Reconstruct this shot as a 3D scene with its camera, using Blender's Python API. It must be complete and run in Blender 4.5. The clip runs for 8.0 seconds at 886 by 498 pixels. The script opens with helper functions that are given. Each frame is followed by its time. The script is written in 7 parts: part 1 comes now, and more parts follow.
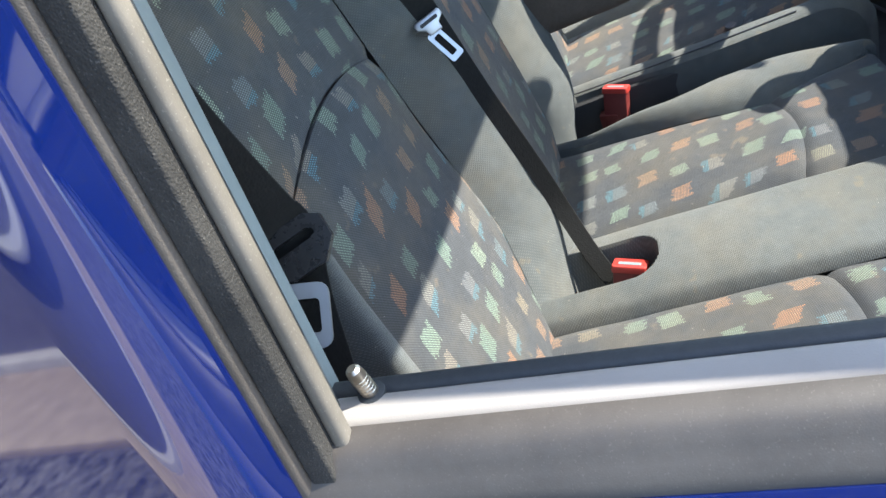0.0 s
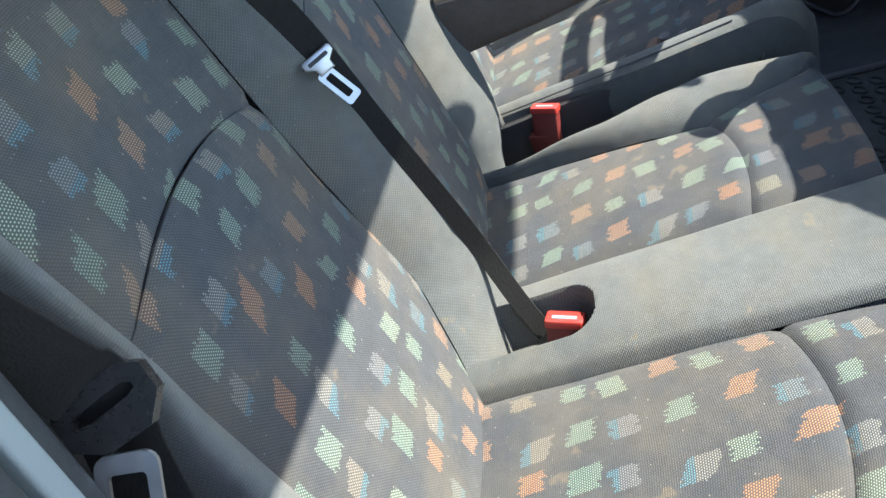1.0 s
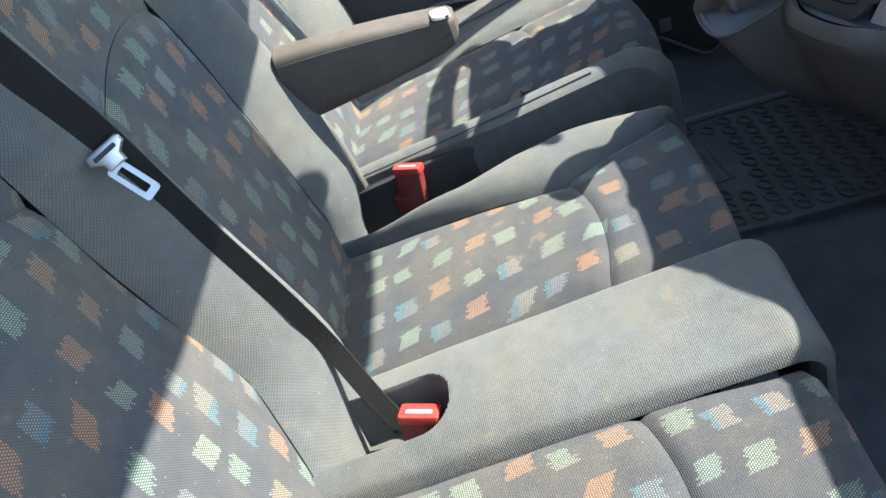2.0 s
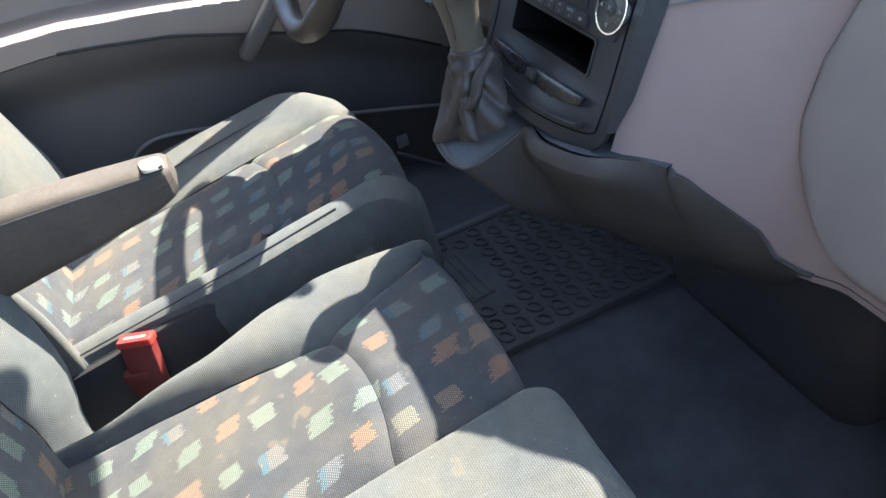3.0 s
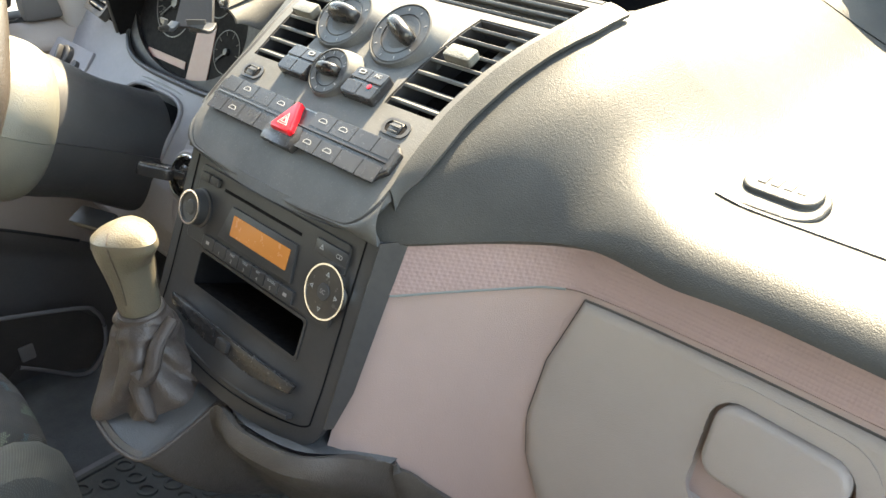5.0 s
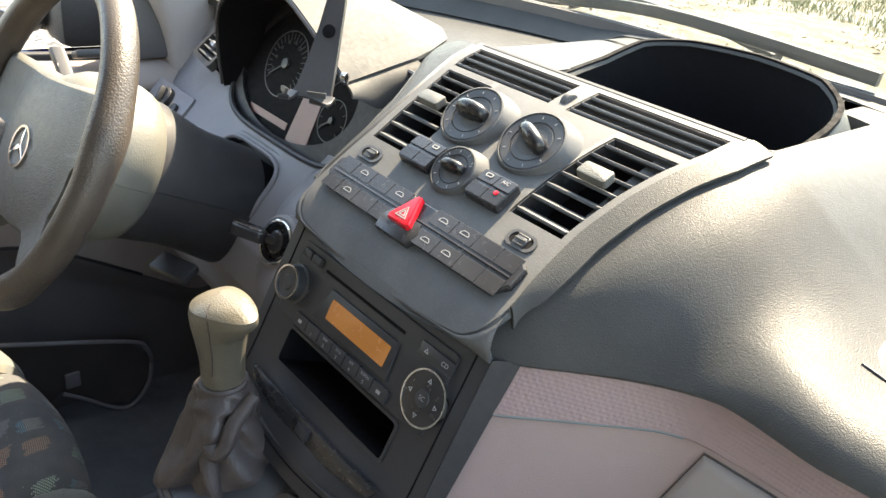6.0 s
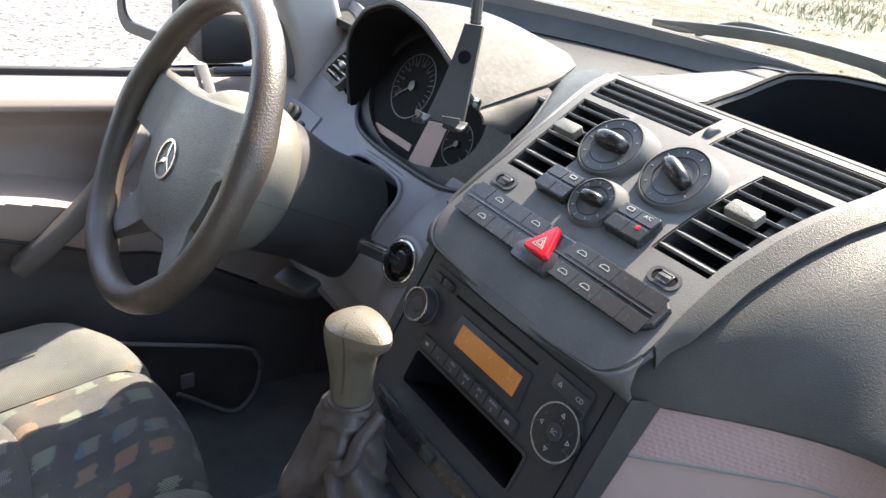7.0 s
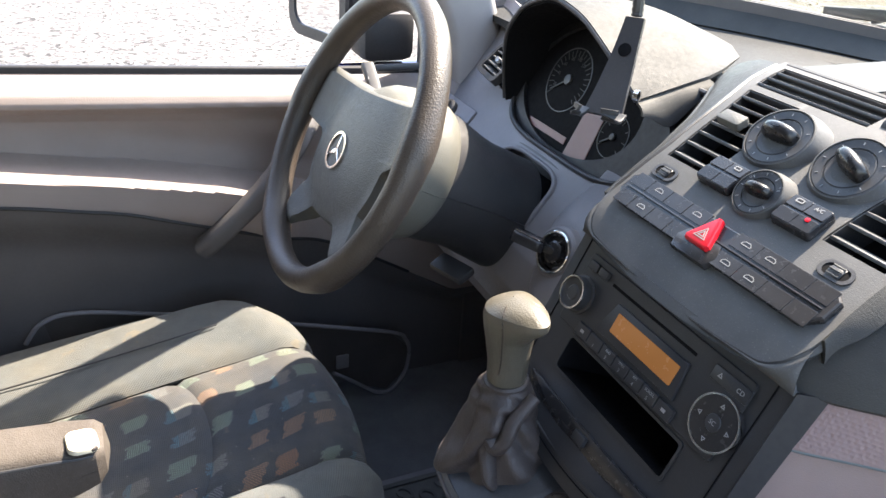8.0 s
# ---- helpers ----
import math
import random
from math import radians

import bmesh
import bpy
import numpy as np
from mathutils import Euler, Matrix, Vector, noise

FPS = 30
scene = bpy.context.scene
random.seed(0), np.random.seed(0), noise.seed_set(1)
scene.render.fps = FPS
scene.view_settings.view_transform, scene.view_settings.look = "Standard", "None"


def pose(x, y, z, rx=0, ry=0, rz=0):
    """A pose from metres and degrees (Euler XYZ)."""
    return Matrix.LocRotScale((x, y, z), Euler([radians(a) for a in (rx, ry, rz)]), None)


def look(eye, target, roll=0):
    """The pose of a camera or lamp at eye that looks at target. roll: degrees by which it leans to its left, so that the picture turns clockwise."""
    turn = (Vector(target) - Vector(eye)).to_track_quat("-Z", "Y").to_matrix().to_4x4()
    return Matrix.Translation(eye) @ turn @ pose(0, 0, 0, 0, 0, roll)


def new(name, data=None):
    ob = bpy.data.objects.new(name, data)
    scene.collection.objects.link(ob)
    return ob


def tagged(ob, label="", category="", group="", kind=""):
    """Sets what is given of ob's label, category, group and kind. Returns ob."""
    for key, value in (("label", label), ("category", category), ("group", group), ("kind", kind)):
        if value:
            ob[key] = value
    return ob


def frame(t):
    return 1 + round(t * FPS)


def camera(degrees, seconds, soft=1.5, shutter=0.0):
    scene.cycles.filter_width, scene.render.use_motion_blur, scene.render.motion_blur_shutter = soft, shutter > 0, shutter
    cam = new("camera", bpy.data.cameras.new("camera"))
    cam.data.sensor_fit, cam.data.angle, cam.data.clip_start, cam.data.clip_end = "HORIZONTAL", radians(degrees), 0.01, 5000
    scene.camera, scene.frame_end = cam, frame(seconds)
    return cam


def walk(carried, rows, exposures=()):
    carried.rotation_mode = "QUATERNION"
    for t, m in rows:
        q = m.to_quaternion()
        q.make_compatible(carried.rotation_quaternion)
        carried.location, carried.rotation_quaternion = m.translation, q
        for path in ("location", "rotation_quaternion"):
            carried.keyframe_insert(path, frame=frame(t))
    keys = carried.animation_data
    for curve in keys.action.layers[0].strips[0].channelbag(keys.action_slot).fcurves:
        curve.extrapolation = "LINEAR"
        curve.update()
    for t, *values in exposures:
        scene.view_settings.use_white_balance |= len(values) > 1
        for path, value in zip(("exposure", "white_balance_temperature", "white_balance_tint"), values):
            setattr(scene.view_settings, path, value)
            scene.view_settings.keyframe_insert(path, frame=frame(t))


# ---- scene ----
cam = camera(59.92, 8.0)
PATH = [
    (0, (1.0886, -0.5506, 0.9459), (0.3391, -0.8621, 0.3618), -23.35),
    (0.5, (1.0166, -0.5466, 0.9349), (0.2642, -0.8272, 0.3390), -23.37),
    (1, (0.9401, -0.5291, 0.9207), (0.1922, -0.7814, 0.3067), -23.71),
    (1.2, (0.9153, -0.5147, 0.9167), (0.1660, -0.7545, 0.2993), -23.52),
    (2.3, (0.7978, -0.4271, 0.8771), (0.0136, -0.4952, 0.2603), -20.35),
    (2.5, (0.7682, -0.4219, 0.8681), (-0.0228, -0.4164, 0.2564), -18.45),
    (3, (0.6960, -0.4140, 0.8720), (-0.0789, -0.2340, 0.2661), -15.42),
    (3.5, (0.6558, -0.3987, 0.8838), (-0.0772, -0.0629, 0.2923), -12.72),
    (4, (0.6200, -0.3783, 0.8997), (-0.0474, 0.0996, 0.3285), -8.85),
    (4.5, (0.5771, -0.3698, 0.9279), (-0.0324, 0.2061, 0.3830), -4.22),
    (4.7, (0.5580, -0.3709, 0.9329), (-0.0383, 0.2296, 0.4002), -1.99),
    (5.8, (0.4583, -0.3967, 0.9536), (-0.1650, 0.2341, 0.4915), 7.59),
    (6, (0.4476, -0.4008, 0.9613), (-0.1943, 0.2192, 0.5102), 7.90),
    (6.5, (0.4294, -0.4217, 0.9691), (-0.2541, 0.1641, 0.5335), 8.12),
    (7, (0.4178, -0.4325, 0.9644), (-0.2997, 0.1037, 0.5196), 7.61),
    (7.5, (0.4198, -0.4399, 0.9636), (-0.3358, 0.0295, 0.5067), 6.15),
    (8, (0.4315, -0.4625, 0.9659), (-0.3689, -0.0831, 0.5018), 3.94),
]
walk(cam, [(t, look(eye, target, roll)) for t, eye, target, roll in PATH],
     exposures=[(0, 2.35, 6400, 8), (1, 2.52, 6400, 8), (2.5, 2.75, 6400, 9), (3.0, 3.03, 6600, 10), (3.5, 3.75, 8600, 7), (4.0, 3.9, 10200, 7), (4.5, 3.87, 9800, 8), (5.8, 3.38, 8600, 10), (6.5, 3.0, 7800, 13), (8, 3.0, 7300, 15)])


# ---- light ----
SUN = Vector((-0.095, 0.32, 0.38)).normalized()
world = bpy.data.worlds.new("sky")
scene.world = world
world.use_nodes = True
wn = world.node_tree
sky = wn.nodes.new("ShaderNodeTexSky")
sky.sky_type, sky.sun_disc = "NISHITA", False
sky.sun_elevation, sky.sun_rotation = radians(48.7), radians(-16.5)
wn.links.new(sky.outputs[0], wn.nodes["Background"].inputs[0])
wn.nodes["Background"].inputs[1].default_value = 0.15
sun = new("sun", bpy.data.lights.new("sun", "SUN"))
sun.data.energy, sun.data.angle, sun.data.color = 3.2, radians(0.53), (1.0, 0.95, 0.85)
sun.matrix_world = look(SUN * 20, (0, 0, 0))


# ---- materials ----
def mat_nodes(name):
    m = bpy.data.materials.new(name)
    m.use_nodes = True
    return m, m.node_tree, m.node_tree.nodes["Principled BSDF"]


def link(nt, a, b):
    nt.links.new(a, b)


def noise_node(nt, co, scale, detail=4.0, rough=0.55):
    n = nt.nodes.new("ShaderNodeTexNoise")
    n.inputs["Scale"].default_value, n.inputs["Detail"].default_value, n.inputs["Roughness"].default_value = scale, detail, rough
    link(nt, co, n.inputs["Vector"])
    return n.outputs["Fac"]


def ramp(nt, fac, stops):
    r = nt.nodes.new("ShaderNodeValToRGB")
    while len(r.color_ramp.elements) < len(stops):
        r.color_ramp.elements.new(0.5)
    for e, (p, c) in zip(r.color_ramp.elements, stops):
        e.position, e.color = p, (c if len(c) == 4 else (*c, 1.0))
    link(nt, fac, r.inputs[0])
    return r.outputs[0]


def mix(nt, fac, a, b, blend="MIX"):
    m = nt.nodes.new("ShaderNodeMix")
    m.data_type, m.blend_type = "RGBA", blend
    for sock, v in ((m.inputs[0], fac), (m.inputs[6], a), (m.inputs[7], b)):
        if isinstance(v, (int, float)):
            sock.default_value = v
        elif isinstance(v, tuple):
            sock.default_value = v if len(v) == 4 else (*v, 1.0)
        else:
            link(nt, v, sock)
    return m.outputs[2]


def maths(nt, op, a, b=0.0, clamp=False):
    m = nt.nodes.new("ShaderNodeMath")
    m.operation, m.use_clamp = op, clamp
    for sock, v in ((m.inputs[0], a), (m.inputs[1], b)):
        if isinstance(v, (int, float)):
            sock.default_value = v
        else:
            link(nt, v, sock)
    return m.outputs[0]


def bump(nt, bsdf, height, strength, distance):
    b = nt.nodes.new("ShaderNodeBump")
    b.inputs["Strength"].default_value, b.inputs["Distance"].default_value = strength, distance
    link(nt, height, b.inputs["Height"])
    link(nt, b.outputs[0], bsdf.inputs["Normal"])


def plain(name, color, rough=0.5, metal=0.0, grain=0.0, grain_scale=900.0, vary=0.12, dust=0.0, coat=0.0, spec=0.5, regular=False):
    """A moulded or painted surface: patchy colour, uneven gloss, fine relief and a little dust."""
    m, nt, b = mat_nodes(name)
    co = nt.nodes.new("ShaderNodeTexCoord").outputs["Object"]
    big = noise_node(nt, co, 9.0, 5.0, 0.6)
    fine = noise_node(nt, co, 160.0, 3.0)
    dark = tuple(c * (1 - vary) for c in color)
    light = tuple(min(1.0, c * (1 + vary)) for c in color)
    col = ramp(nt, big, [(0.3, dark), (0.7, light)])
    if dust:
        speck = maths(nt, "MULTIPLY", ramp(nt, noise_node(nt, co, 700.0, 2.0), [(0.62, (0, 0, 0)), (0.72, (1, 1, 1))]), dust)
        film = maths(nt, "MULTIPLY", ramp(nt, big, [(0.4, (0, 0, 0)), (0.75, (1, 1, 1))]), dust * 0.5)
        col = mix(nt, maths(nt, "ADD", speck, film, True), col, (0.42, 0.39, 0.35))
    link(nt, col, b.inputs["Base Color"])
    rg = ramp(nt, fine, [(0.3, (rough * 0.88,) * 3), (0.7, (min(1, rough * 1.14),) * 3)])
    link(nt, rg, b.inputs["Roughness"])
    b.inputs["Metallic"].default_value = metal
    b.inputs["Coat Weight"].default_value = coat
    b.inputs["Coat Roughness"].default_value = 0.04
    b.inputs["Specular IOR Level"].default_value = spec
    if grain:
        v = nt.nodes.new("ShaderNodeTexVoronoi")
        v.inputs["Scale"].default_value = grain_scale
        v.inputs["Randomness"].default_value = 0.0 if regular else 1.0
        link(nt, co, v.inputs["Vector"])
        h = maths(nt, "ADD", v.outputs["Distance"], noise_node(nt, co, grain_scale * 0.5, 2.0))
        bump(nt, b, h, grain, 0.0006)
    return m


def fabric(name, pattern, base):
    """Woven seat cloth, with or without scattered diamonds of coloured thread, dusty and stained."""
    m, nt, b = mat_nodes(name)
    uv = nt.nodes.new("ShaderNodeTexCoord").outputs["UV"]
    ob = nt.nodes.new("ShaderNodeTexCoord").outputs["Object"]
    sep = nt.nodes.new("ShaderNodeSeparateXYZ")
    link(nt, uv, sep.inputs[0])
    # rows of thread, 1.3 mm apart, every other row shifted
    rows = maths(nt, "SINE", maths(nt, "MULTIPLY", sep.outputs[1], 2 * math.pi / 0.0021))
    shift = maths(nt, "MULTIPLY", maths(nt, "FLOOR", maths(nt, "MULTIPLY", sep.outputs[1], 1 / 0.0021)), math.pi)
    cols = maths(nt, "SINE", maths(nt, "ADD", maths(nt, "MULTIPLY", sep.outputs[0], 2 * math.pi / 0.0027), shift))
    weave = maths(nt, "ADD", maths(nt, "MULTIPLY", rows, 0.5), maths(nt, "MULTIPLY", cols, 0.5))
    big = noise_node(nt, ob, 7.0, 6.0, 0.65)
    mid = noise_node(nt, ob, 45.0, 4.0, 0.6)
    col = ramp(nt, mid, [(0.3, tuple(c * 0.9 for c in base)), (0.7, tuple(c * 1.1 for c in base))])
    if pattern:
        warp = nt.nodes.new("ShaderNodeVectorMath")
        warp.operation = "MULTIPLY"
        link(nt, uv, warp.inputs[0])
        warp.inputs[1].default_value = (1.0, 1.18, 0.0)
        vor = nt.nodes.new("ShaderNodeTexVoronoi")
        vor.voronoi_dimensions = "2D"
        vor.inputs["Scale"].default_value, vor.inputs["Randomness"].default_value = 17.6, 0.42
        link(nt, warp.outputs[0], vor.inputs["Vector"])
        d = nt.nodes.new("ShaderNodeVectorMath")
        d.operation = "SUBTRACT"
        link(nt, warp.outputs[0], d.inputs[0])
        link(nt, vor.outputs["Position"], d.inputs[1])
        ds = nt.nodes.new("ShaderNodeSeparateXYZ")
        link(nt, d.outputs[0], ds.inputs[0])
        cs = nt.nodes.new("ShaderNodeSeparateColor")
        link(nt, vor.outputs["Color"], cs.inputs[0])
        # leaning rectangle whose ends are broken up thread by thread
        thread_id = nt.nodes.new("ShaderNodeTexWhiteNoise")
        thread_id.noise_dimensions = "2D"
        ids = nt.nodes.new("ShaderNodeCombineXYZ")
        link(nt, maths(nt, "FLOOR", maths(nt, "MULTIPLY", sep.outputs[0], 1 / 0.0027)), ids.inputs[0])
        link(nt, maths(nt, "FLOOR", maths(nt, "MULTIPLY", cs.outputs[0], 50.0)), ids.inputs[1])
        link(nt, ids.outputs[0], thread_id.inputs[0])
        lean = maths(nt, "MULTIPLY", maths(nt, "SUBTRACT", cs.outputs[1], 0.35), 0.9)
        ax = maths(nt, "ABSOLUTE", maths(nt, "ADD", ds.outputs[0], maths(nt, "MULTIPLY", ds.outputs[1], 0.12)))
        ay = maths(nt, "ABSOLUTE", maths(nt, "ADD", ds.outputs[1], maths(nt, "MULTIPLY", ds.outputs[0], lean)))
        ay = maths(nt, "ADD", ay, maths(nt, "MULTIPLY", maths(nt, "SUBTRACT", thread_id.outputs["Value"], 0.5), 0.007))
        l2 = maths(nt, "MAXIMUM", ax, maths(nt, "MULTIPLY", ay, 0.8))
        ragged = maths(nt, "ADD", l2, maths(nt, "MULTIPLY", maths(nt, "SUBTRACT", noise_node(nt, uv, 500.0, 1.0), 0.5), 0.004))
        size = maths(nt, "ADD", 0.0108, maths(nt, "MULTIPLY", cs.outputs[2], 0.0028))
        mask = maths(nt, "LESS_THAN", ragged, size)
        tint = ramp(nt, cs.outputs[0], [(0.0, (0.52, 0.235, 0.105)), (0.3, (0.44, 0.26, 0.15)), (0.32, (0.23, 0.35, 0.27)), (0.62, (0.34, 0.42, 0.30)),
                                        (0.64, (0.25, 0.25, 0.25)), (0.82, (0.19, 0.26, 0.28)), (0.84, (0.33, 0.28, 0.22)), (1.0, (0.28, 0.3, 0.28))])
        # lower rim of the greyer ones is woven in turquoise
        lower = maths(nt, "MULTIPLY", maths(nt, "GREATER_THAN", maths(nt, "MULTIPLY", ds.outputs[1], -1.0), 0.0065), maths(nt, "GREATER_THAN", cs.outputs[0], 0.62))
        tint = mix(nt, lower, tint, (0.11, 0.27, 0.33))
        thread = ramp(nt, weave, [(0.34, (0.14, 0.14, 0.14)), (0.64, (1, 1, 1))])
        col = mix(nt, maths(nt, "MULTIPLY", mask, thread), col, tint)
    stain = ramp(nt, big, [(0.42, (0, 0, 0)), (0.68, (1, 1, 1))])
    col = mix(nt, maths(nt, "MULTIPLY", stain, 0.3), col, (0.23, 0.185, 0.115))
    spill = ramp(nt, noise_node(nt, ob, 23.0, 3.0, 0.55), [(0.66, (0, 0, 0)), (0.7, (1, 1, 1))])
    col = mix(nt, maths(nt, "MULTIPLY", spill, 0.3), col, (0.26, 0.2, 0.12))
    lint = ramp(nt, noise_node(nt, ob, 260.0, 1.0), [(0.76, (0, 0, 0)), (0.8, (1, 1, 1))])
    col = mix(nt, maths(nt, "MULTIPLY", lint, 0.55), col, (0.45, 0.42, 0.36))
    col = mix(nt, 0.5, col, mix(nt, ramp(nt, weave, [(0.1, (0.35, 0.35, 0.35)), (0.8, (1, 1, 1))]), (0, 0, 0), col))
    link(nt, col, b.inputs["Base Color"])
    b.inputs["Roughness"].default_value = 0.92
    b.inputs["Sheen Weight"].default_value = 0.1
    b.inputs["Specular IOR Level"].default_value = 0.2
    bump(nt, b, maths(nt, "ADD", weave, maths(nt, "MULTIPLY", mid, 3.0)), 0.4, 0.0008)
    return m


def clear_glass(name, tint, dirt):
    m, nt, b = mat_nodes(name)
    nt.nodes.remove(b)
    out = nt.nodes["Material Output"]
    tr, gl, df = nt.nodes.new("ShaderNodeBsdfTransparent"), nt.nodes.new("ShaderNodeBsdfGlossy"), nt.nodes.new("ShaderNodeBsdfDiffuse")
    tr.inputs[0].default_value = (*tint, 1)
    gl.inputs["Roughness"].default_value = 0.02
    df.inputs[0].default_value = (0.7, 0.7, 0.68, 1)
    lw = nt.nodes.new("ShaderNodeLayerWeight")
    lw.inputs[0].default_value = 0.5
    m1, m2 = nt.nodes.new("ShaderNodeMixShader"), nt.nodes.new("ShaderNodeMixShader")
    link(nt, maths(nt, "ADD", maths(nt, "MULTIPLY", maths(nt, "POWER", lw.outputs["Facing"], 5.0), 0.5), 0.02), m1.inputs[0])
    link(nt, tr.outputs[0], m1.inputs[1])
    link(nt, gl.outputs[0], m1.inputs[2])
    co = nt.nodes.new("ShaderNodeTexCoord").outputs["Object"]
    link(nt, maths(nt, "MULTIPLY", ramp(nt, noise_node(nt, co, 6.0, 6.0, 0.7), [(0.35, (0.15,) * 3), (0.8, (1, 1, 1))]), dirt), m2.inputs[0])
    link(nt, m1.outputs[0], m2.inputs[1])
    link(nt, df.outputs[0], m2.inputs[2])
    link(nt, m2.outputs[0], out.inputs[0])
    return m


M_CLOTH = fabric("patterned_cloth", True, (0.070, 0.075, 0.082))
M_PLAINCLOTH = fabric("plain_cloth", False, (0.124, 0.134, 0.133))
M_ARM = plain("armrest_cover", (0.064, 0.052, 0.042), 0.75, grain=0.4, grain_scale=700, vary=0.18, dust=0.1)
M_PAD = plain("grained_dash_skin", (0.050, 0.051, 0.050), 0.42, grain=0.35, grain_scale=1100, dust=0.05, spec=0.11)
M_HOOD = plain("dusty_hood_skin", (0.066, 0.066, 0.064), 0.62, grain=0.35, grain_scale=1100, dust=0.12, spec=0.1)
M_PANEL = plain("grey_panel", (0.078, 0.080, 0.082), 0.56, grain=0.2, grain_scale=1100, dust=0.12, spec=0.22)
M_LILAC = plain("lilac_plastic", (0.30, 0.221, 0.206), 0.5, grain=0.25, grain_scale=1300, vary=0.06)
M_TEX = plain("dotted_plastic", (0.275, 0.193, 0.186), 0.5, grain=1.0, grain_scale=330, vary=0.05, regular=True)
M_GLOVE = plain("glove_lid_plastic", (0.268, 0.230, 0.212), 0.5, grain=0.25, grain_scale=1300, vary=0.06)
M_FASCIA = plain("grey_fascia", (0.2, 0.195, 0.21), 0.5, grain=0.25, grain_scale=1200, vary=0.08, dust=0.04)
M_BLACK = plain("black_plastic", (0.032, 0.032, 0.034), 0.42, grain=0.15, dust=0.06)
M_SWITCH = plain("switch_black", (0.018, 0.018, 0.02), 0.25, dust=0.05)
# near-black that puts the shade of recesses into their colour; also joints and a pad
M_DARK = plain("shade_and_joint_black", (0.006, 0.006, 0.007), 0.85, spec=0.1)
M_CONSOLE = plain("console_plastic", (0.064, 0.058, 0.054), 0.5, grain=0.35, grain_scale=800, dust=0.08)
M_LEATHER = plain("dark_leatherette", (0.052, 0.043, 0.041), 0.45, grain=0.5, grain_scale=600, dust=0.05)
M_RIM = plain("worn_rim_leather", (0.058, 0.046, 0.037), 0.42, grain=0.5, grain_scale=500, vary=0.25)
M_KNOB = plain("knob_leather", (0.105, 0.093, 0.070), 0.36, grain=0.4, grain_scale=700)
M_AIRBAG = plain("airbag_cover", (0.080, 0.079, 0.070), 0.5, grain=0.5, grain_scale=600, dust=0.08)
M_RUBBER = plain("weathered_rubber", (0.060, 0.049, 0.040), 0.65, grain=0.3, vary=0.2, dust=0.1)
M_SEALTAN = plain("sun_bleached_rubber", (0.040, 0.034, 0.030), 0.6, grain=0.06, vary=0.15, dust=0.06)
M_SEAL = plain("black_rubber", (0.018, 0.018, 0.02), 0.6)
M_FLOCK = plain("flocked_channel", (0.012, 0.011, 0.01), 0.95, grain=0.9, grain_scale=700, dust=0.1)
M_LIP = plain("dusty_channel_lip", (0.105, 0.092, 0.075), 0.75, grain=0.12, vary=0.25, dust=0.15)
M_SILL = plain("pale_sill_plastic", (0.255, 0.240, 0.228), 0.5, grain=0.15, vary=0.05, dust=0.05)
M_PILLAR = plain("grey_pillar_trim", (0.16, 0.195, 0.205), 0.6, grain=0.2, vary=0.06)
M_PILLARDARK = plain("dark_pillar_trim", (0.022, 0.026, 0.03), 0.6, grain=0.2)
M_DOOR = plain("door_trim_plastic", (0.27, 0.225, 0.205), 0.55, grain=0.3, grain_scale=900, vary=0.07)
M_DOORDARK = plain("door_trim_dark", (0.10, 0.095, 0.095), 0.6, grain=0.3, grain_scale=900, vary=0.08)
M_BLUE = plain("blue_paint", (0.0008, 0.006, 0.060), 0.45, coat=1.0, vary=0.04, dust=0.02, spec=0.0)
M_BLUE.node_tree.nodes["Principled BSDF"].inputs["Coat IOR"].default_value = 1.9
M_CHROME = plain("chrome", (0.8, 0.8, 0.8), 0.14, metal=1.0, vary=0.04)
M_STEEL = plain("belt_steel", (0.47, 0.48, 0.50), 0.42, metal=1.0, vary=0.08)
M_PIN = plain("dull_pin_metal", (0.4, 0.36, 0.31), 0.35, metal=1.0, vary=0.15)
M_RED = plain("red_buckle", (0.36, 0.03, 0.022), 0.4, vary=0.1, dust=0.1)
M_DARKRED = plain("dull_red_plastic", (0.13, 0.016, 0.014), 0.5, vary=0.2, dust=0.08)
M_HAZ = plain("hazard_red", (0.55, 0.01, 0.02), 0.22, vary=0.08)
M_BELT = plain("seat_belt_webbing", (0.0135, 0.0135, 0.013), 0.7, spec=0.2, grain=0.4, grain_scale=500)
M_CARPET = plain("dark_floor_carpet", (0.125, 0.13, 0.138), 0.95, grain=0.9, grain_scale=500, vary=0.25, dust=0.08)
M_MAT = plain("rubber_mat", (0.115, 0.118, 0.114), 0.7, grain=0.3, vary=0.25, dust=0.1)
M_HEADLINER = plain("headliner_cloth", (0.5, 0.49, 0.47), 0.95, grain=0.5)
M_DIALRING = plain("dusty_dial_ring", (0.030, 0.031, 0.034), 0.42, vary=0.1, dust=0.12)
M_GRIP = plain("glossy_grip_black", (0.012, 0.012, 0.013), 0.28, vary=0.1, dust=0.03)
M_RADIO = plain("satin_radio_black", (0.028, 0.029, 0.032), 0.4, grain=0.1, dust=0.03, spec=0.35)
M_BOSS = plain("boss_plastic", (0.125, 0.122, 0.104), 0.4, grain=0.3, grain_scale=700, dust=0.06)
M_PLATE = plain("gaiter_plate_leather", (0.048, 0.052, 0.058), 0.45, grain=0.3, grain_scale=700, dust=0.05)
M_AMBER = plain("amber_display", (0.55, 0.2, 0.05), 0.25, vary=0.05)
M_TICK = plain("dial_print", (0.035, 0.035, 0.034), 0.6, vary=0.02)
M_WHITE = plain("white_print", (0.28, 0.28, 0.28), 0.5, vary=0.02)
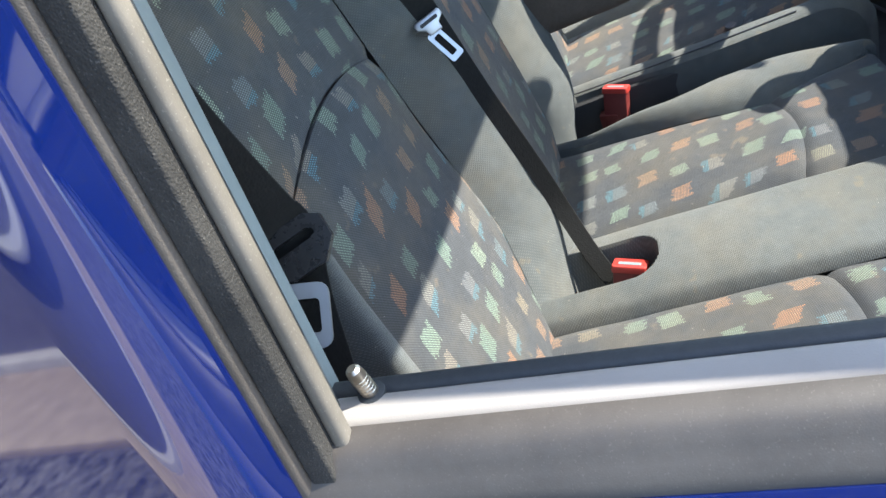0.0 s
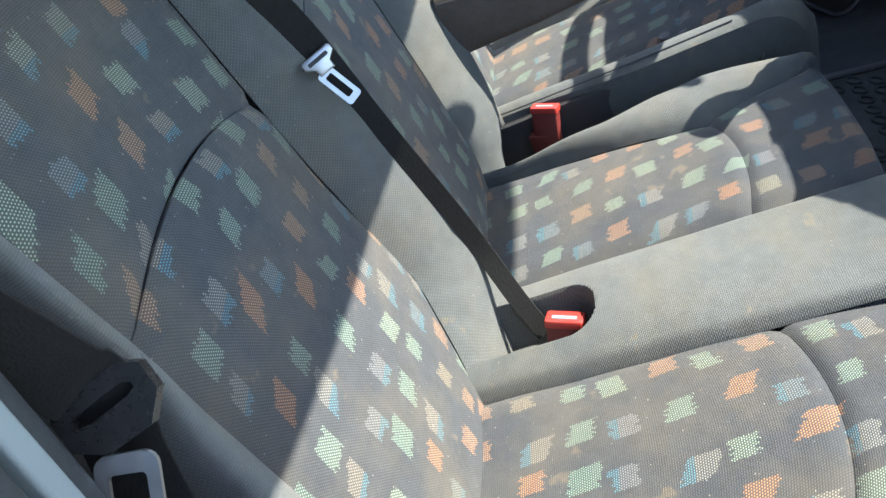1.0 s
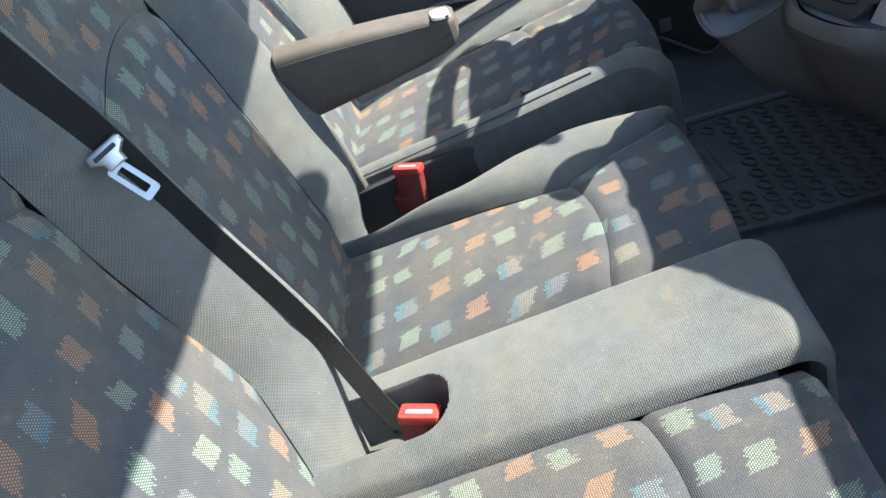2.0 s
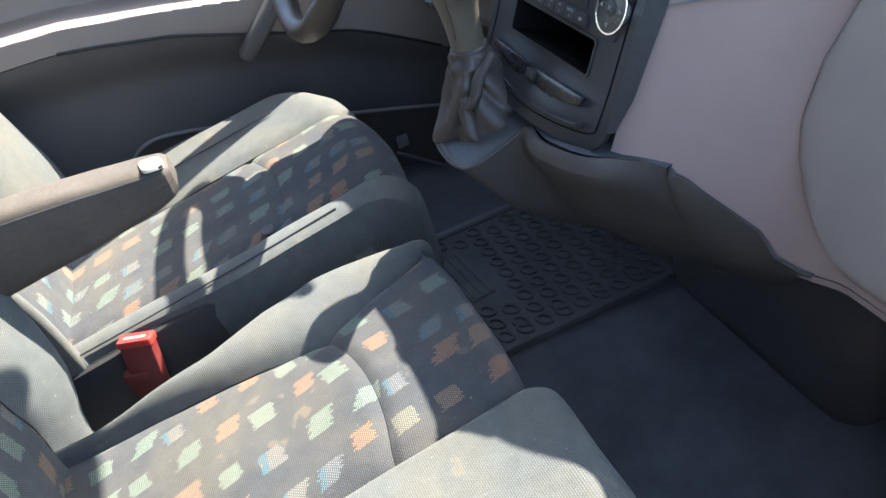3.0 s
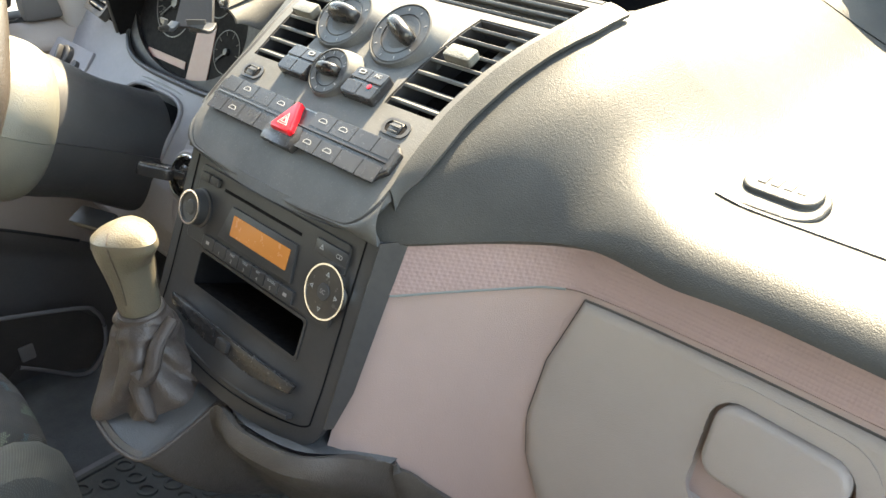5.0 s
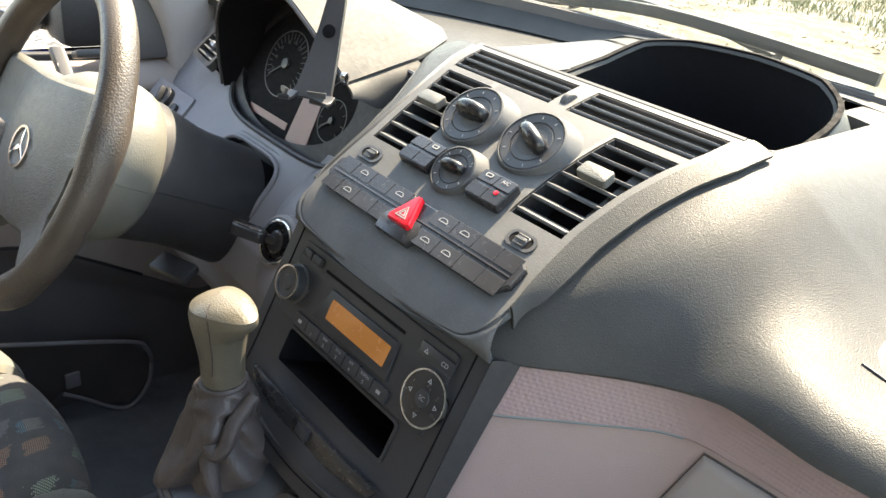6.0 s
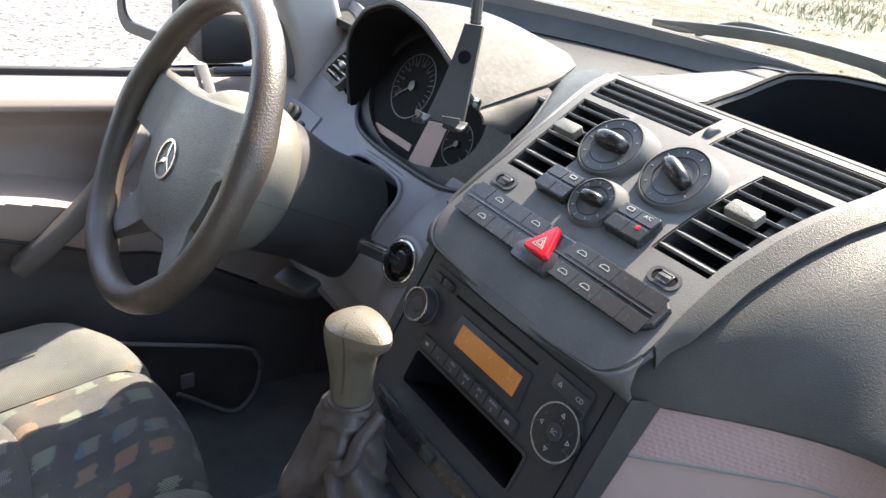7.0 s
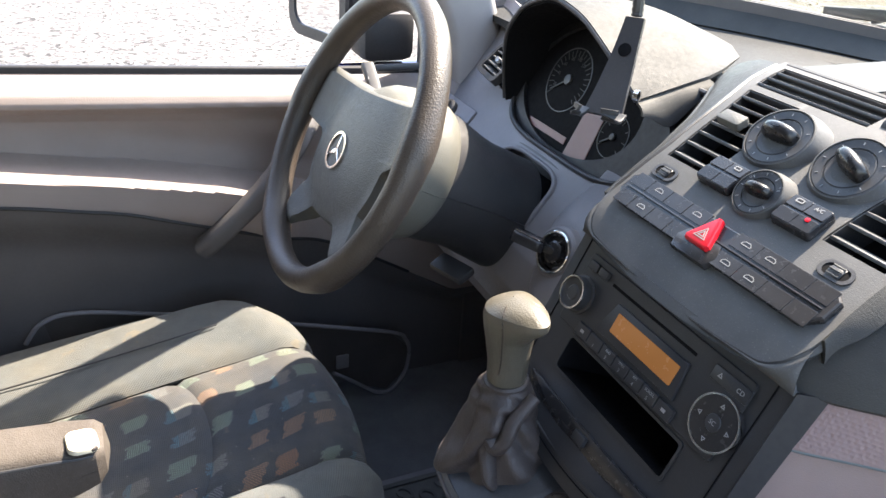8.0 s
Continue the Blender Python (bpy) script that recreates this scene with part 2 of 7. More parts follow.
M_CREAM = plain("worn_foam", (0.72, 0.66, 0.5), 0.8, grain=0.4)
M_DIAL = plain("dial_face", (0.006, 0.006, 0.007), 0.7, spec=0.08)
M_APILLAR = plain("pale_pillar_trim", (0.36, 0.34, 0.33), 0.6, grain=0.15, vary=0.05)
M_DIALRED = plain("dial_panel_red", (0.17, 0.06, 0.05), 0.4)
M_GLASS = clear_glass("windscreen_glass", (0.93, 0.97, 0.95), 0.08)
M_MIRROR = plain("mirror_silver", (0.9, 0.9, 0.9), 0.02, metal=1.0, vary=0.01)


# ---- building tools ----
def thing(name, label, category, at=(0, 0, 0), group="", kind=""):
    ob = new(name)
    ob.location = at
    ob.empty_display_size = 0.05
    return tagged(ob, label, category, group, kind)


def base_of(ob):
    while ob.parent:
        ob = ob.parent
    return Vector(ob.location) if ob.type == "EMPTY" else Vector((0, 0, 0))


def finish(me, mat, smooth):
    me.materials.append(mat)
    if smooth:
        me.polygons.foreach_set("use_smooth", [True] * len(me.polygons))
        me.set_sharp_from_angle(angle=radians(29))


def part(name, bm, mat, parent=None, label="", smooth=True):
    """Links a bmesh, in place in the cab, as one mesh object under a thing or a part."""
    me = bpy.data.meshes.new(name)
    bm.to_mesh(me)
    bm.free()
    finish(me, mat, smooth)
    ob = new(name, me)
    if parent:
        me.transform(Matrix.Translation(-base_of(parent)))
        ob.parent = parent
    return tagged(ob, label) if label else ob


def raw(name, verts, faces, mat, parent=None, label="", uv=None, smooth=True):
    me = bpy.data.meshes.new(name)
    me.from_pydata([tuple(v) for v in verts], [], faces)
    if uv is not None:
        layer = me.uv_layers.new(name="UVMap")
        idx = np.empty(len(me.loops), dtype=np.int32)
        me.loops.foreach_get("vertex_index", idx)
        layer.data.foreach_set("uv", np.asarray(uv, dtype=np.float32)[idx].ravel())
    me.validate()
    finish(me, mat, smooth)
    ob = new(name, me)
    if parent:
        me.transform(Matrix.Translation(-base_of(parent)))
        ob.parent = parent
    return tagged(ob, label) if label else ob


def surf(name, fn, us, vs, mat, parent=None, label="", uv=None, thick=0.006, hole=None):
    """A curved skin over the grid us x vs, closed by a back and a rim; hole(u, v) leaves cells out."""
    nu, nv = len(us), len(vs)
    p = np.array([[fn(u, v) for v in vs] for u in us], dtype=float)
    n = np.cross(np.gradient(p, axis=0), np.gradient(p, axis=1))
    n /= np.linalg.norm(n, axis=2, keepdims=True) + 1e-12
    q = p - n * thick
    verts = np.concatenate([p.reshape(-1, 3), q.reshape(-1, 3)])
    k, faces = nu * nv, []
    for a in range(nu - 1):
        for b in range(nv - 1):
            if hole and hole((us[a] + us[a + 1]) / 2, (vs[b] + vs[b + 1]) / 2):
                continue
            i = a * nv + b
            faces += [(i, i + nv, i + nv + 1, i + 1), (k + i, k + i + 1, k + i + nv + 1, k + i + nv)]
    ring = [b for b in range(nv)] + [a * nv + nv - 1 for a in range(1, nu)] + [(nu - 1) * nv + b for b in range(nv - 2, -1, -1)] + [a * nv for a in range(nu - 2, 0, -1)]
    for i, j in zip(ring, ring[1:] + ring[:1]):
        faces.append((i, j, k + j, k + i))
    uvs = [(uv(u, v) if uv else (u, v)) for u in us for v in vs]
    return raw(name, verts, faces, mat, parent, label, uvs + uvs)


def lin(a, b, n):
    return [a + (b - a) * i / (n - 1) for i in range(n)]


def smooth_path(pts, n=8, closed=False):
    """Catmull-Rom through the points."""
    p, out = [Vector(q) for q in pts], []
    m = len(p)
    for i in range(m if closed else m - 1):
        a, b, c, d = (p[(i - 1) % m], p[i], p[(i + 1) % m], p[(i + 2) % m]) if closed else (p[max(i - 1, 0)], p[i], p[i + 1], p[min(i + 2, m - 1)])
        for k in range(n):
            t = k / n
            out.append(0.5 * ((2 * b) + (c - a) * t + (2 * a - 5 * b + 4 * c - d) * t * t + (3 * b - a - 3 * c + d) * t ** 3))
    return out if closed else out + [p[-1]]


def sweep(name, path, section, mat, parent=None, label="", closed=False, up=(0, 0, 1), scale=None):
    """Carries a closed outline along a path; its first axis stays square to up."""
    m, s, verts = len(path), len(section), []
    for i, p in enumerate(path):
        a = path[(i - 1) % m] if closed or i else p
        b = path[(i + 1) % m] if closed or i < m - 1 else p
        t = (b - a).normalized()
        x = t.cross(Vector(up)).normalized()
        y = x.cross(t).normalized()
        k = scale[i] if scale else 1.0
        verts += [p + x * (q[0] * k) + y * (q[1] * k) for q in section]
    faces = [((i % m) * s + j, (i % m) * s + (j + 1) % s, ((i + 1) % m) * s + (j + 1) % s, ((i + 1) % m) * s + j) for i in range(m if closed else m - 1) for j in range(s)]
    if not closed:
        faces += [tuple(range(s))[::-1], tuple((m - 1) * s + j for j in range(s))]
    ob = raw(name, verts, faces, mat, parent, label)
    bm = bmesh.new()
    bm.from_mesh(ob.data)
    bmesh.ops.recalc_face_normals(bm, faces=bm.faces)
    bm.to_mesh(ob.data)
    bm.free()
    return ob


def circle(r, n=12, squash=1.0):
    return [(r * math.cos(2 * math.pi * i / n), r * squash * math.sin(2 * math.pi * i / n)) for i in range(n)]


def rrect(w, h, r, n=4):
    out = []
    for cx, cy, a0 in ((w / 2 - r, h / 2 - r, 0), (-w / 2 + r, h / 2 - r, 90), (-w / 2 + r, -h / 2 + r, 180), (w / 2 - r, -h / 2 + r, 270)):
        out += [(cx + r * math.cos(radians(a0 + 90 * i / n)), cy + r * math.sin(radians(a0 + 90 * i / n))) for i in range(n + 1)]
    return out


def prism(outline, depth, m, bev=0.0, seg=2):
    """The outline in the plane of m, raised by depth along its normal, the top edge rounded."""
    bm = bmesh.new()
    f = bm.faces.new([bm.verts.new((x, y, 0)) for x, y in outline])
    if f.normal.z < 0 or sum((a[0] * b[1] - b[0] * a[1]) for a, b in zip(outline, outline[1:] + outline[:1])) < 0:
        f.normal_flip()
    r = bmesh.ops.extrude_face_region(bm, geom=[f])
    top = [v for v in r["geom"] if isinstance(v, bmesh.types.BMVert)]
    bmesh.ops.translate(bm, verts=top, vec=(0, 0, depth))
    if bev:
        ed = [e for e in bm.edges if all(v in top for v in e.verts)]
        bmesh.ops.bevel(bm, geom=ed, offset=bev, segments=seg, affect="EDGES", profile=0.5)
    bmesh.ops.recalc_face_normals(bm, faces=bm.faces)
    bm.transform(m)
    return bm


def box(sx, sy, sz, m, bev=0.003, seg=2):
    bm = bmesh.new()
    bmesh.ops.create_cube(bm, size=1)
    bm.transform(Matrix.Diagonal((sx, sy, sz, 1)))
    if bev:
        bmesh.ops.bevel(bm, geom=list(bm.edges), offset=bev, segments=seg, affect="EDGES", profile=0.5)
    bm.transform(m)
    return bm


def lathe(profile, m, n=24):
    """Turns (radius, height) pairs round the normal of m."""
    bm = bmesh.new()
    rings = [[bm.verts.new((r * math.cos(2 * math.pi * i / n), r * math.sin(2 * math.pi * i / n), h)) for i in range(n)] for r, h in profile]
    for a, b in zip(rings, rings[1:]):
        for i in range(n):
            bm.faces.new((a[i], a[(i + 1) % n], b[(i + 1) % n], b[i]))
    bm.faces.new(rings[0][::-1])
    bm.faces.new(rings[-1])
    bmesh.ops.recalc_face_normals(bm, faces=bm.faces)
    bm.transform(m)
    return bm


def axes(o, x, y, z):
    m = Matrix.Identity(4)
    for i, c in enumerate((x, y, z, o)):
        for j in range(3):
            m[j][i] = c[j]
    return m


def sstep(a, b, x):
    t = min(1.0, max(0.0, (x - a) / (b - a)))
    return t * t * (3 - 2 * t)


def lerp(xs, ys, x):
    return float(np.interp(x, xs, ys))


def write(text, size, m, mat, parent, name="lettering"):
    cu = bpy.data.curves.new(name, "FONT")
    cu.body, cu.size, cu.align_x, cu.align_y, cu.extrude = text, size, "CENTER", "CENTER", 0.0001
    cu.materials.append(mat)
    ob = new(name, cu)
    ob.parent = parent
    ob.matrix_basis = Matrix.Translation(-base_of(parent)) @ m
    return ob


# ---- the place: ground, shell of the cab ----
def gravel_mat():
    m, nt, b = mat_nodes("pale_gravel")
    co = nt.nodes.new("ShaderNodeTexCoord").outputs["Object"]
    v = nt.nodes.new("ShaderNodeTexVoronoi")
    v.inputs["Scale"].default_value = 30.0
    link(nt, co, v.inputs["Vector"])
    cs = nt.nodes.new("ShaderNodeSeparateColor")
    link(nt, v.outputs["Color"], cs.inputs[0])
    stone = ramp(nt, cs.outputs[0], [(0.0, (0.025, 0.023, 0.021)), (0.3, (0.12, 0.113, 0.105)), (1.0, (0.30, 0.283, 0.265))])
    patch = ramp(nt, noise_node(nt, co, 0.7, 5.0, 0.6), [(0.35, (0.75, 0.75, 0.75)), (0.7, (1, 1, 1))])
    col = mix(nt, 1.0, stone, patch, "MULTIPLY")
    far = nt.nodes.new("ShaderNodeSeparateXYZ")
    link(nt, co, far.inputs[0])
    litter = maths(nt, "MULTIPLY", ramp(nt, noise_node(nt, co, 2.2, 6.0, 0.7), [(0.4, (0, 0, 0)), (0.56, (1, 1, 1))]), 0.88)
    verge = maths(nt, "MULTIPLY", litter, ramp(nt, maths(nt, "MULTIPLY", far.outputs[1], 0.1), [(0.2, (0, 0, 0)), (0.5, (1, 1, 1))]))
    col = mix(nt, verge, col, (0.085, 0.062, 0.03))
    link(nt, col, b.inputs["Base Color"])
    b.inputs["Roughness"].default_value = 0.9
    bump(nt, b, maths(nt, "ADD", v.outputs["Distance"], noise_node(nt, co, 150.0, 3.0)), 0.8, 0.02)
    return m


GROUND_Z = -0.60
bm = bmesh.new()
bmesh.ops.create_grid(bm, x_segments=60, y_segments=60, size=300)
bm.transform(Matrix.Translation((0, 0, GROUND_Z)))
ground = part("ground", bm, gravel_mat(), None, "", False)
tagged(ground, "pale sunlit gravel yard around the van", "ground", "", "structure")

M_RENDER = plain("grey_render", (0.2, 0.19, 0.2), 0.9, vary=0.12)
yard = part("wall_yard", box(0.2, 40, 0.92, pose(3.25, -10, GROUND_Z + 0.46), 0.01), M_RENDER)
tagged(yard, "low grey rendered wall beside the yard", "wall", "", "structure")
coping = part("wall_coping", box(0.30, 40, 0.05, pose(3.25, -10, GROUND_Z + 0.945), 0.01), plain("pale_coping", (0.5, 0.49, 0.47), 0.8))
tagged(coping, "pale coping on the low wall", "wall", "", "structure")
footway = part("pavement", box(0.62, 40, 0.06, pose(2.80, -10, GROUND_Z + 0.01), 0.01), plain("tan_footway", (0.36, 0.29, 0.21), 0.9, vary=0.2))
tagged(footway, "tan paved strip along the low wall", "pavement", "", "structure")
kerb = part("kerb", box(0.09, 40, 0.10, pose(3.10, -10, GROUND_Z + 0.05), 0.01), plain("pale_kerb", (0.5, 0.48, 0.45), 0.85))
tagged(kerb, "pale kerb at the foot of the low wall", "kerb", "", "structure")

# verge of grass, fallen leaves and loose stones beyond the windscreen
rnd = random.Random(4)
gv, gf = [], []
for k in range(5200):
    gx, gy = rnd.uniform(-22, 3), rnd.uniform(11.0, 24)
    if noise.noise(Vector((gx * 0.5, gy * 0.5, 0))) < -0.12 + 0.25 * (gy < 12):
        continue
    for b in range(4):
        a, hgt, w = rnd.uniform(0, 6.283), rnd.uniform(0.05, 0.2), rnd.uniform(0.006, 0.014)
        bx, by = gx + rnd.gauss(0, 0.07), gy + rnd.gauss(0, 0.07)
        lean = rnd.uniform(0.2, 0.7) * hgt
        n0 = len(gv)
        gv += [(bx - w * math.sin(a), by + w * math.cos(a), GROUND_Z), (bx + w * math.sin(a), by - w * math.cos(a), GROUND_Z),
               (bx + 0.4 * lean * math.cos(a), by + 0.4 * lean * math.sin(a), GROUND_Z + 0.65 * hgt), (bx + lean * math.cos(a), by + lean * math.sin(a), GROUND_Z + hgt)]
        gf += [(n0, n0 + 1, n0 + 2), (n0, n0 + 2, n0 + 3)]


def leaf_mat(name, stops):
    m, nt, b = mat_nodes(name)
    geo = nt.nodes.new("ShaderNodeNewGeometry")
    link(nt, ramp(nt, geo.outputs["Random Per Island"], stops), b.inputs["Base Color"])
    b.inputs["Roughness"].default_value = 0.7
    return m


grass = raw("grass", gv, gf, leaf_mat("verge_grass", [(0.0, (0.05, 0.075, 0.015)), (0.55, (0.1, 0.12, 0.03)), (0.8, (0.16, 0.14, 0.05)), (1.0, (0.2, 0.16, 0.08))]), None, smooth=False)
tagged(grass, "sparse yellow-green grass on the verge", "grass", "", "stuff")
lv_, lf_ = [], []
for k in range(9000):
    gx, gy = rnd.uniform(-20, 3), rnd.uniform(5.0, 20)
    if noise.noise(Vector((gx * 0.7, gy * 0.7, 5))) < 0.0 + 0.3 * (gy < 8):
        continue
    a, s = rnd.uniform(0, 6.283), rnd.uniform(0.015, 0.04)
    n0, c, sn = len(lv_), math.cos(a), math.sin(a)
    lv_ += [(gx - s * c, gy - s * sn, GROUND_Z + 0.004), (gx + 0.45 * s * sn, gy - 0.45 * s * c, GROUND_Z + rnd.uniform(0.004, 0.03)), (gx + s * c, gy + s * sn, GROUND_Z + 0.008), (gx - 0.45 * s * sn, gy + 0.45 * s * c, GROUND_Z + rnd.uniform(0.004, 0.03))]
    lf_ += [(n0, n0 + 1, n0 + 2), (n0, n0 + 2, n0 + 3)]
leaves = raw("leaf_litter", lv_, lf_, leaf_mat("dry_leaves", [(0.0, (0.12, 0.075, 0.035)), (0.5, (0.26, 0.17, 0.08)), (1.0, (0.42, 0.33, 0.2))]), None, smooth=False)
tagged(leaves, "dry brown leaves strewn on the gravel", "leaves", "", "stuff")

# the closed load space behind the cab
for bname, bsize, bat in (("body_side", (0.03, 3.4, 1.5), (-0.872, -2.52, 0.45)), ("wall_back", (1.74, 0.04, 1.5), (0, -4.22, 0.45)), ("roof", (1.30, 1.0, 0.04), (0, -0.85, 1.30)), ("roof_rear", (1.76, 3.1, 0.05), (0, -2.72, 1.22)), ("floor_rear", (1.7, 3.0, 0.05), (0, -2.72, -0.32))):
    bo = part(bname, box(*bsize, pose(*bat), 0.012), M_BLUE)
    tagged(bo, "blue sheet metal body of the van", "van body", "", "structure")

# floor and toe board
floor = surf("floor", lambda u, v: (u, v, -0.052 + 0.55 * max(0.0, v - 0.34) ** 1.0 + 0.004 * math.sin(9 * u) * math.sin(7 * v)), lin(-0.84, 0.84, 30), lin(-1.2, 0.78, 40), M_CARPET, thick=0.02)
tagged(floor, "dark worn carpeted cab floor rising to the toe board", "floor", "", "structure")
wall_rear = part("wall_rear", box(1.72, 0.03, 1.5, pose(0, -1.22, 0.62), 0.004), M_DOORDARK)
tagged(wall_rear, "dark bulkhead behind the seats", "bulkhead", "", "structure")
HEAD_Z = 1.21
head_y = lambda x: -0.2 - 0.22 * x * x
ceiling = surf("ceiling", lambda u, v: (u, head_y(u) + (-1.21 - head_y(u)) * v, HEAD_Z + 0.05 * (1 - (u / 0.75) ** 2) * sstep(0.0, 0.3, v)), lin(-0.64, 0.64, 24), lin(0, 1, 14), M_HEADLINER, thick=-0.05)
tagged(ceiling, "pale cloth headliner", "ceiling", "", "structure")
# roof rails, pillars and shell sides: lower side walls are the doors
for side, word in ((-1, "left"), (1, "right")):
    rail = sweep("roof_rail", [Vector((side * 0.655, y, 1.205)) for y in (-1.22, -0.7, -0.36)], rrect(0.06, 0.1, 0.02), M_HEADLINER)
    tagged(rail, "padded roof rail over the door", "roof rail", "", "structure")
    pil = sweep("pillar_a", smooth_path([(side * 0.805, 0.165, 0.56), (side * 0.79, 0.13, 0.72), (side * 0.718, -0.03, 0.95), (side * 0.625, -0.31, 1.22)], 6), rrect(0.10, 0.05, 0.02), M_APILLAR, up=(side, 0.0, 0.1))
    tagged(pil, "pale grey windscreen pillar trim", "pillar", "", "structure")
base_y = lambda x: 0.55 - 0.33 * x * x
wind = surf("windscreen", lambda u, v: ((0.82 - 0.17 * v) * u, base_y(0.82 * u) * (1 - v) + head_y(0.7 * u) * v, 0.782 + 0.43 * v), lin(-1, 1, 24), lin(0, 1, 10), M_GLASS, thick=0.004)
wind.visible_shadow = False
tagged(wind, "dusty clear windscreen", "windscreen", "", "structure")
wall_front = surf("wall_front", lambda u, v: (u, base_y(u) + 0.005, v), lin(-0.84, 0.84, 24), lin(-0.08, 0.785, 6), M_DOORDARK, thick=-0.02)
tagged(wall_front, "dark firewall under the windscreen", "firewall", "", "structure")
for side in (-1, 1):
    kick = part("kick_panel", box(0.03, 0.42, 0.86, pose(side * 0.835, 0.40, 0.35), 0.004), M_DOORDARK)
    tagged(kick, "dark side wall of the footwell", "side panel", "", "structure")
scuttle = surf("cowl", lambda u, v: (u, base_y(u) + 0.012 + 0.20 * v, 0.775 - 0.06 * v), lin(-0.82, 0.82, 24), lin(0, 1, 5), M_SEAL, thick=0.01)
tagged(scuttle, "black scuttle panel under the wipers", "cowl", "", "structure")
cowl = surf("bonnet", lambda u, v: (0.86 * u, base_y(0.86 * u) + 0.21 + 0.75 * v, 0.70 - 0.42 * v ** 1.6 - 0.02 * u * u), lin(-1, 1, 16), lin(0, 1, 10), M_BLUE, thick=0.01)
tagged(cowl, "glossy blue van bonnet", "bonnet", "", "structure")
for wx in (-0.42, 0.22):
    wiper = thing("windscreen_wiper", "black windscreen wiper resting low on the glass", "wiper", (wx, 0.6, 0.76), "wipers")
    sweep("arm", smooth_path([(wx, 0.66, 0.765), (wx + 0.1, 0.645, 0.80), (wx + 0.3, 0.60, 0.80), (wx + 0.42, 0.56, 0.79)], 5), rrect(0.018, 0.010, 0.003), M_SEAL, wiper)
    sweep("blade", smooth_path([(wx + 0.02, base_y(wx) + 0.03, 0.785), (wx + 0.25, base_y(wx + 0.25) + 0.0, 0.81), (wx + 0.55, base_y(wx + 0.55) + 0.0, 0.80)], 6), rrect(0.010, 0.016, 0.002), M_SEAL, wiper)

rearview = thing("rear_view_mirror", "unseen rear-view mirror with an added board that shades the middle seat back", "mirror", (-0.13, -0.08, 1.13))
# unseen square board, added to cast shade on the middle backrest
part("foot", box(0.25, 0.25, 0.02, pose(-0.135, -0.105, 1.140, -29, 0, 0), 0.006), M_BLACK, rearview, "added black board blocking sun from the middle seat back")
part("stem", box(0.03, 0.03, 0.06, pose(-0.135, -0.10, 1.095), 0.008), M_BLACK, rearview)
part("housing", box(0.25, 0.03, 0.075, pose(-0.135, -0.14, 1.075, -15, 0, 0), 0.012, 3), M_BLACK, rearview)

# ---- seats ----
SL = 0.16
TH = math.atan(SL)


def cushion_point(x, s, h, yb, zb, length, r=0.04):
    c, sn = math.cos(TH), math.sin(TH)
    if s <= length:
        return Vector((x, yb + s * c - h * sn, zb + s * sn + h * c))
    a = min((s - length) / r, math.pi / 2 + 0.12)
    y0, z0 = yb + length * c, zb + length * sn
    ty, tz = math.cos(TH - a), math.sin(TH - a)
    y = y0 + r * (math.sin(a - TH) + sn)
    z = z0 + r * (math.cos(a - TH) - c)
    rest = max(0.0, s - length - r * (math.pi / 2 + 0.12))
    return Vector((x, y + rest * ty - h * tz, z + rest * tz + h * ty))


def cushion_panel(name, x0, x1, s0, s1, yb, zb, length, parent, mat, nu=16, nv=30, dome=0.01, groove=0.006, lift=0.0, plan=None, extra=None, r=0.04, label=""):
    """One sewn panel: domed between its seams; edges may be numbers or functions."""
    f = lambda e, k: e(k) if callable(e) else e

    def at(u, v):
        xm = 0.5 * (f(x0, 0.3) + f(x1, 0.3))
        s = f(s0, f(x0, 0.3) + u * (f(x1, 0.3) - f(x0, 0.3))) * (1 - v) + f(s1, f(x0, 0.3) + u * (f(x1, 0.3) - f(x0, 0.3))) * v
        x = f(x0, s) + u * (f(x1, s) - f(x0, s))
        w, ln = abs(f(x1, s) - f(x0, s)), abs(f(s1, x) - f(s0, x))
        du, dv = min(u, 1 - u) * w, min(v, 1 - v) * ln
        h = lift + dome * math.sin(math.pi * u) ** 0.6 * 1.0 - groove * (math.exp(-(du / 0.007) ** 2) + math.exp(-(dv / 0.007) ** 2))
        h += 0.003 * noise.noise(Vector((x * 11, s * 11, 3.1)))
        if extra:
            h += extra(x, s)
        p = cushion_point(x, s, h, yb, zb, length, r)
        if plan:
            p.y -= plan(x)
        return p

    return surf(name, at, lin(0, 1, nu), lin(0, 1, nv), mat, parent, label, uv=lambda u, v: (at(u, v).x, f(s0, 0.1) * (1 - v) + f(s1, 0.1) * v), thick=0.02)


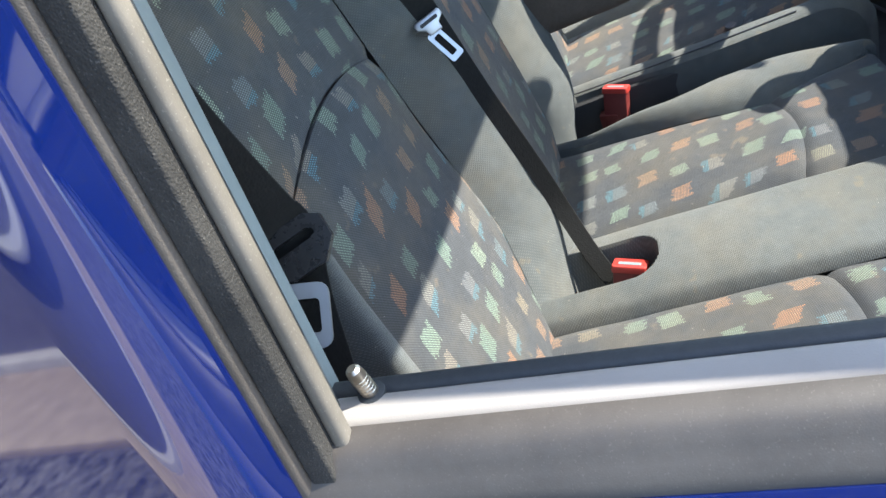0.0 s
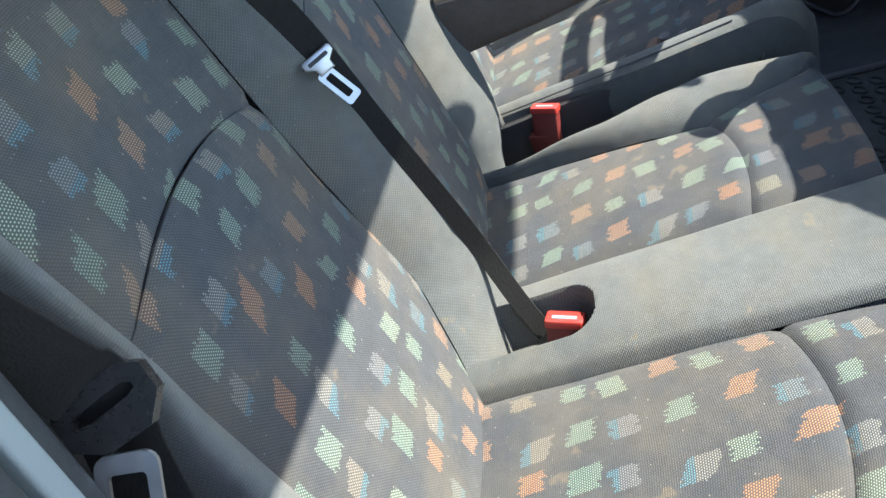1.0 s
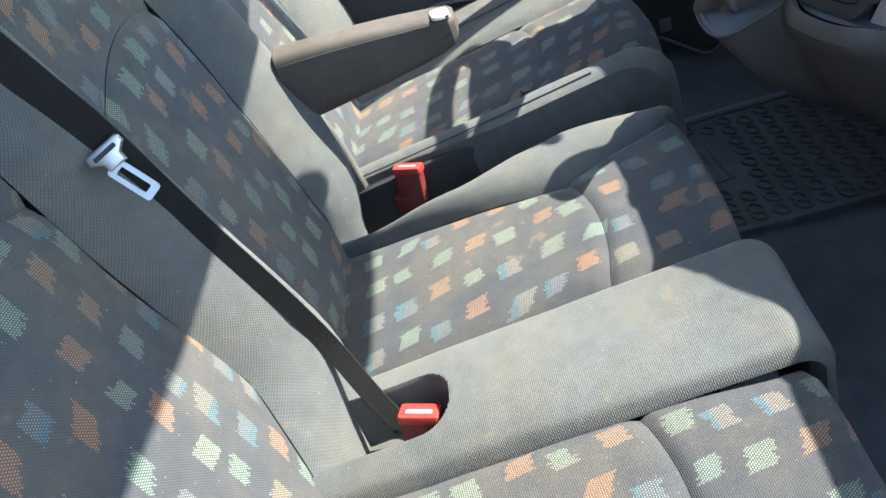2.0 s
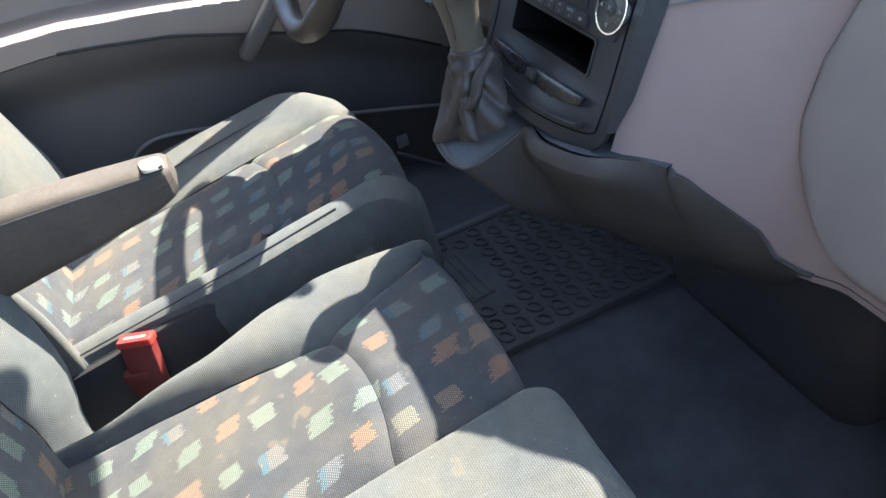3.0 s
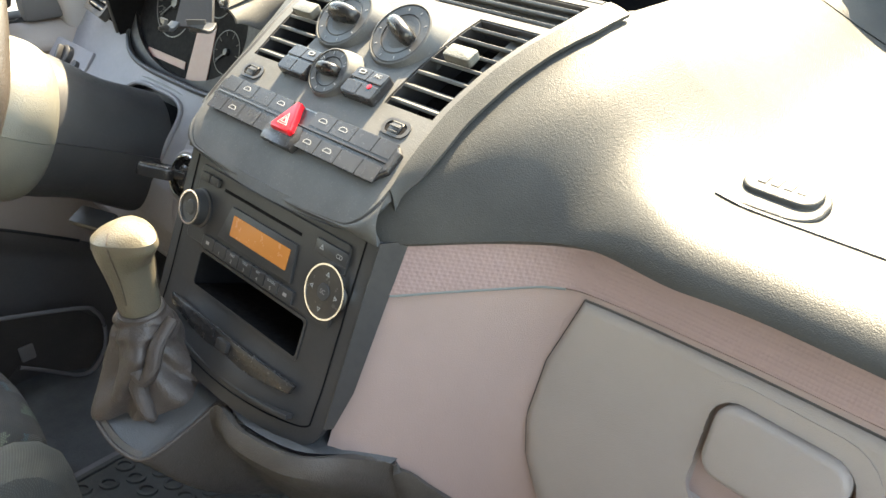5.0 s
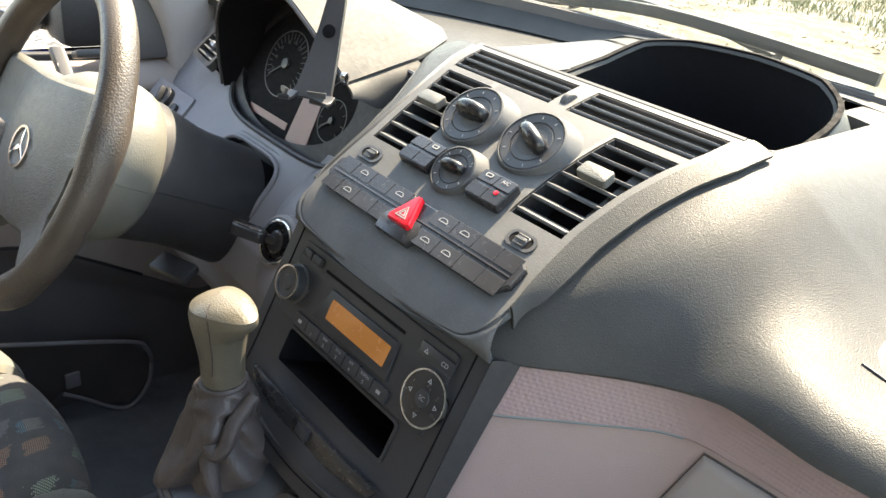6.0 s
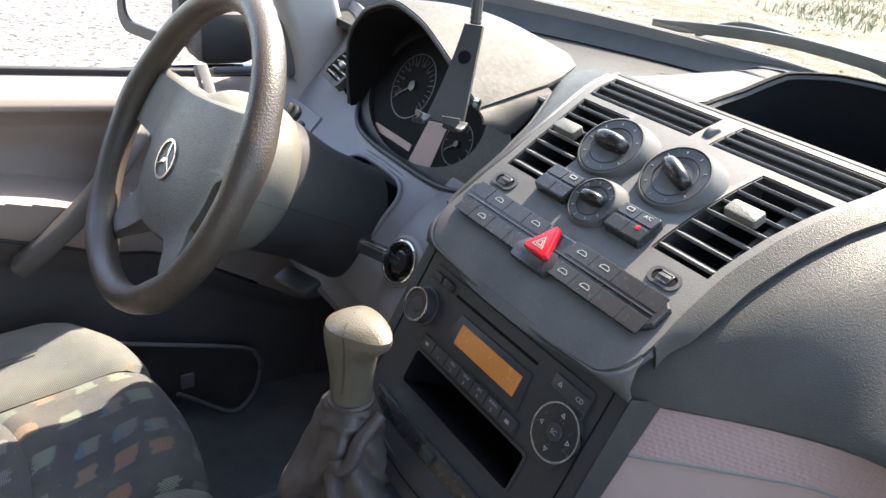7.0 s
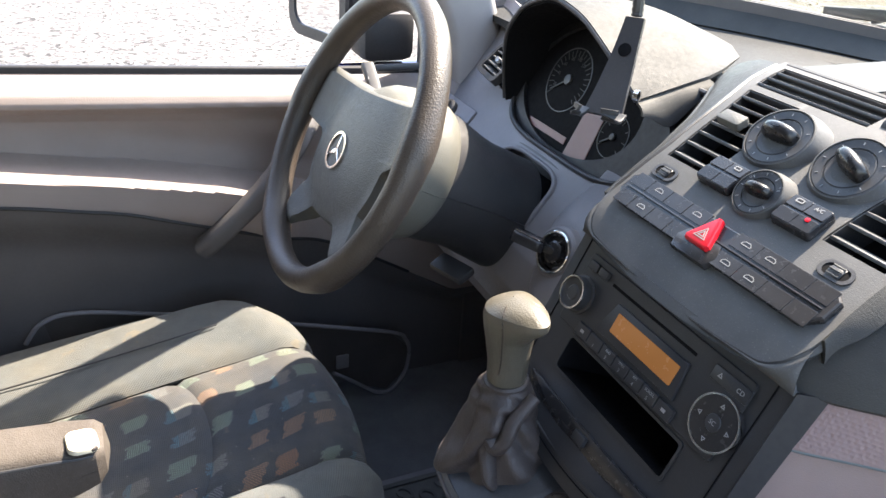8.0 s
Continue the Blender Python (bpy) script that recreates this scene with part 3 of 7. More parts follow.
def side_bolster(name, xin, xout, s0, s1, yb, zb, length, parent, mat, height=0.024, drop=0.16, plan=None, extra=None, r=0.04, nv=36, label=""):
    """A sewn roll along the side of a cushion, falling away over its outer flank."""
    f = lambda e, k: e(k) if callable(e) else e

    def at(u, v):
        s = s0 + (s1 - s0) * v
        a, b = f(xin, s), f(xout, s)
        if u < 0.6:
            k = u / 0.6
            x, h = a + (b - a) * (k * 0.86), height * math.sin(math.pi * min(1.0, k * 0.75 + 0.02)) ** 0.8 - 0.006 * math.exp(-((b - a) * k / 0.006) ** 2)
        else:
            k = (u - 0.6) / 0.4
            h0 = height * math.sin(math.pi * 0.77) ** 0.8
            x, h = a + (b - a) * (0.86 + 0.14 * math.sin(min(1, k * 2.2) * math.pi / 2)), h0 - 0.02 * (1 - math.cos(min(1, k * 2.2) * math.pi / 2)) - drop * max(0.0, k - 0.2)
        h += 0.003 * noise.noise(Vector((x * 10, s * 10, 7.7)))
        if extra:
            h += extra(x, s)
        p = cushion_point(x, s, h, yb, zb, length, r)
        if plan:
            p.y -= plan(x)
        return p

    return surf(name, at, lin(0, 1, 22), lin(0, 1, nv), mat, parent, label, uv=lambda u, v: (u * 0.25, s0 + (s1 - s0) * v), thick=0.015 if xout_is_right(xin, xout) else -0.015)


def xout_is_right(a, b):
    f = lambda e: e(0.2) if callable(e) else e
    return f(b) > f(a)


BT = math.atan(0.295)


def back_point(x, s, h, top=0.66):
    """A point on a backrest: s up along it from the seat joint, h proud of it."""
    y, z = -0.752 - s * math.sin(BT), 0.223 + s * math.cos(BT)
    if s > top:
        a = min((s - top) / 0.05, 2.4)
        y = -0.752 - top * math.sin(BT) - 0.05 * (1 - math.cos(a)) * math.cos(BT) - 0.05 * math.sin(a) * math.sin(BT)
        z = 0.223 + top * math.cos(BT) + 0.05 * math.sin(a) * math.cos(BT)
    return Vector((x, y + h * math.cos(BT), z + h * math.sin(BT)))


def back_panel(name, x0, x1, s0, s1, parent, mat, dome=0.006, groove=0.006, lift=0.0, nu=16, nv=26, label=""):
    f = lambda e, k: e(k) if callable(e) else e

    def at(u, v):
        xa = f(x0, 0.3) + u * (f(x1, 0.3) - f(x0, 0.3))
        s = f(s0, xa) * (1 - v) + f(s1, xa) * v
        x = f(x0, s) + u * (f(x1, s) - f(x0, s))
        w, ln = abs(f(x1, s) - f(x0, s)), abs(f(s1, xa) - f(s0, xa))
        du, dv = min(u, 1 - u) * w, min(v, 1 - v) * ln
        h = lift * sstep(-0.02, 0.08, s) + dome * math.sin(math.pi * u) - groove * (math.exp(-(du / 0.006) ** 2) + math.exp(-(dv / 0.006) ** 2)) + 0.003 * noise.noise(Vector((x * 9, s * 9, 1.3)))
        return back_point(x, s, h)

    return surf(name, at, lin(0, 1, nu), lin(0, 1, nv), mat, parent, label, uv=lambda u, v: (at(u, v).x, f(s0, 0.4) * (1 - v) + f(s1, 0.4) * v + 0.013), thick=-0.02)


def back_bolster(name, xin, xout, s0, s1, parent, mat, height=0.045, label="", lift=0.0):
    f = lambda e, k: e(k) if callable(e) else e

    def at(u, v):
        s = s0 + (s1 - s0) * v
        a, b = f(xin, s), f(xout, s)
        k = min(1.0, u / 0.7)
        taper = sstep(-0.06, 0.12, s) * 0.5 + 0.5
        h = lift * sstep(-0.02, 0.08, s) + height * taper * math.sin(math.pi * 0.72 * k) ** 0.9 - 0.005 * math.exp(-((b - a) * k / 0.006) ** 2)
        x = a + (b - a) * math.sin(k * math.pi / 2 * 0.97)
        if u > 0.7:
            h -= (u - 0.7) / 0.3 * 0.13
        return back_point(x, s, h + 0.002 * noise.noise(Vector((x * 9, s * 9, 4.4))))

    return surf(name, at, lin(0, 1, 22), lin(0, 1, 34), mat, parent, label, uv=lambda u, v: (u * 0.2, s0 + (s1 - s0) * v), thick=-0.015 if xout_is_right(xin, xout) else 0.015)


YB = -0.80
ZB = 0.305 - SL * (YB * -1 - 0.25)
bench = thing("bench_seat", "two-person bench in dark diamond-woven cloth with dusty grey bolsters", "seat", (0.33, -0.5, -0.05))
CL = (-0.272 - YB) / math.cos(TH)
BR = 0.022
END = CL + BR * 1.69 + 0.15
front_dip = lambda x, s: -0.012 * sstep(0.40, 0.55, s)
seam_mid = lambda x: (-0.425 - YB) / math.cos(TH) + 0.034 * max(0.0, 1 - ((x - 0.12) / 0.14) ** 2)
seam_out = lambda x: (-0.432 - YB) / math.cos(TH) + 0.036 * max(0.0, 1 - ((x - 0.50) / 0.14) ** 2)
left_in = lambda s: lerp((0.0, 0.1, 0.30, 0.38, 0.55, 0.6), (-0.045, -0.035, -0.010, 0.006, -0.062, -0.064), s)
left_out = lambda s: lerp((0.0, 0.15, 0.25, 0.33, 0.4, 0.5, 0.57, 0.7), (-0.052, -0.054, -0.064, -0.094, -0.106, -0.096, -0.078, -0.078), s)
cushion_panel("seat_panel", left_in, 0.215, 0.0, seam_mid, YB, ZB, CL, bench, M_CLOTH, dome=0.01, extra=front_dip, r=BR, nv=44)
cushion_panel("seat_front_panel", left_in, 0.215, seam_mid, END, YB, ZB, CL, bench, M_CLOTH, dome=0.008, extra=front_dip, r=BR, nv=44)
cushion_panel("seat_panel", 0.385, 0.645, 0.0, seam_out, YB, ZB, CL, bench, M_CLOTH, dome=0.01, extra=front_dip, r=BR, nv=44)
cushion_panel("seat_front_panel", 0.385, 0.645, seam_out, END, YB, ZB, CL, bench, M_CLOTH, dome=0.008, extra=front_dip, r=BR, nv=44)
side_bolster("seat_bolster", left_in, left_out, 0.0, END, YB, ZB, CL, bench, M_PLAINCLOTH, 0.028, r=BR, nv=60, extra=lambda x, s: -0.012 * math.exp(-((s - 0.1) / 0.07) ** 2) - 0.010 * sstep(0.2, 0.48, s) - 0.020 * sstep(0.40, 0.56, s))


def buckle_well(x, s):
    """A round-ended slot for the buckle at the back of the bolster, and the fall of its front end."""
    y = YB + s * math.cos(TH)
    d = math.hypot(x - 0.305, max(0.0, y + 0.632))
    return -0.065 * sstep(0.039, 0.024, d) - 0.024 * sstep(0.22, 0.5, s) * math.sin(math.pi * min(1.0, max(0.0, (x - 0.215) / 0.17)))


cushion_panel("centre_bolster", 0.215, 0.385, 0.0, END, YB, ZB, CL, bench, M_PLAINCLOTH, nu=120, nv=240, dome=0.03, extra=buckle_well, r=0.03)
side_bolster("seat_bolster", 0.645, 0.735, 0.0, END, YB, ZB, CL, bench, M_PLAINCLOTH, 0.03, r=BR, extra=front_dip)
xl = lambda s: lerp((0.0, 0.03, 0.13, 0.32, 0.53), (0.365, 0.345, 0.290, 0.288, 0.262), s)
xr = lambda s: lerp((0.0, 0.2, 0.6), (0.64, 0.632, 0.60), s)
arch = lambda x: 0.41 + 0.034 * math.sin(math.pi * min(1, max(0, (x - 0.29) / 0.34)))
back_panel("back_panel", xl, xr, -0.03, arch, bench, M_CLOTH, dome=0.012)
back_panel("back_upper_panel", xl, xr, arch, 0.76, bench, M_CLOTH, dome=0.004)
back_bolster("back_bolster", xl, 0.2, -0.06, 0.76, bench, M_PLAINCLOTH, 0.063)
back_bolster("back_bolster", xr, lambda s: lerp((0.0, 0.2, 0.36, 0.42, 0.6), (0.72, 0.708, 0.680, 0.660, 0.650), s), -0.06, 0.76, bench, M_PLAINCLOTH, 0.05)
ml = lambda s: lerp((0.0, 0.09, 0.18, 0.32, 0.6), (-0.048, -0.052, -0.078, -0.108, -0.120), s)
arch2 = lambda x: 0.40 + 0.034 * math.sin(math.pi * min(1, max(0, (x + 0.14) / 0.28)))
back_panel("back_panel", ml, 0.20, -0.03, arch2, bench, M_CLOTH, dome=0.006, lift=0.022)
back_panel("back_upper_panel", ml, 0.20, arch2, 0.76, bench, M_CLOTH, dome=0.004, lift=0.022)
ml_out = lambda s: lerp((0.0, 0.08, 0.15, 0.2, 0.32, 0.6), (-0.090, -0.122, -0.160, -0.176, -0.186, -0.196), s)
back_bolster("back_bolster", ml, ml_out, -0.06, 0.76, bench, M_PLAINCLOTH, 0.050, lift=0.022)
part("seat_base", box(0.74, 0.44, 0.21, pose(0.33, -0.535, 0.052), 0.02), M_CONSOLE, bench, "dark seat box under the bench")

DYB, DZB = -0.80, 0.293 - SL * 0.55
DL = (-0.268 - DYB) / math.cos(TH)
DEND = DL + 0.05 * 1.69 + 0.11
driver = thing("bucket_seat", "single front seat in diamond-woven dark cloth with plain grey bolsters", "seat", (-0.41, -0.5, -0.05))
dplan = lambda x: 0.10 * abs((x + 0.40) / 0.30) ** 3
dseam = lambda x: (-0.425 - DYB) / math.cos(TH) + 0.034 * max(0.0, 1 - ((x + 0.39) / 0.15) ** 2)
cushion_panel("seat_panel", -0.52, -0.262, 0.0, dseam, DYB, DZB, DL, driver, M_CLOTH, plan=dplan, r=0.05)
cushion_panel("seat_front_panel", -0.52, -0.262, dseam, DEND, DYB, DZB, DL, driver, M_CLOTH, plan=dplan, r=0.05)
side_bolster("seat_bolster", -0.52, lambda s: lerp((0, 0.3, 0.6), (-0.70, -0.695, -0.67), s), 0.0, DEND, DYB, DZB, DL, driver, M_PLAINCLOTH, 0.012, plan=dplan, r=0.05)
side_bolster("seat_bolster", -0.262, lambda s: lerp((0, 0.2, 0.35, 0.6), (-0.215, -0.205, -0.185, -0.19), s), 0.0, DEND, DYB, DZB, DL, driver, M_PLAINCLOTH, 0.022, drop=0.11, plan=dplan, r=0.05)
part("seat_side", box(0.02, 0.46, 0.16, pose(-0.203, -0.56, 0.17, 9, 0, 0), 0.008), M_BLACK, driver, "black plastic side shield")
dl = lambda s: lerp((0.0, 0.2, 0.6), (-0.54, -0.55, -0.56), s)
dr_ = lambda s: lerp((0.0, 0.2, 0.6), (-0.27, -0.27, -0.28), s)
darch = lambda x: 0.42 + 0.03 * math.sin(math.pi * min(1, max(0, (x + 0.55) / 0.28)))
back_panel("back_panel", dl, dr_, -0.03, darch, driver, M_CLOTH, dome=0.01)
back_panel("back_upper_panel", dl, dr_, darch, 0.76, driver, M_CLOTH)
back_bolster("back_bolster", dr_, -0.2, -0.06, 0.76, driver, M_PLAINCLOTH, 0.05)
back_bolster("back_bolster", dl, -0.70, -0.06, 0.76, driver, M_PLAINCLOTH, 0.05)
part("seat_base", box(0.44, 0.46, 0.24, pose(-0.42, -0.54, 0.06), 0.03), M_CONSOLE, driver, "dark plastic seat pedestal")

for sx, s_a, s_b, lift in ((-0.214, 0.04, DL - 0.04, 0.021), (-0.60, 0.04, DL - 0.05, 0.016)):
    sweep("seam", smooth_path([tuple(cushion_point(sx + 0.008 * math.sin(5 * s), s, lift, DYB, DZB, DL, 0.05) - Vector((0, dplan(sx), 0))) for s in lin(s_a, s_b, 12)], 3), circle(0.0013, 6), M_BLACK, driver, "stitched seam")
bs = (-0.431 - DYB) / math.cos(TH)
part("burn_mark", lathe([(0.010, 0.0), (0.009, 0.0012), (0.006, 0.0004), (0.001, 0.0002)], Matrix.Translation(cushion_point(-0.275, bs, 0.0098, DYB, DZB, DL, 0.05)) @ pose(0, 0, 0, math.degrees(TH), 0, 0) @ Matrix.Diagonal((1.3, 1.0, 1, 1)), 14), M_LEATHER, driver, "small burnt hole in the cloth")

# fold-down armrest on the driver's seat
ARM_Y = (-0.755, -0.70, -0.62, -0.56, -0.527, -0.510, -0.503, -0.499)


def arm_at(a, y):
    """The padded arm: deep at its hinge, slimmer towards its blunt tip."""
    c = lerp(ARM_Y, (0.453, 0.456, 0.460, 0.4625, 0.4645, 0.467, 0.469, 0.469), y)
    h = lerp(ARM_Y, (0.112, 0.102, 0.084, 0.066, 0.054, 0.044, 0.032, 0.004), y)
    w = lerp(ARM_Y, (0.054, 0.055, 0.057, 0.058, 0.058, 0.054, 0.042, 0.006), y)
    power = lambda k: math.copysign(abs(k) ** 0.5, k)
    return Vector((-0.172 + 0.5 * w * power(math.cos(a)), y, c - 0.007 + 0.5 * h * power(math.sin(a)) + 0.001 * noise.noise(Vector((a, y * 30, 2)))))


armrest = thing("armrest", "fold-down armrest in dusty brown cloth, its tip worn through to foam", "armrest", (-0.168, -0.76, 0.44))
surf("arm_pad", arm_at, lin(0, 2 * math.pi, 57), sorted(lin(-0.755, -0.53, 20) + [-0.52, -0.515, -0.510, -0.5065, -0.503, -0.501, -0.499]), M_ARM, armrest, thick=-0.003, uv=lambda a, y: (a * 0.05, y))
sweep("piping", [arm_at(0.55, y) for y in lin(-0.75, -0.512, 18)], circle(0.0014, 6), M_BLACK, armrest, "stitched edge seam")
part("worn_patch", prism(rrect(0.030, 0.026, 0.008), 0.005, pose(-0.159, -0.520, 0.4820, -7, 0, 8), 0.0025), M_CREAM, armrest, "bare pale foam where the cover has worn through")
part("torn_edge", box(0.004, 0.006, 0.004, pose(-0.147, -0.510, 0.4835, 0, 0, 30), 0.0015), M_LEATHER, armrest)


# ---- dashboard ----
def panel_z(y):
    return 0.688 + 0.72 * y - 1.25 * y * y - 9.0 * min(0.0, y + 0.024) ** 2


def panel_at(x, y, h=0.0):
    """A frame on the centre panel: x across, y up the slope, z out of it."""
    sl = 0.72 - 2.5 * y - 18.0 * min(0.0, y + 0.024)
    n = math.hypot(1, sl)
    t, nn = Vector((0, 1 / n, sl / n)), Vector((0, -sl / n, 1 / n))
    return axes(Vector((x, y, panel_z(y))) + nn * h, Vector((1, 0, 0)), t, nn)


RT, RN = Vector((0, 0.41, 0.912)), Vector((0, -0.912, 0.41))


def radio_at(x, s, h=0.0):
    """A frame on the radio fascia: s up along it from the top edge of the storage slot."""
    return axes(Vector((x, -0.072, 0.55)) + RT * s + RN * h, Vector((1, 0, 0)), RT, RN)


dash = thing("dashboard", "grey van dashboard with grained top pad and lilac-grey lower panels", "dashboard", (0, 0.2, 0.4))
XF = (0.12, 0.148, 0.2, 0.25, 0.31, 0.4, 0.86)
soft = lambda vals, x: sum(lerp(XF, vals, x + k * 0.009) for k in range(-3, 4)) / 7
edge_y = lambda x: soft((-0.035, -0.02, 0.018, 0.042, 0.05, 0.052, 0.03), x)
edge_z = lambda x: soft((0.628, 0.633, 0.643, 0.654, 0.665, 0.673, 0.675), x)


def pad_z(x, y):
    ax = abs(x)
    flat = 0.692 + 0.10 * max(0.0, y - 0.14)
    hump = panel_z(min(y, 0.205)) - 0.006
    return flat + (hump - flat) * sstep(0.36, 0.17, ax)


over = lambda x: 0.006 + 0.018 * sstep(0.25, 0.36, x)


def pad_surface(x, y):
    """Height of the pad: a soft swell by the centre panel, a rounded front edge before the passenger."""
    run = max(0.0, y - edge_y(x) + over(x))
    swell = 1 - math.exp(-run / lerp((0.12, 0.17, 0.3), (0.008, 0.012, 0.048), x))
    roll = math.sqrt(max(0.0, 1 - (1 - min(1.0, run / 0.036)) ** 2))
    k = swell + (roll - swell) * sstep(0.24, 0.33, x)
    ze = edge_z(x) - 0.005 * sstep(0.27, 0.36, x)
    return ze + (pad_z(x, y) - ze) * k


def pad_at(u, v):
    y = edge_y(0.12 + 0.74 * u) + (base_y(0.12 + 0.74 * u) - 0.045 - edge_y(0.12 + 0.74 * u)) * (v ** 1.7)
    xs = lerp((0.19, 0.215, 0.43, 0.445), (0.12, 0.178, 0.178, 0.12), y)
    x = xs + (0.86 - xs) * u
    ye = edge_y(x) - over(x)
    y = ye + (base_y(x) - 0.045 - ye) * (v ** 1.7)
    return Vector((x, y, pad_surface(x, y)))


bin_path = smooth_path([(-0.068, 0.222, 0.0), (-0.072, 0.31, 0.0), (-0.056, 0.37, 0.0), (-0.005, 0.408, 0.0), (0.06, 0.418, 0.0), (0.125, 0.404, 0.0), (0.166, 0.36, 0.0), (0.172, 0.222, 0.0)], 5)
BIN_EDGE = [(p.x, p.y) for p in bin_path] + [(0.165, 0.2), (-0.062, 0.2)]


def in_bin(p):
    """Inside the outline of the dash-top tray."""
    inside, k = False, len(BIN_EDGE) - 1
    for i, (xa, ya) in enumerate(BIN_EDGE):
        xb, yb = BIN_EDGE[k]
        if (ya > p.y) != (yb > p.y) and p.x < (xb - xa) * (p.y - ya) / (yb - ya) + xa:
            inside = not inside
        k = i
    return inside


surf("pad_lip", lambda x, w: Vector((x, edge_y(x) - over(x) + (over(x) + 0.002) * w, pad_surface(x, edge_y(x) - over(x)) - 0.004 * math.sin(w * math.pi * 0.5) - 0.002 * w)), lin(0.13, 0.86, 60), lin(0, 1, 5), M_PAD, dash, "shaded underside of the pad edge", thick=-0.003)
surf("pad", pad_at, lin(0, 1, 110), lin(0, 1, 110), M_PAD, dash, "dark grained soft dash pad", thick=0.012, hole=lambda u, v: in_bin(pad_at(u, v)))

# top of the dash on the driver's side and behind the centre panel


def top_z(x, y):
    flat = 0.716 + 0.10 * max(0.0, y - 0.16)
    hump = panel_z(min(y, 0.205)) - 0.004
    return flat + (hump - flat) * sstep(-0.262, -0.165, x)


def top_at(u, v):
    y = 0.17 + (base_y(u) - 0.045 - 0.17) * v
    x = -0.83 + (lerp((0.19, 0.215, 0.43, 0.445), (0.14, -0.074, -0.074, 0.14), y) + 0.83) * (u + 0.83) / 0.97
    return Vector((x, y, top_z(x, y) - 0.002))


surf("top_pad", top_at, lin(-0.83, 0.14, 110), lin(0, 1, 60), M_PAD, dash, "sun-bleached grained dash top",
     thick=0.012, hole=lambda u, v: in_bin(top_at(u, v)))


def dash_end(u):
    y = base_y(u) - 0.046
    return Vector((u, y, (top_z(u, y) if u < 0.14 else pad_z(u, y)) + 0.001))


surf("rear_riser", lambda u, v: dash_end(u).lerp(Vector((u, base_y(u) - 0.004, 0.779)), v), lin(-0.83, 0.83, 50), lin(0, 1, 5), M_PAD, dash, "sloping rear edge of the dash below the glass", thick=0.004)
sweep("glass_edge", [Vector((x, base_y(x) - 0.006, 0.783)) for x in lin(-0.82, 0.82, 40)], rrect(0.012, 0.006, 0.002), M_SEAL, dash, "black printed edge of the glass")
bin_top = lambda i: lerp((0, 0.14, 0.26, 0.38, 0.55, 0.72, 0.86, 1.0), (0.770, 0.786, 0.806, 0.813, 0.814, 0.81, 0.790, 0.752), i)
nb = len(bin_path)
# tray lining, floor and lip carry the tray's inner shade as near-black colour
surf("storage_hood", lambda u, v: Vector((bin_path[int(u)].x, bin_path[int(u)].y, 0.60 + v * (bin_top(u / (nb - 1)) - 0.60))), list(range(nb)), lin(0, 1, 8), M_DARK, dash, "lining of the open dash-top tray, coloured near-black for its shade", thick=0.006)
surf("storage_hood_rim", lambda u, v: Vector((bin_path[int(u)].x, bin_path[int(u)].y, bin_top(u / (nb - 1)))) + Vector((bin_path[int(u)].x - 0.045, bin_path[int(u)].y - 0.26, 0)).normalized() * (0.001 + 0.05 * v * min(1.0, 0.1 + 6 * u / nb, 0.1 + 6 * (nb - 1 - u) / nb)) - Vector((0, 0, 0.001 + (bin_top(u / (nb - 1)) - 0.70) * v ** 1.6)), list(range(nb)), lin(0, 1, 10), M_PAD, dash, "grained hood round the tray", thick=0.006)
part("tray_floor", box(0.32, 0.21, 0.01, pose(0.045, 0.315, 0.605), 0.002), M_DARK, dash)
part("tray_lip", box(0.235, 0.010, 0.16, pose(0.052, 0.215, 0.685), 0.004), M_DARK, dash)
gx = -0.235
gr = part("defroster_grille", box(0.07, 0.02, 0.006, pose(gx, 0.30, top_z(gx, 0.30) + 0.004, 4, 0, 0), 0.002), M_BLACK, dash)
for j in range(5):
    part("grille_bar", box(0.003, 0.018, 0.004, pose(gx - 0.028 + 0.014 * j, 0.30, top_z(gx, 0.30) + 0.008), 0.001), M_PANEL, gr)

# lower passenger side
tilt = lambda x: lerp((0.148, 0.25), (0.45, 0.25), x)


def face_at(x, z, h=0.0):
    """A point on the lower passenger panel; h proud of it."""
    y = edge_y(x) + tilt(x) * (z - edge_z(x)) + 0.01 * sstep(0.2, 0.27, x)
    sx = (edge_y(x + 0.005) - edge_y(x - 0.005)) / 0.01
    n = Vector((sx, -1.0, tilt(x))).normalized()
    return Vector((x, y, z)) + n * h


def face_frame(x, z, h=0.0):
    o = face_at(x, z, h)
    ex = (face_at(x + 0.01, z, h) - face_at(x - 0.01, z, h)).normalized()
    ez = (face_at(x, z + 0.01, h) - face_at(x, z - 0.01, h)).normalized()
    return axes(o, ex, ez, ex.cross(ez).normalized())


seam_z = lambda x: lerp((0.13, 0.148, 0.2, 0.25, 0.275, 0.37, 0.5, 0.86), (0.588, 0.591, 0.603, 0.614, 0.617, 0.619, 0.623, 0.626), x)
XS = sorted(lin(0.137, 0.86, 60))
surf("upper_strip", lambda u, v: face_at(u, seam_z(u) + 0.001 + (edge_z(u) - 0.002 - seam_z(u)) * v, 0.001 + 0.002 * (1 - v)), XS, lin(0, 1, 8), M_TEX, dash, "pinkish grey strip with fine dotted grain", thick=0.006)
low_z = lambda x: lerp((0.137, 0.175, 0.197, 0.27, 0.30, 0.34, 0.86), (0.460, 0.4525, 0.442, 0.376, 0.378, 0.390, 0.388), x)
surf("lower_panel", lambda u, v: face_at(u, low_z(u) + (seam_z(u) - 0.001 - low_z(u)) * v, -0.001), XS, lin(0, 1, 24), M_LILAC, dash, "smooth lilac-grey lower dash panel", thick=0.006)
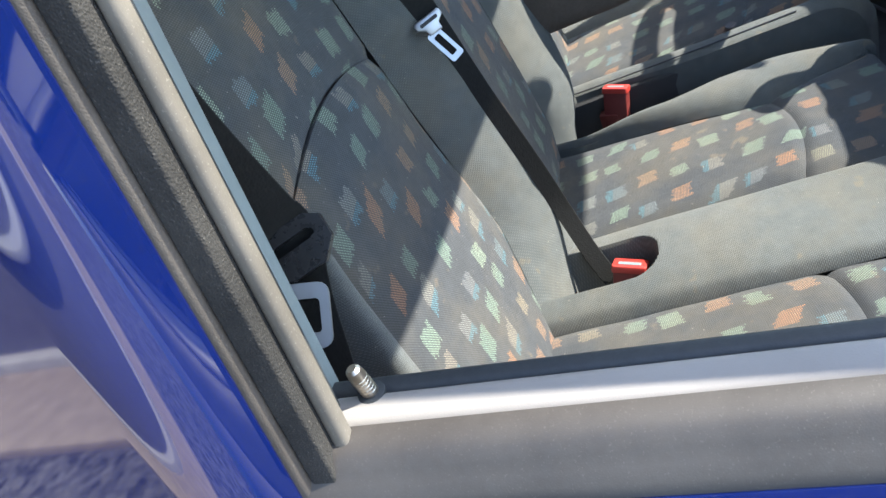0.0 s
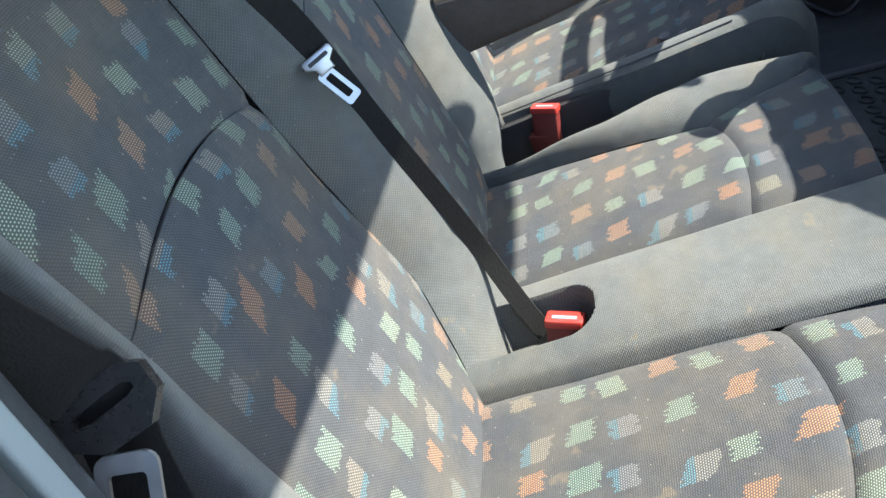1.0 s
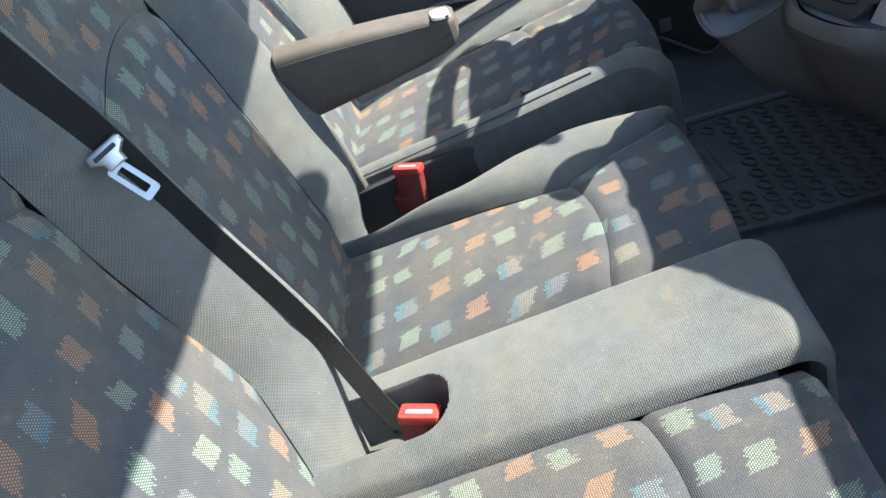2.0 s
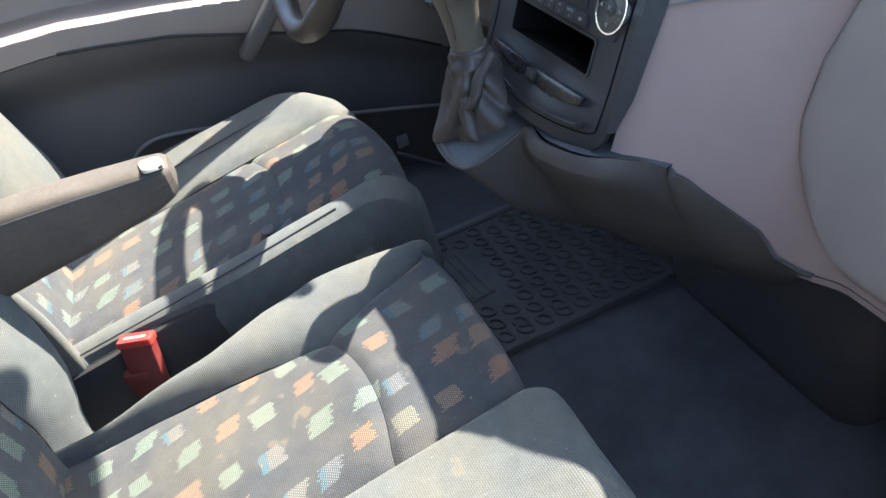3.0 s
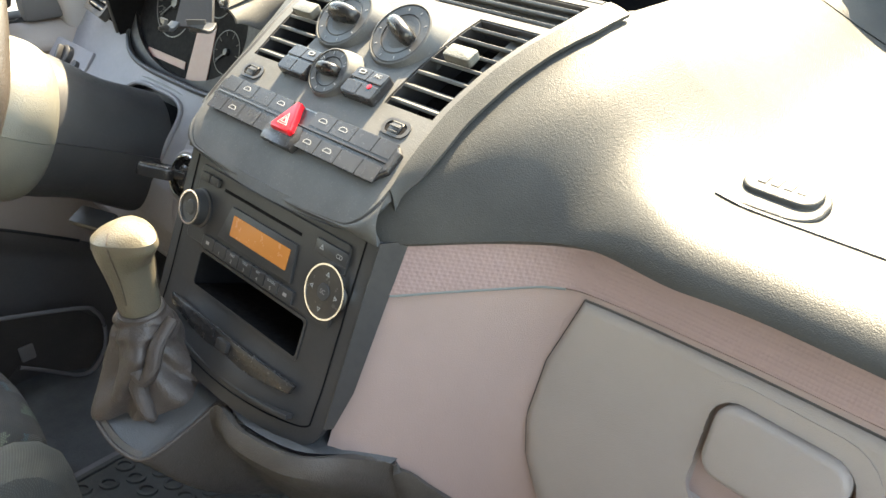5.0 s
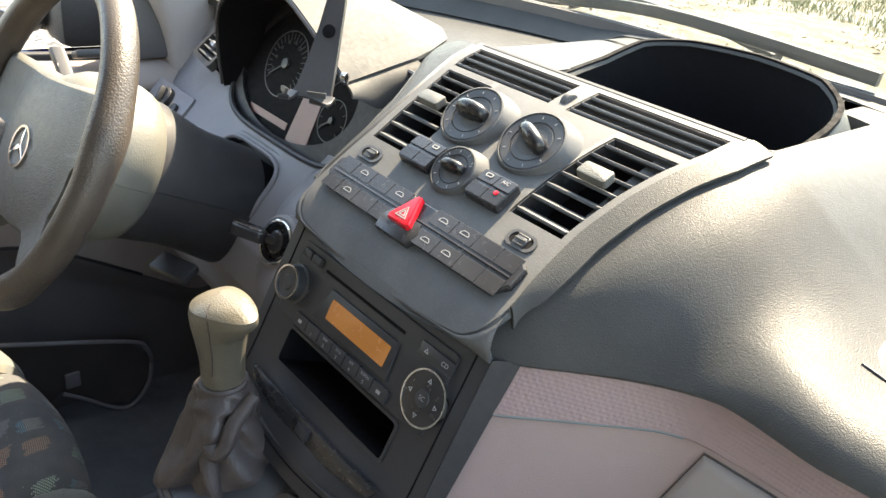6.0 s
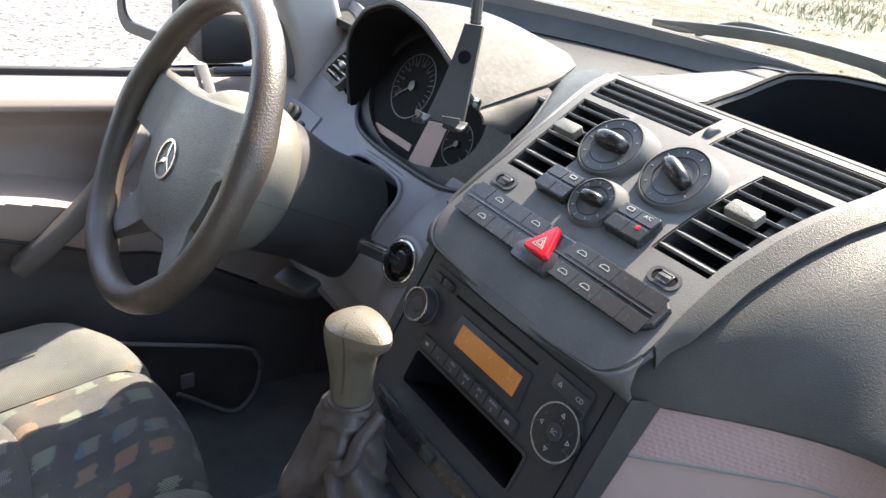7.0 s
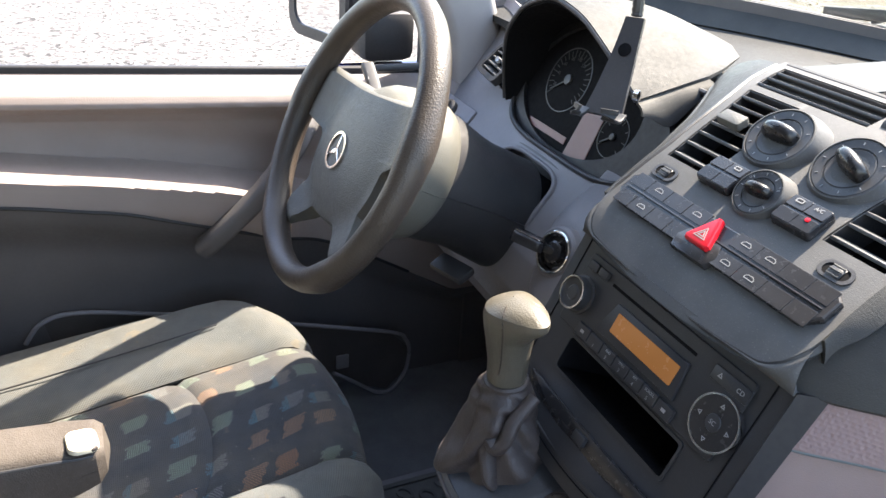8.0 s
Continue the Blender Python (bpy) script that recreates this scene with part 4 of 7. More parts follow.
sweep("panel_seam", smooth_path([face_at(x, seam_z(x), 0.0012) for x in lin(0.14, 0.262, 9)], 3), circle(0.0014, 6), M_PILLAR, dash)
surf("knee_roll", lambda u, v: face_at(u, low_z(u), -0.001) + Vector((0, 0.10 * math.sin(v * 1.5), -0.045 * (1 - math.cos(v * 1.5)) - 0.002)), XS, lin(0, 1, 8), M_LILAC, dash, thick=0.006)

glove = thing("glove_box", "closed lilac-grey glove compartment lid with recessed pull handle", "glove box", (0.5, 0.0, 0.45))
lid_left = lambda z: lerp((0.398, 0.401, 0.406, 0.415, 0.428, 0.445, 0.468, 0.50, 0.55, 0.602), (0.352, 0.336, 0.322, 0.307, 0.292, 0.278, 0.265, 0.258, 0.262, 0.279), z)


def lid_pt(u, v, h):
    z = 0.398 + (0.602 - 0.398) * v
    x = lid_left(z) + (0.80 - lid_left(z)) * u
    zz = z + (seam_z(x) - 0.006 - 0.602) * v
    ed = min(u * 0.5, (1 - u) * 0.5, v * 0.25, (1 - v) * 0.25)
    return face_at(x, zz, h * min(1.0, 0.2 + 0.8 * math.sqrt(min(1, max(0, ed) / 0.006))) if h > 0 else h)


HX0, HX1, HZ0, HZ1 = 0.391, 0.490, 0.508, 0.598
surf("lid_gap", lambda u, v: lid_pt(-0.002 + 1.004 * u, -0.005 + 1.010 * v, 0.0008), lin(0, 1, 40), lin(0, 1, 24), M_CONSOLE, glove, "dark gap round the lid", thick=0.001,
     hole=lambda u, v: 0.02 < u < 0.98 and 0.03 < v < 0.96)


def in_handle(u, v):
    p = lid_pt(u, v, 0)
    return HX0 < p.x < HX1 and HZ0 < p.z < HZ1


lid_u = [0.0, 0.004, 0.01] + lin(0.03, 0.20, 7) + lin(0.215, 0.44, 48) + lin(0.47, 1.0, 14)
lid_v = [0.0, 0.006, 0.015] + lin(0.04, 0.52, 20) + lin(0.535, 0.97, 60) + [0.985, 0.994, 1.0]
surf("lid", lambda u, v: lid_pt(u, v, 0.006), lid_u, lid_v, M_GLOVE, glove, "smooth grey glove box lid", thick=0.006, hole=in_handle)


def ring_plate(outer, inner, depth, m, bev=0.0):
    """A flat ring between two outlines with the same number of points."""
    bm = bmesh.new()
    n = len(outer)
    vs = [[bm.verts.new((x, y, z)) for x, y in o] for o, z in ((outer, 0), (outer, depth), (inner, depth), (inner, 0))]
    for a, b in zip(vs, vs[1:] + vs[:1]):
        for i in range(n):
            bm.faces.new((a[i], a[(i + 1) % n], b[(i + 1) % n], b[i]))
    bmesh.ops.recalc_face_normals(bm, faces=bm.faces)
    bm.transform(m)
    return bm


part("handle_surround", ring_plate(rrect(0.126, 0.114, 0.032, 6), rrect(0.0975, 0.0875, 0.020, 6), 0.0037, face_frame((HX0 + HX1) / 2, (HZ0 + HZ1) / 2, 0.0032)), M_GLOVE, glove, "rounded rim of the handle recess")
surf("handle_recess", lambda u, v: face_at((HX0 + HX1) / 2 + 0.0495 * u, (HZ0 + HZ1) / 2 + 0.045 * v, 0.0045 - 0.028 * max(0.0, 1 - max(abs(u) ** 6, v ** 6 if v > 0 else sstep(-0.35, -1.0, v)))), lin(-1, 1, 24), lin(-1, 1, 20), M_GLOVE, glove, thick=0.002)
part("handle", prism(rrect(0.089, 0.056, 0.015, 7), 0.026, face_frame((HX0 + HX1) / 2 + 0.001, (HZ0 + HZ1) / 2 + 0.0145, -0.012), 0.005, 4), M_GLOVE, glove, "grey pull flap")

# raised maker's plate on the pad, its word left as plain bars
badge = thing("airbag_badge", "small raised oval plate on the passenger dash pad", "badge", (0.37, 0.14, 0.69))
bp = Vector((0.361, 0.133, pad_surface(0.361, 0.133)))
part("base_plate", prism(rrect(0.074, 0.050, 0.020, 8), 0.006, Matrix.Translation(bp) @ pose(0, 0.010, -0.001, 9, 0, 0), 0.0025, 3), M_PAD, badge, "rounded raised base")
part("badge_plate", prism(rrect(0.056, 0.030, 0.013, 6), 0.005, Matrix.Translation(bp) @ pose(0.003, 0.015, 0.0048, 9, 0, -3), 0.002, 3), M_PAD, badge)
for j in range(4):
    part("raised_bar", box(0.006, 0.012, 0.0015, Matrix.Translation(bp) @ pose(-0.0115 + 0.0095 * j, 0.016, 0.0100, 9, 0, -3), 0.0006), M_PANEL, badge)

sweep("airbag_seam", [Vector((x, 0.112 - 0.02 * (x - 0.39), pad_surface(x, 0.112 - 0.02 * (x - 0.39)) + 0.0004)) for x in lin(0.33, 0.80, 24)], circle(0.0011, 6), M_BLACK, dash, "thin seam of the airbag door")

# ---- centre panel with vents and controls ----
centre = thing("centre_panel", "dusty grey centre panel with air vents, heater controls and switches", "control panel", (0, 0.07, 0.66))
pw = lambda y: lerp((-0.05, 0.045, 0.09, 0.126, 0.167, 0.21), (0.132, 0.133, 0.140, 0.149, 0.162, 0.168), y)
ylow = lambda u: -0.052 + 0.006 * u * u + 0.026 * (1 - math.sqrt(max(0.0, 1 - max(0.0, (abs(u) - 0.8) / 0.2) ** 2)))


def panel_pt(u, y, h=0.0):
    lo = ylow(u)
    if y < 0:
        y = y * lo / -0.052
    p = panel_at(u * pw(y), y, h)
    return p.translation


VU = (0.5, 0.93)
VY = (0.036, 0.143)
TY = (0.152, 0.196)
PU = sorted(lin(-1, 1, 49) + [k * q for k in (-1, 1) for q in (0.94, 0.97, 0.985, 0.994)] + [VU[0], VU[1], -VU[0], -VU[1], 0.07, -0.07])
PY = sorted(lin(-0.052, 0.210, 40) + [*VY, *TY])


def in_vent(u, y):
    return (VU[0] < abs(u) < VU[1] and VY[0] < y < VY[1]) or (0.07 < abs(u) < VU[1] and TY[0] < y < TY[1])


surf("panel", lambda u, y: panel_pt(u, y), PU, PY, M_PANEL, centre, thick=0.008, hole=in_vent)
lipline = [panel_pt(-1, y, -0.003) + Vector((-0.004, 0, 0)) for y in lin(0.2, -0.03, 14)] + [panel_pt(u, -0.052, -0.003) for u in [-0.99, -0.96, -0.92, *lin(-0.86, 0.86, 23), 0.92, 0.96, 0.99]]
bevel = lambda y: lerp((0.0, 0.05, 0.10, 0.15, 0.20), (0.006, 0.012, 0.024, 0.046, 0.076), y)


def bevel_at(y, w):
    """The narrow sloping shoulder along the driver's edge of the panel."""
    return panel_pt(-1, y, -0.002) + Vector((-0.002 - bevel(y) * math.sin(w * math.pi / 2), 0, -bevel(y) * 0.5 * (1 - math.cos(w * math.pi / 2))))


surf("panel_bevel", bevel_at, lin(-0.045, 0.207, 40), lin(0, 1, 8), M_PAD, centre, "grained bevel beside the panel", thick=0.004)
surf("panel_cheek", lambda a, b: bevel_at(a, 1.0) + Vector((0.006 * b, 0.03 * b, -0.10 * b)), lin(-0.045, 0.2, 24), lin(0, 1, 4), M_PAD, centre, thick=-0.004)


def shoulder_at(y, w):
    """The soft crease where the panel runs out into the pad."""
    p = panel_pt(1, y, -0.0005)
    wide = 0.005 + 0.015 * sstep(-0.05, 0.03, y)
    end = pad_surface(p.x + wide, max(p.y, edge_y(p.x + wide) - 0.004)) + 0.0015
    return Vector((p.x + wide * w, p.y, p.z + (end - p.z) * w ** 1.4))


surf("panel_shoulder", shoulder_at, lin(-0.052, 0.205, 40), lin(0, 1, 8), M_PAD, centre, "grained shoulder between the panel and the pad", thick=0.004)
surf("panel_cheek", lambda a, b: panel_pt(1, a, -0.002) + Vector((0.002, 0, -0.045 * b)), lin(-0.05, 0.2, 24), lin(0, 1, 4), M_PAD, centre, thick=0.004)
sweep("panel_rim", lipline, circle(0.0030, 8), M_BLACK, centre, "dark rounded rim round the panel")
SU = [-1, -0.99, -0.97, -0.94, *lin(-0.9, 0.9, 25), 0.94, 0.97, 0.99, 1]
surf("panel_surround", lambda u, v: panel_pt(u, -0.052, -0.003).lerp(radio_at(u * 0.1385, 0.089, 0.004).translation, v) + Vector((0, -0.85, 0.5)) * 0.008 * math.sin(math.pi * min(1.0, v * 1.05)) ** 0.8, SU, lin(0, 1, 12), M_PANEL, centre, "grey rolled surround between the panel and the radio", thick=-0.005)
sweep("rear_trim", [panel_pt(u, 0.207, -0.003) for u in lin(-0.96, 0.96, 13)], circle(0.0045, 8), M_PANEL, centre)


def vent(name, u0, u1, y0, y1, slats, label):
    """A recessed duct with blades across it."""
    # near-black back plate, the duct's shade given as colour
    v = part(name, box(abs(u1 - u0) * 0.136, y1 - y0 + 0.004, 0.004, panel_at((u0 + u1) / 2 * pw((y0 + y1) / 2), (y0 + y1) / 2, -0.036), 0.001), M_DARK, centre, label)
    for ua in (u0, u1):
        surf("duct_wall", lambda a, b, ua=ua: panel_pt(ua, y0 + (y1 - y0) * a, -0.001 - 0.036 * b), lin(0, 1, 8), lin(0, 1, 3), M_BLACK, v, thick=0.0015)
    for ya in (y0, y1):
        surf("duct_wall", lambda a, b, ya=ya: panel_pt(u0 + (u1 - u0) * a, ya, -0.001 - 0.036 * b), lin(0, 1, 6), lin(0, 1, 3), M_BLACK, v, thick=0.0015)
    for j in range(slats):
        y = y0 + (y1 - y0) * (j + 0.6) / (slats + 0.2)
        um = (u0 + u1) / 2
        w = abs(u1 - u0) * pw(y) - 0.003
        part("slat", box(w, 0.0030, 0.0135, panel_at(um * pw(y), y, -0.0050) @ pose(0, 0, 0, 42, 0, 0), 0.0008), M_PANEL, v)
    return v


for sgn in (-1, 1):
    v = vent("side_vent", *(sgn * a for a in (VU if sgn > 0 else VU[::-1])), *VY, 7, "louvred air vent")
    vent("top_vent", *(sgn * a for a in ((0.07, VU[1]) if sgn > 0 else (VU[1], 0.07))), *TY, 3, "long narrow air vent")
    part("vent_tab", prism(rrect(0.03, 0.015, 0.003), 0.008, panel_at(sgn * 0.104, 0.092, 0.003), 0.0015), M_AIRBAG, v, "pale slider tab")
part("top_wheel", lathe([(0.009, -0.004), (0.010, -0.003), (0.010, 0.003), (0.009, 0.004)], panel_at(0, 0.168, -0.004) @ pose(0, 0, 0, 0, 90, 0), 20), M_PANEL, centre, "ribbed vent thumbwheel")


def heater_knob(x, y, r, turn, top):
    """A round collar rising from the panel, a black scale ring, a sunk dish and a thick half-round grip across it."""
    base = panel_at(x, y) @ pose(0, 0, 0, 17, 0, 0)
    k = part("heater_knob", lathe([(r * 1.40, -0.012), (r * 1.34, -0.004), (r * 1.24, 0.003), (r * 1.14, top * 0.75), (r * 1.10, top), (r * 1.05, top + 0.0006), (r * 1.03, top - 0.0015), (0.002, top - 0.002)], base, 48), M_PANEL, centre, "raised round heater control")
    part("scale_ring", lathe([(r * 1.02, top - 0.004), (r * 1.02, top - 0.0006), (r * 0.99, top), (r * 0.72, top - 0.0006), (r * 0.71, top - 0.0045), (0.002, top - 0.005)], base, 48), M_DIALRING, k, "dark scale ring")
    m = base @ pose(0, 0, top - 0.0045) @ pose(0, 0, 0, 0, 0, turn)
    part("cap", lathe([(r * 0.70, 0.0), (r * 0.70, 0.0028), (r * 0.66, 0.0036), (r * 0.30, 0.0016), (0.002, 0.0012)], m, 40), M_DIALRING, k, "dished turning cap")
    surf("grip", lambda a, b: m @ Vector((r * 0.64 * math.sin(a), r * (0.27 * math.cos(b) * math.cos(a) ** 0.45 + 0.08), 0.001 + r * (0.62 if r > 0.025 else 0.7) * math.cos(a) ** 0.55 * (0.12 + 0.88 * math.sin(b) ** 0.6))), lin(-1.54, 1.54, 33), lin(0.0, math.pi, 21), M_GRIP, k, "thick rounded turning grip", thick=-0.0015)
    for i in range(9):
        a = radians(-60 + 37.5 * i)
        part("scale_mark", box(0.0008, 0.0026, 0.0006, base @ pose(0, 0, top - 0.0001) @ pose(0, 0, 0, 0, 0, math.degrees(a)) @ pose(0, r * 0.87, 0), 0), M_WHITE, k, smooth=False)
    return k


heater_knob(-0.0440, 0.095, 0.0290, 2, 0.0125)
heater_knob(0.0330, 0.095, 0.0290, -22, 0.0125)
k3 = heater_knob(-0.0045, 0.042, 0.0205, 6, 0.0105)
for i, ch in enumerate("01234"):
    write(ch, 0.0046, panel_at(-0.0045, 0.042) @ pose(0, 0, 0.0108, 17, 0, 0) @ pose(0, 0, 0, 0, 0, 70 - 32 * i) @ pose(0, 0.0176, 0), M_WHITE, k3)
for sgn in (-1, 1):
    bx = -0.0045 + sgn * 0.0455
    blk = part("button_block", prism(rrect(0.040, 0.030, 0.003), 0.0085, panel_at(bx, 0.0415), 0.0015), M_SWITCH, centre, "pair of black heater buttons")
    for c in (-1, 1):
        for row in (0, 1):
            part("button", prism(rrect(0.0190, 0.0125, 0.0012), 0.0014, panel_at(bx + c * 0.0098, 0.0352 + 0.0146 * row * 0.87, 0.0080) @ pose(0, 0, 0, -3 if row else 3, 0, 0), 0.0005), M_SWITCH, blk, smooth=False)
    if sgn > 0:
        part("indicator", lathe([(0.0024, 0.0), (0.0022, 0.0008), (0.0004, 0.001)], panel_at(bx + 0.0098, 0.0388, 0.0094), 14), M_HAZ, blk, "red light")
        write("A/C", 0.0052, panel_at(bx + 0.0098, 0.0492, 0.0103), M_WHITE, blk)
    part("symbol", ring_plate(rrect(0.0075, 0.0042, 0.001, 2), rrect(0.0058, 0.0026, 0.0006, 2), 0.0004, panel_at(bx - 0.0098 * sgn, 0.0492, 0.0100)), M_WHITE, blk, smooth=False)

bank = part("switch_bank", prism([(-0.124, 0.012), (-0.118, 0.017), (0.118, 0.017), (0.124, 0.012), (0.124, -0.006), (0.112, -0.019), (-0.112, -0.019), (-0.124, -0.006)], 0.0055, panel_at(0, -0.006), 0.002), M_SWITCH, centre, "long bank of glossy black switches", smooth=False)
for side in (-1, 1):
    for c in range(4):
        for row in (0, 1):
            x = side * (0.030 + 0.0265 * c)
            w = 0.0259 if c < 3 else 0.0215
            xk = x if c < 3 else x - side * 0.002
            key = part("switch", prism(rrect(w, 0.0152, 0.0006), 0.0014, panel_at(xk, -0.006 + (0.0084 if row else -0.0096), 0.0046), 0.0003), M_SWITCH, bank, smooth=False)
            if (side, c, row) in ((1, 0, 1), (1, 1, 1), (1, 0, 0), (1, 1, 0), (-1, 2, 1), (-1, 0, 1), (-1, 2, 0)):
                mm = panel_at(x, -0.006 + (0.0084 if row else -0.0096), 0.0061)
                shape = [(-0.005, -0.0014), (-0.005, 0.0008), (-0.0025, 0.0028), (0.0025, 0.0028), (0.005, 0.0006), (0.005, -0.0014)]
                part("symbol", ring_plate(shape, [(p * 0.86, q * 0.74 + 0.0002) for p, q in shape], 0.0003, mm), M_WHITE, key, smooth=False)
part("ridge", box(0.236, 0.0016, 0.0012, panel_at(0, -0.0066, 0.0062), 0.0004), M_SWITCH, bank, "raised ridge between the two rows")
hz = panel_at(-0.004, -0.004, 0.0045)
haz = part("hazard_button", prism([(-0.0145, -0.013), (-0.0125, -0.0165), (0.0125, -0.0165), (0.0145, -0.013), (0.0025, 0.014), (-0.0025, 0.014)], 0.0075, hz, 0.0025, 3), M_HAZ, centre, "red triangular hazard switch")
part("well", prism([(-0.021, -0.024), (0.021, -0.024), (0.025, -0.012), (0.019, 0.0), (-0.019, 0.0), (-0.025, -0.012)], 0.0066, panel_at(-0.004, -0.007), 0.002), M_SWITCH, centre, "black surround under the hazard switch")


def tri(r, y0):
    return [(r * math.sin(radians(a)), r * math.cos(radians(a)) + y0) for a in (0, 120, 240)]


part("triangle", ring_plate(tri(0.0078, -0.007), tri(0.0064, -0.007), 0.0004, hz @ pose(0, 0, 0.0076)), M_WHITE, haz, smooth=False)
part("triangle", ring_plate(tri(0.0042, -0.007), tri(0.0028, -0.007), 0.0004, hz @ pose(0, 0, 0.0076)), M_WHITE, haz, smooth=False)
for sgn in (-1, 1):
    tw = part("thumbwheel_surround", ring_plate(rrect(0.030, 0.0165, 0.008, 6), rrect(0.023, 0.0115, 0.0055, 6), 0.0015, panel_at(sgn * 0.101 - 0.003, 0.0205)), M_BLACK, centre)
    part("wheel_slot", prism(rrect(0.024, 0.0125, 0.0055, 6), 0.0006, panel_at(sgn * 0.101 - 0.003, 0.0205, 0.0002)), M_DARK, tw)
    wheel_ = part("thumbwheel", lathe([(0.009, -0.006), (0.0098, -0.0045), (0.0098, 0.0045), (0.009, 0.006)], panel_at(sgn * 0.101 - 0.003, 0.0205, -0.0066) @ pose(0, 0, 0, 0, 90, 0), 22), M_BLACK, tw, "ribbed thumbwheel")
    for k in range(5):
        part("rib", box(0.011, 0.0012, 0.0012, panel_at(sgn * 0.101 - 0.003, 0.0205, -0.0066) @ pose(0, 0, 0, -50 + 25 * k, 0, 0) @ pose(0, 0, 0.0100), 0.0003), M_PANEL, tw, smooth=False)

# ---- radio and lower fascia ----
radio = thing("car_radio", "black car radio with amber display, preset buttons and round pad", "radio", (0, -0.05, 0.55))


FX, FS = lin(-1, 1, 41), sorted(lin(-0.092, 0.092, 34) + [-0.036, 0.0])
FXS = sorted(FX + [0.083 / 0.137, -0.083 / 0.137] + [k * q for k in (-1, 1) for q in (0.925, 0.965, 0.98, 0.99, 0.996)])
low_s = lambda u: -0.096 - 0.012 * (1 - u * u) + 0.024 * (1 - math.sqrt(max(0.0, 1 - max(0.0, (abs(u) - 0.82) / 0.18) ** 2)))


def fascia_pt(u, s, h=0.0):
    if s < -0.04:
        s = -0.04 + (s + 0.04) * (low_s(u) + 0.04) / (-0.092 + 0.04)
    bow = 0.014 * (1 - u * u) * sstep(-0.035, -0.09, s)
    return radio_at(u * 0.137, s, h + bow).translation


surf("fascia", fascia_pt, FXS, FS, M_RADIO, radio, "black fascia", thick=0.006, hole=lambda u, s: abs(u) < 0.083 / 0.137 and -0.036 < s < 0.0)
surf("fascia_side", lambda q, w: fascia_pt(1, q) + Vector((0.013, 0.019, 0.0)) * w * lerp((-0.092, -0.04, 0.092), (0.35, 0.7, 1.0), q) - Vector((0, 0.0005, 0)), lin(-0.092, 0.092, 30), lin(0, 1, 4), M_SEAL, radio, "black return along the edge of the fascia", thick=0.003)
border = [fascia_pt(0.90, q, 0.0004) for q in lin(0.088, -0.074, 20)] + [fascia_pt(0.90 * math.cos(t), -0.074 - 0.008 * math.sin(t), 0.0004) for t in lin(0.15, math.pi - 0.15, 25)] + [fascia_pt(-0.90, q, 0.0004) for q in lin(-0.074, 0.088, 20)]
sweep("fascia_joint", border, circle(0.0007, 5), M_DARK, radio, "fine joint round the fascia insert")
# slot walls and back coloured near-black for the shade inside
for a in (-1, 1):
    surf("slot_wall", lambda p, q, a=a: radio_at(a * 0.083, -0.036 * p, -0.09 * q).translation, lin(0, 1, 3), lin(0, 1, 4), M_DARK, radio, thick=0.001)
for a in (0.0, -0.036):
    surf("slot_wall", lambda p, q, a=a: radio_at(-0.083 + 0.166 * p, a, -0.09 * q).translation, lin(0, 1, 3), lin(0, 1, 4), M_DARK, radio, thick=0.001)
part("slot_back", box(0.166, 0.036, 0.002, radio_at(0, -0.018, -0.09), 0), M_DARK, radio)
part("slot_edge", ring_plate(rrect(0.170, 0.040, 0.005), rrect(0.164, 0.034, 0.004), 0.0012, radio_at(0, -0.018, 0.0)), M_RADIO, radio)
body = part("radio_face", prism(rrect(0.222, 0.074, 0.004), 0.0022, radio_at(0.0, 0.042), 0.001), M_RADIO, radio, "black radio faceplate", smooth=False)
part("cd_slot", box(0.118, 0.0028, 0.0015, radio_at(-0.008, 0.066, 0.0022), 0.0004), M_DARK, body)
part("display_bezel", prism([(-0.062, -0.018), (0.052, -0.018), (0.048, 0.016), (-0.050, 0.016)], 0.003, radio_at(0.003, 0.0405, 0.0018), 0.001), M_RADIO, body)
part("display", prism(rrect(0.086, 0.0195, 0.001), 0.0006, radio_at(0.003, 0.0405, 0.0050)), M_AMBER, body, "amber display")
for i, (num, word) in enumerate((("", ""), ("1", ""), ("2", "RND"), ("3", "TITLE"), ("4", "RPT"), ("5", "SCROLL"), ("", ""))):
    bt = part("preset_button", prism(rrect(0.0198, 0.0125, 0.0012), 0.0035, radio_at(-0.069 + 0.0205 * i, 0.0118, 0.002), 0.001), M_RADIO, body, smooth=False)
    if num:
        write(num, 0.0048, radio_at(-0.069 + 0.0205 * i, 0.0091, 0.0057), M_WHITE, bt)
    if word:
        write(word, 0.0034, radio_at(-0.069 + 0.0205 * i, 0.0150, 0.0057), M_WHITE, bt)
    if not num:
        part("symbol", box(0.005, 0.003, 0.0004, radio_at(-0.069 + 0.0205 * i, 0.0118, 0.0056), 0), M_WHITE, bt, smooth=False)
kn = part("volume_knob", lathe([(0.0195, 0.0), (0.0195, 0.002), (0.0172, 0.003), (0.0168, 0.012), (0.0160, 0.013), (0.0145, 0.0115), (0.008, 0.0112), (0.0065, 0.0125), (0.002, 0.0128)], radio_at(-0.098, 0.0375, 0.002), 40), M_RADIO, body, "ribbed volume knob")
part("knob_ring", ring_plate(circle(0.0168, 40), circle(0.0150, 40), 0.0012, radio_at(-0.098, 0.0375, 0.0146)), M_CHROME, kn)
dl_ = part("round_pad", lathe([(0.0235, 0.0), (0.0235, 0.0025), (0.0225, 0.004), (0.002, 0.0045)], radio_at(0.099, 0.034, 0.002), 40), M_SWITCH, body, "round cursor pad with chrome rim")
